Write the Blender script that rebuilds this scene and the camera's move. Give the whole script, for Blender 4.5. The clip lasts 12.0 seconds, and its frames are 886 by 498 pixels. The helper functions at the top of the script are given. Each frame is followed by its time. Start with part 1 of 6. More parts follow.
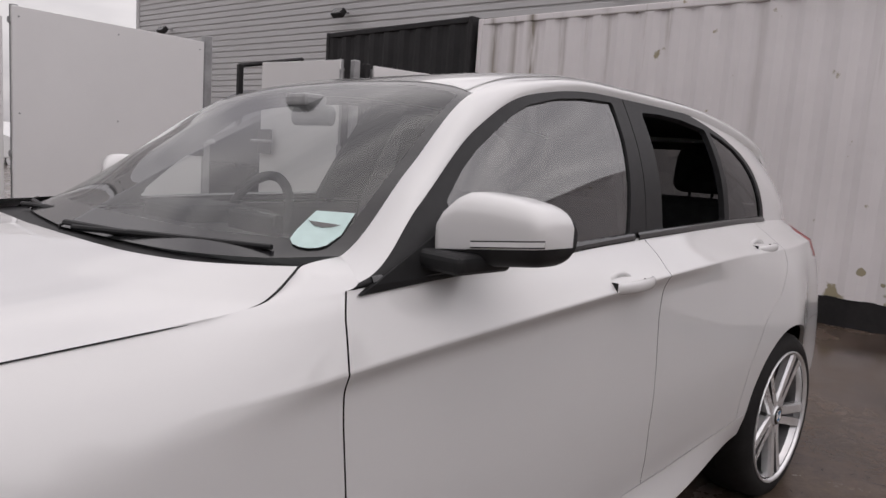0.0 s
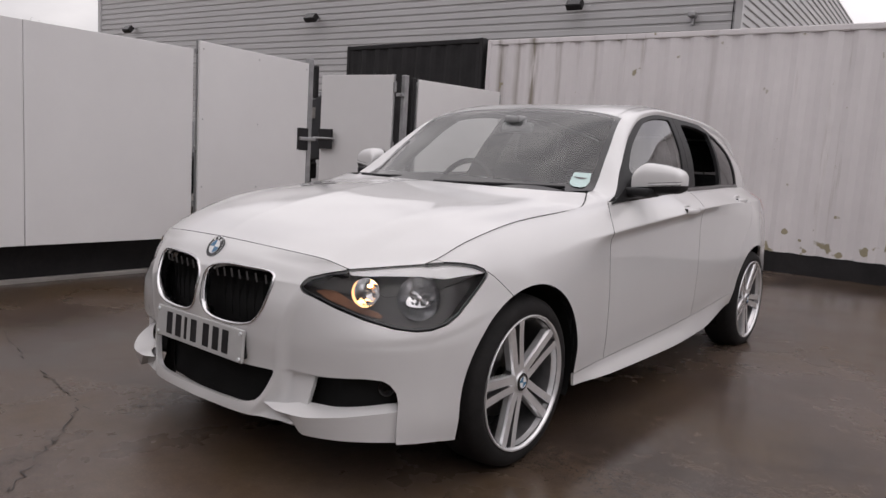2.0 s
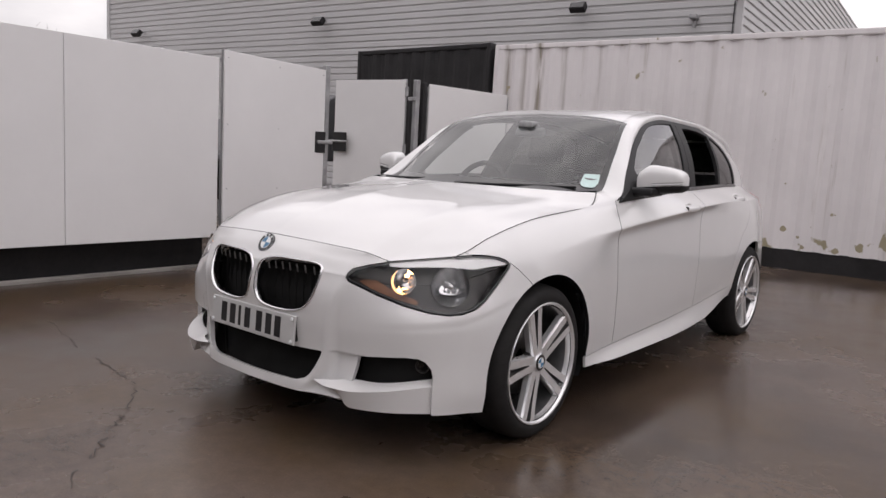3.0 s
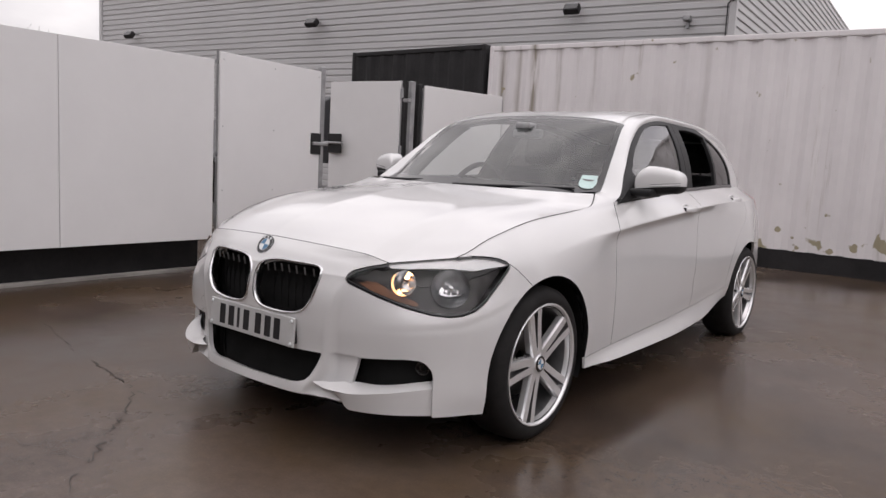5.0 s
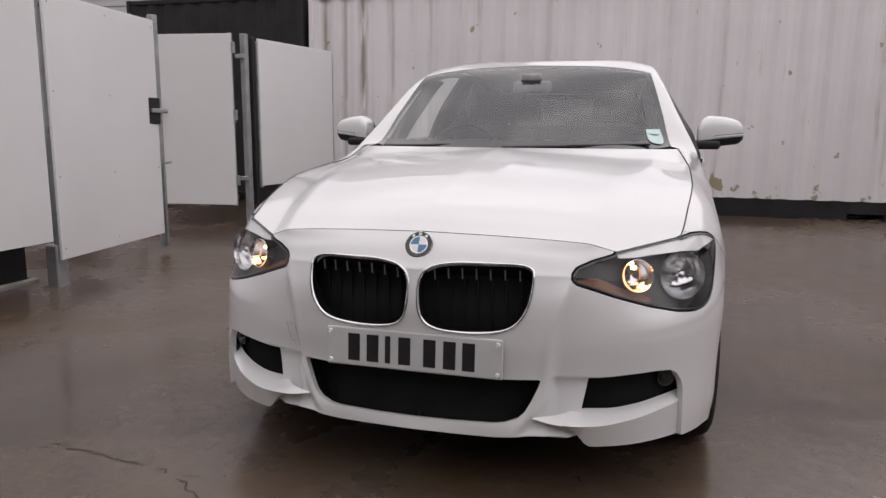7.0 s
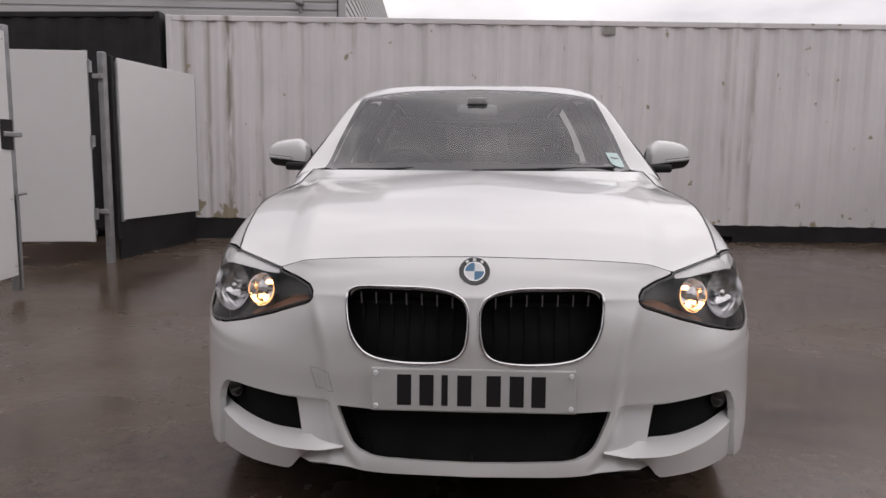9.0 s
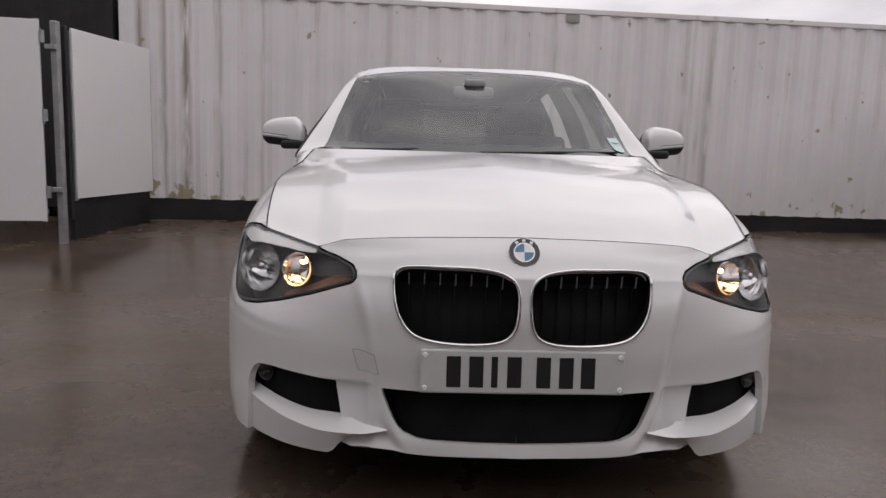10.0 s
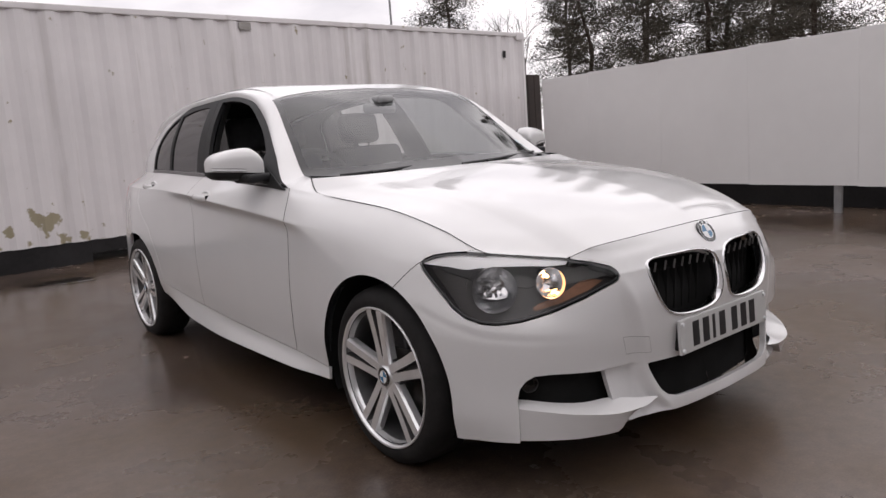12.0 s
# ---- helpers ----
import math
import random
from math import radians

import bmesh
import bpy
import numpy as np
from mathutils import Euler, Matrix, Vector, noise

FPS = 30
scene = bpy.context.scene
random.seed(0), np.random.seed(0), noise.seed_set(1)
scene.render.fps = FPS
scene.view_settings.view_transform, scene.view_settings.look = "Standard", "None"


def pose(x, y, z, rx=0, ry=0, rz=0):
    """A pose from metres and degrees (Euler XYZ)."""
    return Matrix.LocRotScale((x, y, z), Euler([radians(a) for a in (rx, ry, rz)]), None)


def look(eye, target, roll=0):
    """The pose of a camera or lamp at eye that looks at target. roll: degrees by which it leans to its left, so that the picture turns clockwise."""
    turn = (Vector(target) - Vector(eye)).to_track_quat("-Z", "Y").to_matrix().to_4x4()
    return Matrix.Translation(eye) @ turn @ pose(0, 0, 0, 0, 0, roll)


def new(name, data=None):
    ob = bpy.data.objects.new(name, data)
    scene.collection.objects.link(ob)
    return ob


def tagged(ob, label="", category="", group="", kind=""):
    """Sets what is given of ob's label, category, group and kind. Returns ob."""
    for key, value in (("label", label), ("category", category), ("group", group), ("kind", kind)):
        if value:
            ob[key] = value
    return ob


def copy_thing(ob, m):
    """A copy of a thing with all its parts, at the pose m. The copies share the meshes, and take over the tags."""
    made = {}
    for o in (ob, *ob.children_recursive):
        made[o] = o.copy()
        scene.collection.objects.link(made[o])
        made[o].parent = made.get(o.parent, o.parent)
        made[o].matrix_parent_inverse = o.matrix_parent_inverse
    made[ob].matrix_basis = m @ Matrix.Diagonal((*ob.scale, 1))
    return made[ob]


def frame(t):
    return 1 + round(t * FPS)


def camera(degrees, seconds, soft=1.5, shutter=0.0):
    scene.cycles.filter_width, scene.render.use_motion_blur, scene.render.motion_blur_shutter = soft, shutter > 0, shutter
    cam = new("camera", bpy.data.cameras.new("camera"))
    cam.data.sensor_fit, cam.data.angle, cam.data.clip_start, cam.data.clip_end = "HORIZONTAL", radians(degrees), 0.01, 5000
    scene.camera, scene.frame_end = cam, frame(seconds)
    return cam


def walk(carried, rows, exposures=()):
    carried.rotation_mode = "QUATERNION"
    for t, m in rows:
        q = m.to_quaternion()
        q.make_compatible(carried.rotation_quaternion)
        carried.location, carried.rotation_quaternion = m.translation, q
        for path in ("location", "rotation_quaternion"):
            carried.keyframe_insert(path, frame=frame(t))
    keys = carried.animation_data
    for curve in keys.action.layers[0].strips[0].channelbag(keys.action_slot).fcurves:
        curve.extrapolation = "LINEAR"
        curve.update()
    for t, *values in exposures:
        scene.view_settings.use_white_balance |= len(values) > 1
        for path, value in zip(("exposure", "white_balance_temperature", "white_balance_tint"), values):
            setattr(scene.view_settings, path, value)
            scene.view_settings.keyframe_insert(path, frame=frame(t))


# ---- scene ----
cam = camera(62.9, 12.0)
PATH = [
    (0, (1.755, -0.104, 1.196), (0.368, 1.316, 0.948), 3.7),
    (0.5, (1.787, -0.68, 1.17), (0.5, 0.832, 0.937), 3.4),
    (1, (1.91, -1.215, 1.12), (0.638, 0.319, 0.944), 3.9),
    (1.5, (2.06, -1.775, 1.117), (0.816, -0.219, 0.934), 4.0),
    (2, (2.186, -2.188, 1.106), (0.947, -0.638, 0.857), 3.5),
    (2.5, (2.3, -2.4, 1.12), (1.033, -0.873, 0.866), 3.0),
    (3, (2.306, -2.484, 1.117), (1.061, -0.939, 0.868), 3.2),
    (5, (2.285, -2.494, 1.115), (1.053, -0.938, 0.871), 3.1),
    (5.5, (2.116, -2.518, 1.095), (0.905, -0.95, 0.822), 3.6),
    (6, (1.669, -2.615, 1.088), (0.555, -0.985, 0.762), 4.0),
    (6.5, (1.146, -2.619, 1.091), (0.264, -0.853, 0.766), 1.4),
    (7, (0.637, -2.65, 1.076), (0.08, -0.757, 0.748), 0.3),
    (7.2, (0.454, -2.671, 1.084), (0.024, -0.744, 0.76), -0.2),
    (8.8, (0.005, -2.567, 1.027), (-0.086, -0.583, 0.791), 0.5),
    (9, (0.004, -2.571, 1.028), (-0.088, -0.587, 0.792), 0.4),
    (9.5, (-0.014, -2.555, 1.028), (-0.095, -0.572, 0.779), 0.7),
    (10, (-0.282, -2.546, 1.006), (-0.201, -0.567, 0.734), 1.6),
    (10.5, (-0.744, -2.517, 1.019), (-0.396, -0.576, 0.685), 1.6),
    (11, (-1.22, -2.358, 1.066), (-0.521, -0.512, 0.744), 0.7),
    (11.5, (-1.734, -2.236, 1.097), (-0.735, -0.526, 0.815), -0.5),
    (12, (-2.153, -2.045, 1.127), (-0.929, -0.493, 0.819), -4.3),
]
EXPOSURES = [(t, e + 0.02, 6400, 12) for t, e in ((0, -0.2), (0.5, -0.4), (1.0, -0.48), (1.5, -0.36), (2.0, -0.15), (3.0, 0.05), (5.5, 0.06), (6.0, 0.08), (6.5, 0.08), (7.0, 0.0), (9.0, -0.19), (10.0, -0.25), (10.5, -0.17), (11.0, -0.1), (11.5, -0.07), (12.0, 0.02))]
walk(cam, [(t, look(eye, target, roll)) for t, eye, target, roll in PATH], EXPOSURES)

# ---------------------------------------------------------------- light
SUN_ELEV, SUN_ROT = 74.0, 120.0
world = bpy.data.worlds.new("overcast_sky")
scene.world = world
world.use_nodes = True
wn, wl = world.node_tree.nodes, world.node_tree.links
wn.clear()
w_out = wn.new("ShaderNodeOutputWorld")
w_bg = wn.new("ShaderNodeBackground")
w_sky = wn.new("ShaderNodeTexSky")
w_sky.sky_type, w_sky.sun_disc = "NISHITA", False
w_sky.sun_elevation, w_sky.sun_rotation = radians(SUN_ELEV), radians(SUN_ROT)
w_sky.air_density, w_sky.dust_density = 1.0, 3.0
w_co = wn.new("ShaderNodeTexCoord")
w_map = wn.new("ShaderNodeMapping")
w_map.inputs["Scale"].default_value = (1.6, 1.6, 4.5)
w_noise = wn.new("ShaderNodeTexNoise")
w_noise.inputs["Scale"].default_value, w_noise.inputs["Detail"].default_value = 1.7, 6.0
w_ramp = wn.new("ShaderNodeValToRGB")
w_ramp.color_ramp.elements[0].position, w_ramp.color_ramp.elements[0].color = 0.34, (6.0, 5.62, 5.75, 1)
w_ramp.color_ramp.elements[1].position, w_ramp.color_ramp.elements[1].color = 0.66, (10.8, 10.2, 9.95, 1)
w_mix = wn.new("ShaderNodeMixRGB")
w_mix.inputs["Fac"].default_value = 0.9
wl.new(w_co.outputs["Generated"], w_map.inputs["Vector"])
wl.new(w_map.outputs["Vector"], w_noise.inputs["Vector"])
wl.new(w_noise.outputs["Fac"], w_ramp.inputs["Fac"])
wl.new(w_sky.outputs["Color"], w_mix.inputs["Color1"])
wl.new(w_ramp.outputs["Color"], w_mix.inputs["Color2"])
# an overcast sky is brighter overhead than at the horizon
w_sep = wn.new("ShaderNodeSeparateXYZ")
w_up = wn.new("ShaderNodeMapRange")
w_up.inputs["From Min"].default_value, w_up.inputs["From Max"].default_value = 0.0, 1.0
w_up.inputs["To Min"].default_value, w_up.inputs["To Max"].default_value = 1.02, 1.50
w_mul = wn.new("ShaderNodeMixRGB")
w_mul.blend_type = "MULTIPLY"
w_mul.inputs["Fac"].default_value = 1.0
wl.new(w_co.outputs["Generated"], w_sep.inputs["Vector"])
wl.new(w_sep.outputs["Z"], w_up.inputs["Value"])
wl.new(w_mix.outputs["Color"], w_mul.inputs["Color1"])
wl.new(w_up.outputs["Result"], w_mul.inputs["Color2"])
# and thinner, so brighter, towards two of its sides
w_side = wn.new("ShaderNodeMapRange")
w_side.inputs["From Min"].default_value, w_side.inputs["From Max"].default_value = -1.0, 1.0
w_side.inputs["To Min"].default_value, w_side.inputs["To Max"].default_value = 0.76, 1.16
w_tilt = wn.new("ShaderNodeMixRGB")
w_tilt.blend_type = "MULTIPLY"
w_tilt.inputs["Fac"].default_value = 1.0
wl.new(w_sep.outputs["X"], w_side.inputs["Value"])
wl.new(w_mul.outputs["Color"], w_tilt.inputs["Color1"])
wl.new(w_side.outputs["Result"], w_tilt.inputs["Color2"])
w_far = wn.new("ShaderNodeMapRange")
w_far.inputs["From Min"].default_value, w_far.inputs["From Max"].default_value = -1.0, 1.0
w_far.inputs["To Min"].default_value, w_far.inputs["To Max"].default_value = 0.99, 1.20
w_last = wn.new("ShaderNodeMixRGB")
w_last.blend_type = "MULTIPLY"
w_last.inputs["Fac"].default_value = 1.0
wl.new(w_sep.outputs["Y"], w_far.inputs["Value"])
wl.new(w_tilt.outputs["Color"], w_last.inputs["Color1"])
wl.new(w_far.outputs["Result"], w_last.inputs["Color2"])
wl.new(w_last.outputs["Color"], w_bg.inputs["Color"])
w_bg.inputs["Strength"].default_value = 0.105
wl.new(w_bg.outputs["Background"], w_out.inputs["Surface"])

sun_data = bpy.data.lights.new("sun", "SUN")
sun_data.energy, sun_data.angle, sun_data.color = 0.44, radians(125), (1.0, 0.96, 0.92)
sun = new("sun", sun_data)
az = radians(SUN_ROT)
sun.matrix_world = look((30 * math.sin(az), 30 * math.cos(az), 30 * math.tan(radians(SUN_ELEV))), (0, 0, 0))

# ---------------------------------------------------------------- materials


def material(name, base, rough=0.5, metal=0.0, coat=0.0, vary=0.0, scale=8.0, bump=0.0, bump_scale=60.0, fine=0.0, spec=0.5, rough_vary=0.0):
    """A Principled surface whose colour and gloss vary at two scales, with a fine relief."""
    m = bpy.data.materials.new(name)
    m.use_nodes = True
    n, l = m.node_tree.nodes, m.node_tree.links
    p = n["Principled BSDF"]
    p.inputs["Base Color"].default_value = (*base, 1)
    p.inputs["Roughness"].default_value, p.inputs["Metallic"].default_value = rough, metal
    p.inputs["Coat Weight"].default_value, p.inputs["Coat Roughness"].default_value = coat, 0.03
    p.inputs["Specular IOR Level"].default_value = spec
    co = n.new("ShaderNodeTexCoord")
    if vary or rough_vary:
        a, b = n.new("ShaderNodeTexNoise"), n.new("ShaderNodeTexNoise")
        a.inputs["Scale"].default_value, a.inputs["Detail"].default_value = scale, 5
        b.inputs["Scale"].default_value, b.inputs["Detail"].default_value = scale * 9, 4
        l.new(co.outputs["Object"], a.inputs["Vector"])
        l.new(co.outputs["Object"], b.inputs["Vector"])
        s = n.new("ShaderNodeMath")
        s.operation = "MULTIPLY_ADD"
        s.inputs[1].default_value = fine
        l.new(b.outputs["Fac"], s.inputs[0])
        l.new(a.outputs["Fac"], s.inputs[2])
        if vary:
            r = n.new("ShaderNodeValToRGB")
            r.color_ramp.elements[0].position, r.color_ramp.elements[1].position = 0.3 + fine * 0.4, 0.7 + fine * 0.6
            r.color_ramp.elements[0].color = (*[c * (1 - vary) for c in base], 1)
            r.color_ramp.elements[1].color = (*[min(1, c * (1 + vary * 0.6)) for c in base], 1)
            l.new(s.outputs[0], r.inputs["Fac"])
            l.new(r.outputs["Color"], p.inputs["Base Color"])
        if rough_vary:
            q = n.new("ShaderNodeMapRange")
            q.inputs["From Min"].default_value, q.inputs["From Max"].default_value = 0.3, 0.75
            q.inputs["To Min"].default_value, q.inputs["To Max"].default_value = max(0, rough - rough_vary), min(1, rough + rough_vary)
            l.new(s.outputs[0], q.inputs["Value"])
            l.new(q.outputs["Result"], p.inputs["Roughness"])
    if bump:
        c, d = n.new("ShaderNodeTexNoise"), n.new("ShaderNodeBump")
        c.inputs["Scale"].default_value, c.inputs["Detail"].default_value = bump_scale, 4
        l.new(co.outputs["Object"], c.inputs["Vector"])
        l.new(c.outputs["Fac"], d.inputs["Height"])
        d.inputs["Strength"].default_value, d.inputs["Distance"].default_value = 1.0, bump
        l.new(d.outputs["Normal"], p.inputs["Normal"])
    return m


def pane(name, tint, gloss=1.0, rough=0.0, ior=1.5):
    """A thin sheet of glass: tinted clear, with mirror gloss by the Fresnel law."""
    m = bpy.data.materials.new(name)
    m.use_nodes = True
    n, l = m.node_tree.nodes, m.node_tree.links
    n.remove(n["Principled BSDF"])
    clear, shine, mix = n.new("ShaderNodeBsdfTransparent"), n.new("ShaderNodeBsdfGlossy"), n.new("ShaderNodeMixShader")
    # Schlick's form of the law, alike from both faces of the sheet
    facing, power, fr = n.new("ShaderNodeLayerWeight"), n.new("ShaderNodeMath"), n.new("ShaderNodeMath")
    facing.inputs["Blend"].default_value = 0.5
    power.operation, fr.operation = "POWER", "MULTIPLY_ADD"
    f0 = ((ior - 1) / (ior + 1)) ** 2
    power.inputs[1].default_value = 5.0
    fr.inputs[1].default_value, fr.inputs[2].default_value = 1 - f0, f0
    l.new(facing.outputs["Facing"], power.inputs[0])
    l.new(power.outputs[0], fr.inputs[0])
    clear.inputs["Color"].default_value = (*tint, 1)
    shine.inputs["Roughness"].default_value = rough
    shine.inputs["Color"].default_value = (gloss, gloss, gloss, 1)
    l.new(fr.outputs[0], mix.inputs["Fac"])
    l.new(clear.outputs["BSDF"], mix.inputs[1])
    l.new(shine.outputs["BSDF"], mix.inputs[2])
    l.new(mix.outputs["Shader"], n["Material Output"].inputs["Surface"])
    return m


def glow(name, colour, strength):
    m = bpy.data.materials.new(name)
    m.use_nodes = True
    p = m.node_tree.nodes["Principled BSDF"]
    p.inputs["Base Color"].default_value = (*colour, 1)
    p.inputs["Emission Color"].default_value, p.inputs["Emission Strength"].default_value = (*colour, 1), strength
    return m


PAINT = material("white_car_paint", (0.69, 0.685, 0.685), 0.32, coat=1.0, vary=0.02, scale=3.0, bump=0.00002, bump_scale=900)
BLACK = material("black_plastic", (0.018, 0.018, 0.019), 0.5, vary=0.2, scale=30, bump=0.0002, bump_scale=400, spec=0.25)
GLOSS_BLACK = material("gloss_black_trim", (0.012, 0.012, 0.013), 0.18, vary=0.1, scale=10, coat=0.4)
DARK = material("unlit_black_inner", (0.014, 0.014, 0.014), 0.9, vary=0.2, scale=10, spec=0.1)
RUBBER = material("tyre_rubber", (0.019, 0.018, 0.018), 0.75, vary=0.35, scale=12, bump=0.0006, bump_scale=150, fine=0.3, spec=0.2)
ALLOY = material("silver_alloy", (0.84, 0.84, 0.85), 0.24, metal=0.6, vary=0.08, scale=20, fine=0.2, coat=0.5)
# alloy darkened to hold the shade deep inside the wheel
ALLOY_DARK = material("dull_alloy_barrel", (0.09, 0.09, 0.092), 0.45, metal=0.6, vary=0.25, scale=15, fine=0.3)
CHROME = material("chrome", (0.72, 0.72, 0.73), 0.08, metal=1.0, vary=0.03, scale=30)
STEEL_DISC = material("brake_steel", (0.10, 0.095, 0.09), 0.35, metal=0.9, vary=0.3, scale=25, fine=0.3)
CABIN = material("charcoal_cabin_plastic", (0.035, 0.035, 0.036), 0.7, vary=0.2, scale=20, bump=0.0003, bump_scale=300)
MIRROR_GREY = material("grey_mirror_plastic", (0.34, 0.34, 0.345), 0.5, vary=0.1, scale=30)
CLOTH = material("dark_grey_seat_cloth", (0.04, 0.04, 0.042), 0.9, vary=0.3, scale=30, bump=0.0006, bump_scale=500, fine=0.4)
PLATE = material("white_plate_plastic", (0.52, 0.52, 0.515), 0.3, vary=0.06, scale=15, fine=0.3)
INK = material("black_plate_ink", (0.012, 0.012, 0.014), 0.45, vary=0.1, scale=30)
BADGE_BLUE = material("badge_blue", (0.08, 0.20, 0.34), 0.25, vary=0.1, scale=60)
BADGE_WHITE = material("badge_white", (0.75, 0.77, 0.78), 0.25, vary=0.05, scale=60)
TAIL_RED = material("red_lamp_plastic", (0.22, 0.008, 0.01), 0.35, vary=0.2, scale=40, spec=0.3)
# amber that carries the lamp's warm glow as colour
AMBER = material("amber_reflector", (0.33, 0.165, 0.10), 0.35, vary=0.2, scale=40)
LAMP_GREY = material("grey_lamp_housing", (0.12, 0.117, 0.117), 0.42, vary=0.15, scale=30)
HOUSING = material("dark_grey_lamp_housing", (0.062, 0.058, 0.057), 0.34, vary=0.15, scale=30)
LAMP_WHITE = material("satin_white_lamp_strip", (0.80, 0.80, 0.80), 0.28, vary=0.05, scale=30, coat=0.4)
WINDSCREEN = pane("windscreen_glass", (0.62, 0.65, 0.64), 0.9, ior=1.95)
SIDE_GLASS = pane("side_window_glass", (0.58, 0.61, 0.60), 1.0, ior=2.4)
TINT_GLASS = pane("dark_tinted_glass", (0.12, 0.12, 0.12), 1.0, ior=1.8)
LENS = pane("clear_lamp_lens", (0.93, 0.93, 0.93), 0.9, ior=1.4)
PAPER_TEAL = material("pale_teal_paper", (0.55, 0.70, 0.68), 0.6, vary=0.06, scale=40)
REFLECTOR = material("satin_lamp_reflector", (0.72, 0.72, 0.73), 0.2, metal=1.0, vary=0.05, scale=60)
BULB = glow("warm_side_light_bulb", (1.0, 0.52, 0.19), 16.0)
TAIL_LIT = glow("lit_red_tail_lamp", (0.9, 0.03, 0.04), 1.2)
# emission that stands in for the bulb's reflection in its bowl
BULB_REFLECTION = glow("warm_lit_reflector", (1.0, 0.52, 0.21), 1.7)

HOARDING = material("white_hoarding_board", (0.71, 0.70, 0.70), 0.45, vary=0.05, scale=0.8, fine=0.25, bump=0.0004, bump_scale=30, rough_vary=0.1)
HOARDING_GREY = material("light_grey_hoarding_board", (0.73, 0.72, 0.715), 0.5, vary=0.06, scale=0.6, fine=0.25, bump=0.0004, bump_scale=30, rough_vary=0.1)
GALV = material("galvanised_steel", (0.36, 0.36, 0.365), 0.48, metal=0.6, vary=0.25, scale=9, fine=0.4, bump=0.0004, bump_scale=80)
BLACK_STEEL = material("black_painted_steel", (0.021, 0.020, 0.021), 0.55, vary=0.4, scale=3, fine=0.4, bump=0.0008, bump_scale=40, spec=0.25)
CLAD = material("grey_wall_cladding", (0.46, 0.455, 0.46), 0.42, metal=0.0, vary=0.07, scale=0.25, fine=0.2, bump=0.0006, bump_scale=8)
SHED = material("dark_grey_shed_cladding", (0.07, 0.07, 0.075), 0.5, vary=0.2, scale=0.6, fine=0.3, bump=0.001, bump_scale=12)
BARK = material("pine_bark", (0.07, 0.05, 0.04), 0.9, vary=0.45, scale=7, fine=0.4, bump=0.01, bump_scale=30)
NEEDLES = material("dark_pine_needles", (0.085, 0.074, 0.056), 0.75, vary=0.5, scale=1.2, fine=0.5)
TWIGS = material("bare_twigs", (0.10, 0.075, 0.06), 0.9, vary=0.3, scale=3)
CRACK = material("dark_wet_crack", (0.022, 0.018, 0.015), 0.5, vary=0.3, scale=6)
PUDDLE = material("dark_puddle_water", (0.016, 0.013, 0.011), 0.06, vary=0.2, scale=6)
CONCRETE = material("pale_concrete", (0.36, 0.34, 0.32), 0.6, vary=0.3, scale=2, fine=0.4, bump=0.002, bump_scale=40)
BROWN_BOARD = material("dark_brown_timber", (0.035, 0.024, 0.02), 0.7, vary=0.4, scale=5, fine=0.3, bump=0.002, bump_scale=25)


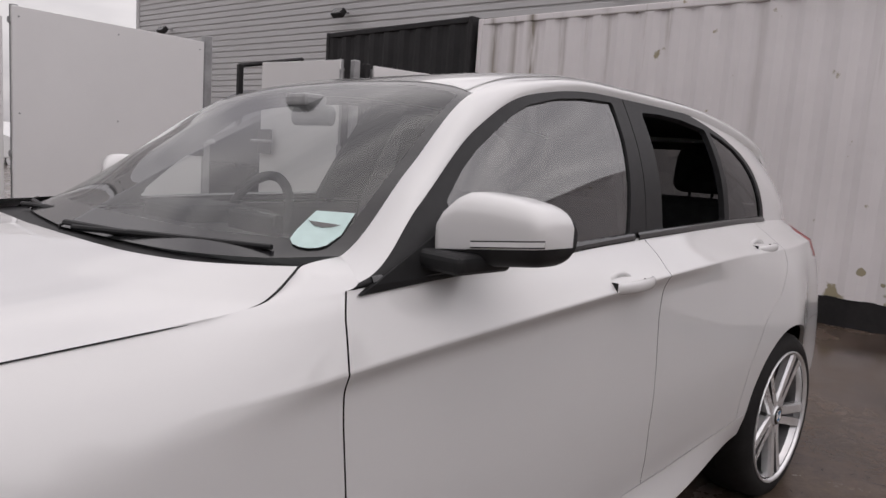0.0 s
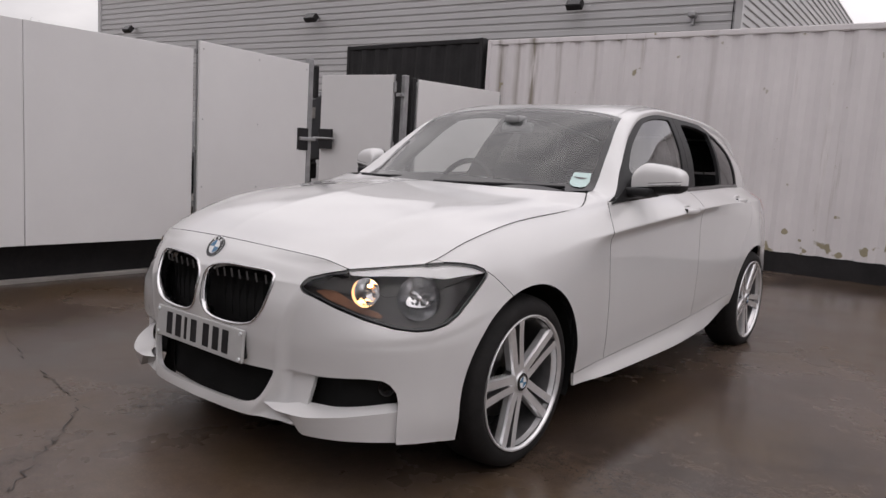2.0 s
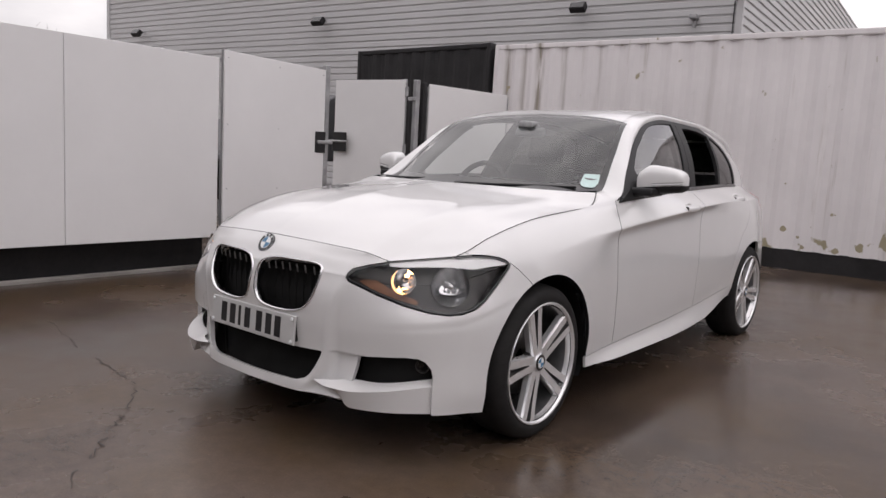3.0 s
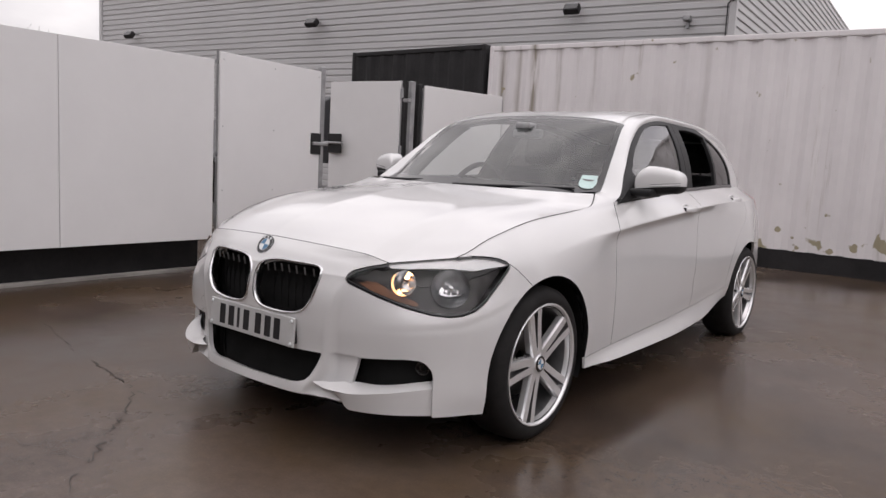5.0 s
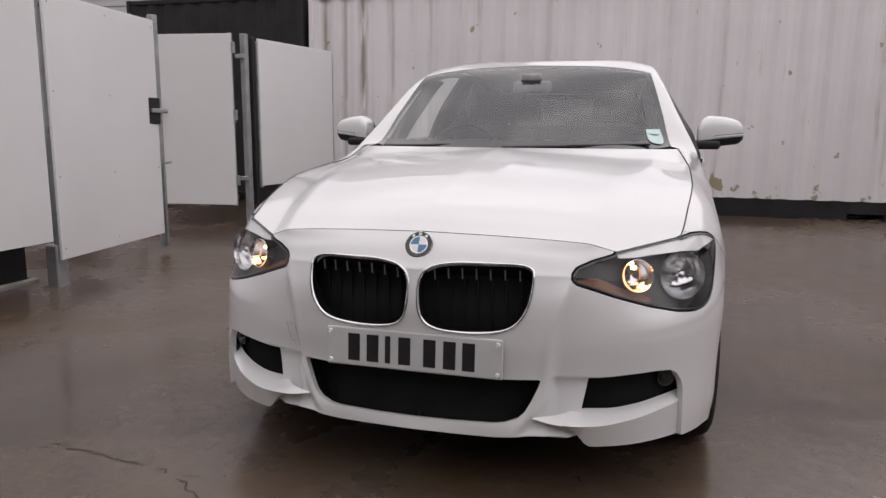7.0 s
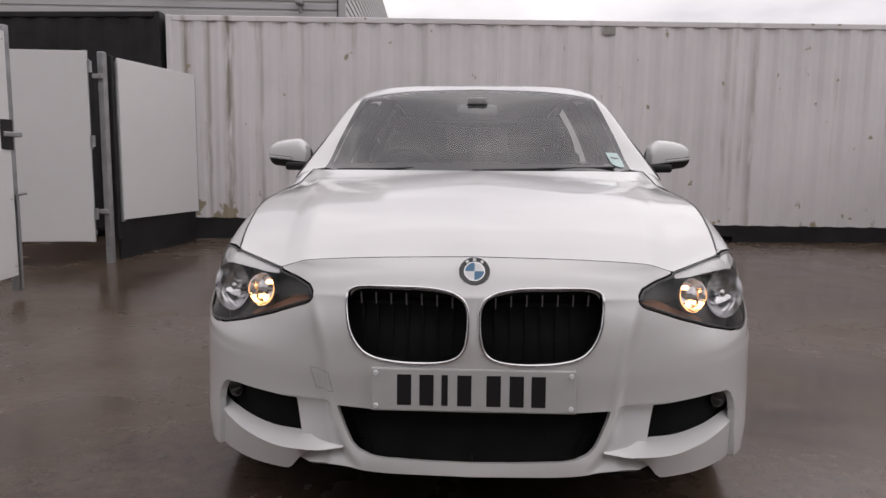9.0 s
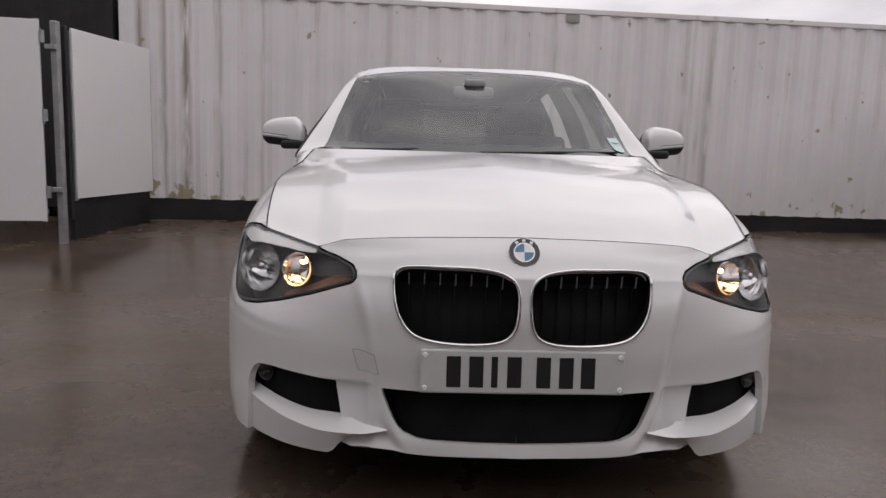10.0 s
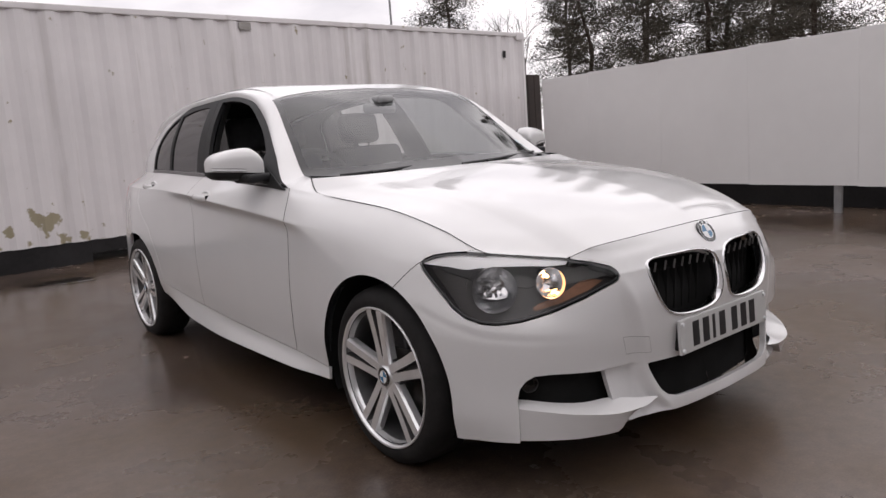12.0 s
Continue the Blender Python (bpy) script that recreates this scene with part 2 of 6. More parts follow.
def painted_container(name, streaks, patches):
    """White paint on steel, streaked downwards by rust and algae, thickest along the bottom."""
    m = material(name, (0.72, 0.69, 0.695), 0.48, vary=0.09, scale=0.9, fine=0.2, bump=0.001, bump_scale=18)
    n, l = m.node_tree.nodes, m.node_tree.links
    p = n["Principled BSDF"]
    src = p.inputs["Base Color"].links[0].from_socket
    co = n.new("ShaderNodeTexCoord")
    streak_map = n.new("ShaderNodeMapping")
    streak_map.inputs["Scale"].default_value = (3.4, 3.4, 0.16)
    streak = n.new("ShaderNodeTexNoise")
    streak.inputs["Scale"].default_value, streak.inputs["Detail"].default_value, streak.inputs["Roughness"].default_value = 2.6, 6, 0.62
    l.new(co.outputs["Object"], streak_map.inputs["Vector"])
    l.new(streak_map.outputs["Vector"], streak.inputs["Vector"])
    blot = n.new("ShaderNodeTexNoise")
    blot.inputs["Scale"].default_value, blot.inputs["Detail"].default_value = 1.1, 5
    l.new(co.outputs["Object"], blot.inputs["Vector"])
    cut = n.new("ShaderNodeMapRange")
    cut.inputs["From Min"].default_value, cut.inputs["From Max"].default_value = 0.60, 0.76
    l.new(streak.outputs["Fac"], cut.inputs["Value"])
    mask = n.new("ShaderNodeMapRange")
    mask.inputs["From Min"].default_value, mask.inputs["From Max"].default_value = 0.42, 0.62
    l.new(blot.outputs["Fac"], mask.inputs["Value"])
    both = n.new("ShaderNodeMath")
    both.operation = "MULTIPLY"
    l.new(cut.outputs["Result"], both.inputs[0])
    l.new(mask.outputs["Result"], both.inputs[1])
    dirt = n.new("ShaderNodeMixRGB")
    dirt.inputs["Color2"].default_value = (0.36, 0.32, 0.27, 1)
    l.new(both.outputs[0], dirt.inputs["Fac"])
    l.new(src, dirt.inputs["Color1"])
    patch = n.new("ShaderNodeTexNoise")
    patch.inputs["Scale"].default_value, patch.inputs["Detail"].default_value = 6.5, 8
    l.new(co.outputs["Object"], patch.inputs["Vector"])
    sep = n.new("ShaderNodeSeparateXYZ")
    l.new(co.outputs["Object"], sep.inputs["Vector"])
    low = n.new("ShaderNodeMapRange")
    low.inputs["From Min"].default_value, low.inputs["From Max"].default_value = 0.95, 0.3
    low.inputs["To Min"].default_value, low.inputs["To Max"].default_value = -0.3, 0.06
    l.new(sep.outputs["Z"], low.inputs["Value"])
    add = n.new("ShaderNodeMath")
    l.new(patch.outputs["Fac"], add.inputs[0])
    l.new(low.outputs["Result"], add.inputs[1])
    rust = n.new("ShaderNodeMapRange")
    rust.inputs["From Min"].default_value, rust.inputs["From Max"].default_value = 0.63, 0.68
    l.new(add.outputs[0], rust.inputs["Value"])
    spots = None
    for cx, cz, size in patches:
        off = n.new("ShaderNodeVectorMath")
        off.operation = "DISTANCE"
        off.inputs[1].default_value = (cx, 0.02, cz)
        l.new(co.outputs["Object"], off.inputs[0])
        near = n.new("ShaderNodeMapRange")
        near.inputs["From Min"].default_value, near.inputs["From Max"].default_value = 0.0, size
        near.inputs["To Min"].default_value, near.inputs["To Max"].default_value = 0.24, -0.12
        l.new(off.outputs["Value"], near.inputs["Value"])
        grow = n.new("ShaderNodeMath")
        l.new(near.outputs["Result"], grow.inputs[0])
        l.new(patch.outputs["Fac"], grow.inputs[1])
        hole = n.new("ShaderNodeMapRange")
        hole.inputs["From Min"].default_value, hole.inputs["From Max"].default_value = 0.56, 0.60
        l.new(grow.outputs[0], hole.inputs["Value"])
        if spots is None:
            spots = hole.outputs["Result"]
        else:
            most = n.new("ShaderNodeMath")
            most.operation = "MAXIMUM"
            l.new(spots, most.inputs[0])
            l.new(hole.outputs["Result"], most.inputs[1])
            spots = most.outputs[0]
    every = n.new("ShaderNodeMath")
    every.operation = "MAXIMUM"
    l.new(spots, every.inputs[0])
    l.new(rust.outputs["Result"], every.inputs[1])
    # long run-down streaks under leaks along the top, wandering a little
    wander = n.new("ShaderNodeTexNoise")
    wander.inputs["Scale"].default_value = 2.2
    l.new(co.outputs["Object"], wander.inputs["Vector"])
    shift = n.new("ShaderNodeMath")
    shift.operation = "MULTIPLY_ADD"
    shift.inputs[1].default_value = 0.05
    l.new(wander.outputs["Fac"], shift.inputs[0])
    l.new(sep.outputs["X"], shift.inputs[2])
    unit = n.new("ShaderNodeMath")
    unit.operation = "DIVIDE"
    unit.inputs[1].default_value = 9.6
    l.new(shift.outputs[0], unit.inputs[0])
    line = n.new("ShaderNodeValToRGB")
    stops = [(0.0, 0.0)]
    for x, wide, strong in streaks:
        c = (x + 0.025) / 9.6
        stops += [(c - wide / 9.6, 0.0), (c, strong), (c + wide / 9.6, 0.0)]
    line.color_ramp.elements[0].position, line.color_ramp.elements[0].color = 0.0, (0, 0, 0, 1)
    line.color_ramp.elements[1].position, line.color_ramp.elements[1].color = 1.0, (0, 0, 0, 1)
    for at_, s_ in stops[1:]:
        line.color_ramp.elements.new(min(max(at_, 0.0005), 0.9995)).color = (s_, s_, s_, 1)
    l.new(unit.outputs[0], line.inputs["Fac"])
    broken_map = n.new("ShaderNodeMapping")
    broken_map.inputs["Scale"].default_value = (9, 9, 1.1)
    broken = n.new("ShaderNodeTexNoise")
    broken.inputs["Scale"].default_value, broken.inputs["Detail"].default_value = 1.6, 5
    l.new(co.outputs["Object"], broken_map.inputs["Vector"])
    l.new(broken_map.outputs["Vector"], broken.inputs["Vector"])
    gaps = n.new("ShaderNodeMapRange")
    gaps.inputs["From Min"].default_value, gaps.inputs["From Max"].default_value = 0.33, 0.52
    l.new(broken.outputs["Fac"], gaps.inputs["Value"])
    run = n.new("ShaderNodeMath")
    run.operation = "MULTIPLY"
    l.new(line.outputs["Color"], run.inputs[0])
    l.new(gaps.outputs["Result"], run.inputs[1])
    ran = n.new("ShaderNodeMixRGB")
    ran.inputs["Color2"].default_value = (0.15, 0.12, 0.075, 1)
    l.new(run.outputs[0], ran.inputs["Fac"])
    l.new(dirt.outputs["Color"], ran.inputs["Color1"])
    dirt = ran
    top = n.new("ShaderNodeMixRGB")
    top.inputs["Color2"].default_value = (0.32, 0.28, 0.19, 1)
    l.new(every.outputs[0], top.inputs["Fac"])
    l.new(dirt.outputs["Color"], top.inputs["Color1"])
    l.new(top.outputs["Color"], p.inputs["Base Color"])
    return m


def wet_ground():
    """Brown-grey wet concrete: damp patches darker and glossier, silt between."""
    m = bpy.data.materials.new("wet_brown_concrete")
    m.use_nodes = True
    n, l = m.node_tree.nodes, m.node_tree.links
    p = n["Principled BSDF"]
    co = n.new("ShaderNodeTexCoord")

    def noise_of(scale, detail, rough=0.5):
        t = n.new("ShaderNodeTexNoise")
        t.inputs["Scale"].default_value, t.inputs["Detail"].default_value, t.inputs["Roughness"].default_value = scale, detail, rough
        l.new(co.outputs["Object"], t.inputs["Vector"])
        return t

    big, mid, grit = noise_of(0.45, 5, 0.6), noise_of(3.2, 6, 0.6), noise_of(120, 3)
    tone = n.new("ShaderNodeMath")
    tone.operation = "MULTIPLY_ADD"
    tone.inputs[1].default_value = 0.35
    l.new(mid.outputs["Fac"], tone.inputs[0])
    l.new(big.outputs["Fac"], tone.inputs[2])
    ramp = n.new("ShaderNodeValToRGB")
    e = ramp.color_ramp.elements
    e[0].position, e[0].color = 0.5, (0.043, 0.032, 0.026, 1)
    e[1].position, e[1].color = 0.85, (0.150, 0.115, 0.096, 1)
    k = ramp.color_ramp.elements.new(0.66)
    k.color = (0.084, 0.063, 0.052, 1)
    l.new(tone.outputs[0], ramp.inputs["Fac"])
    speck = n.new("ShaderNodeMixRGB")
    speck.blend_type = "MULTIPLY"
    speck.inputs["Fac"].default_value = 0.75
    g = n.new("ShaderNodeMapRange")
    g.inputs["To Min"].default_value, g.inputs["To Max"].default_value = 0.55, 1.45
    l.new(grit.outputs["Fac"], g.inputs["Value"])
    # ochre silt left by standing water
    silt = noise_of(0.8, 6, 0.65)
    cover = n.new("ShaderNodeMapRange")
    cover.inputs["From Min"].default_value, cover.inputs["From Max"].default_value = 0.42, 0.62
    cover.inputs["To Max"].default_value = 0.8
    l.new(silt.outputs["Fac"], cover.inputs["Value"])
    ochre = n.new("ShaderNodeMixRGB")
    ochre.inputs["Color2"].default_value = (0.074, 0.047, 0.024, 1)
    l.new(cover.outputs["Result"], ochre.inputs["Fac"])
    l.new(ramp.outputs["Color"], ochre.inputs["Color1"])
    l.new(ochre.outputs["Color"], speck.inputs["Color1"])
    # mottling between the patches and the grit, with scattered pale chippings
    fleck, chips = noise_of(17, 8, 0.7), n.new("ShaderNodeTexVoronoi")
    chips.inputs["Scale"].default_value = 26
    l.new(co.outputs["Object"], chips.inputs["Vector"])
    f_tone = n.new("ShaderNodeMapRange")
    f_tone.inputs["From Min"].default_value, f_tone.inputs["From Max"].default_value = 0.32, 0.68
    f_tone.inputs["To Min"].default_value, f_tone.inputs["To Max"].default_value = 0.72, 1.28
    l.new(fleck.outputs["Fac"], f_tone.inputs["Value"])
    f_chip = n.new("ShaderNodeMapRange")
    f_chip.inputs["From Min"].default_value, f_chip.inputs["From Max"].default_value = 0.05, 0.09
    f_chip.inputs["To Min"].default_value, f_chip.inputs["To Max"].default_value = 0.7, 0.0
    l.new(chips.outputs["Distance"], f_chip.inputs["Value"])
    grain = n.new("ShaderNodeMath")
    l.new(f_tone.outputs["Result"], grain.inputs[0])
    l.new(f_chip.outputs["Result"], grain.inputs[1])
    both = n.new("ShaderNodeMath")
    both.operation = "MULTIPLY"
    l.new(g.outputs["Result"], both.inputs[0])
    l.new(grain.outputs[0], both.inputs[1])
    l.new(both.outputs[0], speck.inputs["Color2"])
    l.new(speck.outputs["Color"], p.inputs["Base Color"])
    r = n.new("ShaderNodeMapRange")
    r.inputs["From Min"].default_value, r.inputs["From Max"].default_value = 0.55, 0.8
    r.inputs["To Min"].default_value, r.inputs["To Max"].default_value = 0.15, 0.33
    l.new(tone.outputs[0], r.inputs["Value"])
    l.new(r.outputs["Result"], p.inputs["Roughness"])
    b1, b2 = n.new("ShaderNodeBump"), n.new("ShaderNodeBump")
    b1.inputs["Distance"].default_value, b1.inputs["Strength"].default_value = 0.0006, 0.35
    b2.inputs["Distance"].default_value, b2.inputs["Strength"].default_value = 0.005, 0.4
    l.new(grit.outputs["Fac"], b1.inputs["Height"])
    l.new(mid.outputs["Fac"], b2.inputs["Height"])
    l.new(b2.outputs["Normal"], b1.inputs["Normal"])
    l.new(b1.outputs["Normal"], p.inputs["Normal"])
    return m


CONTAINER = painted_container("streaked_white_container_paint", ((0.20, 0.05, 0.75), (0.45, 0.035, 0.8), (0.69, 0.06, 0.9), (1.05, 0.03, 0.6), (1.50, 0.03, 0.5), (2.88, 0.03, 0.35), (4.74, 0.025, 0.3), (6.36, 0.02, 0.4), (6.56, 0.028, 0.95)), ((2.72, 0.47, 0.25), (2.35, 0.38, 0.13), (4.75, 0.40, 0.15), (4.5, 0.36, 0.08), (0.25, 0.34, 0.26), (0.62, 0.28, 0.2), (1.0, 0.27, 0.14), (1.45, 0.26, 0.1), (3.80, 0.47, 0.05), (4.05, 0.52, 0.06), (3.86, 0.30, 0.06), (4.0, 0.30, 0.05), (4.3, 0.30, 0.06), (3.93, 0.40, 0.035)))
GROUND = wet_ground()

# ---------------------------------------------------------------- mesh tools


def put(name, verts, faces, mat, parent=None, label="", smooth=False, mats=None, index=None):
    """ONE mesh object out of vertices and faces, under a thing or a part."""
    me = bpy.data.meshes.new(name)
    me.from_pydata([tuple(map(float, v)) for v in verts], [], [tuple(f) for f in faces])
    for m in (mats or [mat]):
        me.materials.append(m)
    if index is not None:
        me.polygons.foreach_set("material_index", index)
    if smooth:
        me.polygons.foreach_set("use_smooth", [True] * len(me.polygons))
    me.update()
    ob = new(name, me)
    if parent is not None:
        ob.parent = parent
    if label:
        ob["label"] = label
    return ob


def part(name, bm, mat, parent=None, label="", smooth=False):
    me = bpy.data.meshes.new(name)
    bmesh.ops.recalc_face_normals(bm, faces=bm.faces)
    bm.to_mesh(me)
    bm.free()
    me.materials.append(mat)
    if smooth:
        me.polygons.foreach_set("use_smooth", [True] * len(me.polygons))
    ob = new(name, me)
    if parent is not None:
        ob.parent = parent
    if label:
        ob["label"] = label
    return ob


def thing(name, label, category, group="", kind="", at=None):
    ob = new(name)
    ob.empty_display_size = 0.2
    if at is not None:
        ob.matrix_world = at
    return tagged(ob, label, category, group, kind)


def box_bm(lo, hi, bevel=0.0, seg=2, bm=None):
    bm = bm or bmesh.new()
    lo, hi = Vector(lo), Vector(hi)
    r = bmesh.ops.create_cube(bm, size=1.0, matrix=Matrix.Translation((lo + hi) / 2) @ Matrix.Diagonal((*(hi - lo), 1)))
    if bevel:
        edges = list({e for v in r["verts"] for e in v.link_edges})
        bmesh.ops.bevel(bm, geom=edges, offset=bevel, segments=seg, profile=0.5, affect="EDGES")
    return bm


def tube_bm(p, q, r0, r1=None, seg=12, bm=None):
    bm = bm or bmesh.new()
    p, q = Vector(p), Vector(q)
    m = Matrix.Translation((p + q) / 2) @ (q - p).to_track_quat("Z", "Y").to_matrix().to_4x4()
    bmesh.ops.create_cone(bm, cap_ends=True, segments=seg, radius1=r0, radius2=r0 if r1 is None else r1, depth=(q - p).length, matrix=m)
    return bm


def lathe(profile, seg=48, axis="x"):
    """Vertices and faces of a profile (distance along the axis, radius) turned about the axis."""
    v, f = [], []
    k = len(profile)
    for i in range(seg):
        a = 2 * math.pi * i / seg
        for d, r in profile:
            v.append((d, r * math.cos(a), r * math.sin(a)))
    for i in range(seg):
        j = (i + 1) % seg
        for s in range(k - 1):
            f.append((i * k + s, i * k + s + 1, j * k + s + 1, j * k + s))
    return v, f


def pchip(x, y, q):
    """Shape-keeping cubic through y(x) at q; y may have several columns."""
    x, y, q = np.asarray(x, float), np.asarray(y, float), np.asarray(q, float)
    if y.ndim == 1:
        y = y[:, None]
    h = np.diff(x)[:, None]
    d = np.diff(y, axis=0) / h
    m = np.zeros_like(y)
    if len(x) == 2:
        m[:] = d[0]
    else:
        w1, w2 = 2 * h[1:] + h[:-1], h[1:] + 2 * h[:-1]
        with np.errstate(divide="ignore", invalid="ignore"):
            hm = (w1 + w2) / (w1 / d[:-1] + w2 / d[1:])
        m[1:-1] = np.where(d[:-1] * d[1:] > 0, hm, 0.0)
        m[0], m[-1] = d[0], d[-1]
    i = np.clip(np.searchsorted(x, q, side="right") - 1, 0, len(x) - 2)
    t = ((q - x[i]) / (x[i + 1] - x[i]))[:, None]
    hh = (x[i + 1] - x[i])[:, None]
    out = (2 * t**3 - 3 * t**2 + 1) * y[i] + (t**3 - 2 * t**2 + t) * hh * m[i] + (-2 * t**3 + 3 * t**2) * y[i + 1] + (t**3 - t**2) * hh * m[i + 1]
    return out


def curve(points, n):
    """n points, evenly spaced by length, on a smooth curve through the given ones."""
    p = np.asarray(points, float)
    s = np.concatenate([[0], np.cumsum(np.linalg.norm(np.diff(p, axis=0), axis=1))])
    dense = pchip(s, p, np.linspace(0, s[-1], 400))
    a = np.concatenate([[0], np.cumsum(np.linalg.norm(np.diff(dense, axis=0), axis=1))])
    q = np.linspace(0, a[-1], n)
    return np.stack([np.interp(q, a, dense[:, k]) for k in range(3)], axis=1)


def coons(bottom, top, left, right):
    """Grid between four edge curves: bottom and top run the same way, left and right from bottom to top."""
    nu, nv = len(bottom), len(left)
    u, v = np.linspace(0, 1, nu)[None, :, None], np.linspace(0, 1, nv)[:, None, None]
    B, T, L, R = bottom[None], top[None], left[:, None], right[:, None]
    return (1 - v) * B + v * T + (1 - u) * L + u * R - ((1 - u) * (1 - v) * bottom[0] + u * (1 - v) * bottom[-1] + (1 - u) * v * top[0] + u * v * top[-1])


class Shell:
    """A sheet of polygons that can be cut along lines into panels."""

    def __init__(self, v, f):
        self.v, self.f = np.asarray(v, float).reshape(-1, 3), f

    @staticmethod
    def grid(p):
        a, b = p.shape[:2]
        idx = np.arange(a * b).reshape(a, b)
        f = np.stack([idx[:-1, :-1], idx[:-1, 1:], idx[1:, 1:], idx[1:, :-1]], axis=-1).reshape(-1, 4)
        return Shell(p.reshape(-1, 3), [tuple(r) for r in f])

    def keep(self, val):
        """The part where val, one number a vertex, is above zero."""
        val = np.where(np.abs(val) < 1e-7, 1e-7, val)
        pos = val > 0
        v, f, cut, used = [], [], {}, {}

        def old(i):
            if i not in used:
                used[i] = len(v)
                v.append(self.v[i])
            return used[i]

        def between(i, j):
            k = (i, j) if i < j else (j, i)
            if k not in cut:
                t = val[i] / (val[i] - val[j])
                cut[k] = len(v)
                v.append(self.v[i] + t * (self.v[j] - self.v[i]))
            return cut[k]

        for face in self.f:
            inside = [pos[i] for i in face]
            if all(inside):
                f.append(tuple(old(i) for i in face))
            elif any(inside):
                poly = []
                for a, b in zip(face, face[1:] + face[:1]):
                    if pos[a]:
                        poly.append(old(a))
                    if pos[a] != pos[b]:
                        poly.append(between(a, b))
                if len(poly) > 2:
                    f.append(tuple(poly))
        return Shell(np.array(v).reshape(-1, 3), f)

    def split(self, field, gap=0.0):
        """Inside and outside of a field (metres, positive inside), with a gap between them."""
        d = field(self.v)
        inside = self.keep(d - gap)
        outside = self.keep(-d - gap)
        return inside, outside

    def normals(self):
        n = np.zeros_like(self.v)
        for face in self.f:
            p = self.v[list(face)]
            k = np.zeros(3)
            for a in range(1, len(face) - 1):
                k += np.cross(p[a] - p[0], p[a + 1] - p[0])
            for i in face:
                n[i] += k
        return n / np.maximum(np.linalg.norm(n, axis=1, keepdims=True), 1e-12)

    def mirrored(self):
        return Shell(self.v * [-1, 1, 1], [tuple(reversed(f)) for f in self.f])

    def joined(self, other, weld=0.0):
        k = len(self.v)
        v = np.concatenate([self.v, other.v])
        f = list(self.f) + [tuple(i + k for i in g) for g in other.f]
        if weld:
            key, back, keepers = {}, [], []
            for p in v:
                q = tuple(np.round(p / weld).astype(int))
                if q not in key:
                    key[q] = len(keepers)
                    keepers.append(p)
                back.append(key[q])
            g = []
            for h in f:
                w = [back[i] for i in h]
                w = [a for i, a in enumerate(w) if a != w[i - 1]]
                if len(set(w)) > 2:
                    g.append(tuple(w))
            v, f = np.array(keepers), g
        return Shell(v, f)

    def whole(self):
        return self.joined(self.mirrored(), 0.0004)

    def offset(self, d):
        return Shell(self.v + self.normals() * d, self.f)

    def rim(self):
        seen = {}
        for face in self.f:
            for a, b in zip(face, face[1:] + face[:1]):
                seen[(a, b)] = True
        return [(a, b) for a, b in seen if (b, a) not in seen]

    def panel(self, name, mat, parent, label="", edge=0.012, outward=1.0, edge_mat=None):
        """The sheet as a panel with turned-in edges, so that gaps show its thickness."""
        if not self.f:
            return None
        v, f = [tuple(p) for p in self.v], list(self.f)
        if edge:
            n = self.normals() * outward
            first, second = {}, {}
            for a, b in self.rim():
                for i in (a, b):
                    if i not in first:
                        first[i] = len(v)
                        v.append(tuple(self.v[i]))
                        second[i] = len(v)
                        v.append(tuple(self.v[i] - n[i] * edge))
                f.append((first[b], first[a], second[a], second[b]))
        mats, index = (None, None) if edge_mat is None else ([mat, edge_mat], [0] * len(self.f) + [1] * (len(f) - len(self.f)))
        return put(name, v, f, mat, parent, label, smooth=True, mats=mats, index=index)


def inside_polygon(points, axes):
    """Signed distance (positive inside) to a closed outline in the plane of two projections of a point."""
    p = np.asarray(points, float)

    def field(v):
        q = axes(v)
        a, b = p, np.roll(p, -1, axis=0)
        best = np.full(len(q), 1e9)
        odd = np.zeros(len(q), bool)
        for s, e in zip(a, b):
            d = e - s
            t = np.clip(((q - s) @ d) / (d @ d), 0, 1)
            best = np.minimum(best, np.linalg.norm(q - s - t[:, None] * d, axis=1))
            if s[1] != e[1]:
                hit = (s[1] > q[:, 1]) != (e[1] > q[:, 1])
                odd ^= hit & (q[:, 0] < (e[0] - s[0]) * (q[:, 1] - s[1]) / (e[1] - s[1]) + s[0])
        return np.where(odd, best, -best)

    return field


def rounded(points, n=80):
    """A closed outline smoothed through its points (periodic Catmull-Rom)."""
    p = np.asarray(points, float)
    k = len(p)
    out = []
    each = max(2, n // k)
    for i in range(k):
        a, b, c, d = p[i - 1], p[i], p[(i + 1) % k], p[(i + 2) % k]
        for j in range(each):
            t = j / each
            out.append(0.5 * (2 * b + (c - a) * t + (2 * a - 5 * b + 4 * c - d) * t * t + (3 * b - a - 3 * c + d) * t**3))
    return np.array(out)


XZ = lambda v: v[:, [0, 2]]
YZ = lambda v: v[:, [1, 2]]


def smooth_step(a, b, x):
    t = np.clip((x - a) / (b - a), 0, 1)
    return t * t * (3 - 2 * t)

# ---------------------------------------------------------------- the yard


def ground_z(x, y):
    """The yard lies level under the car and rises a little to the back and to the gate side."""
    back = smooth_step(1.8, 5.6, np.asarray(y, float))
    side = smooth_step(1.6, 3.5, -np.asarray(x, float))
    return 0.15 * back + 0.02 * side * (1 - back)


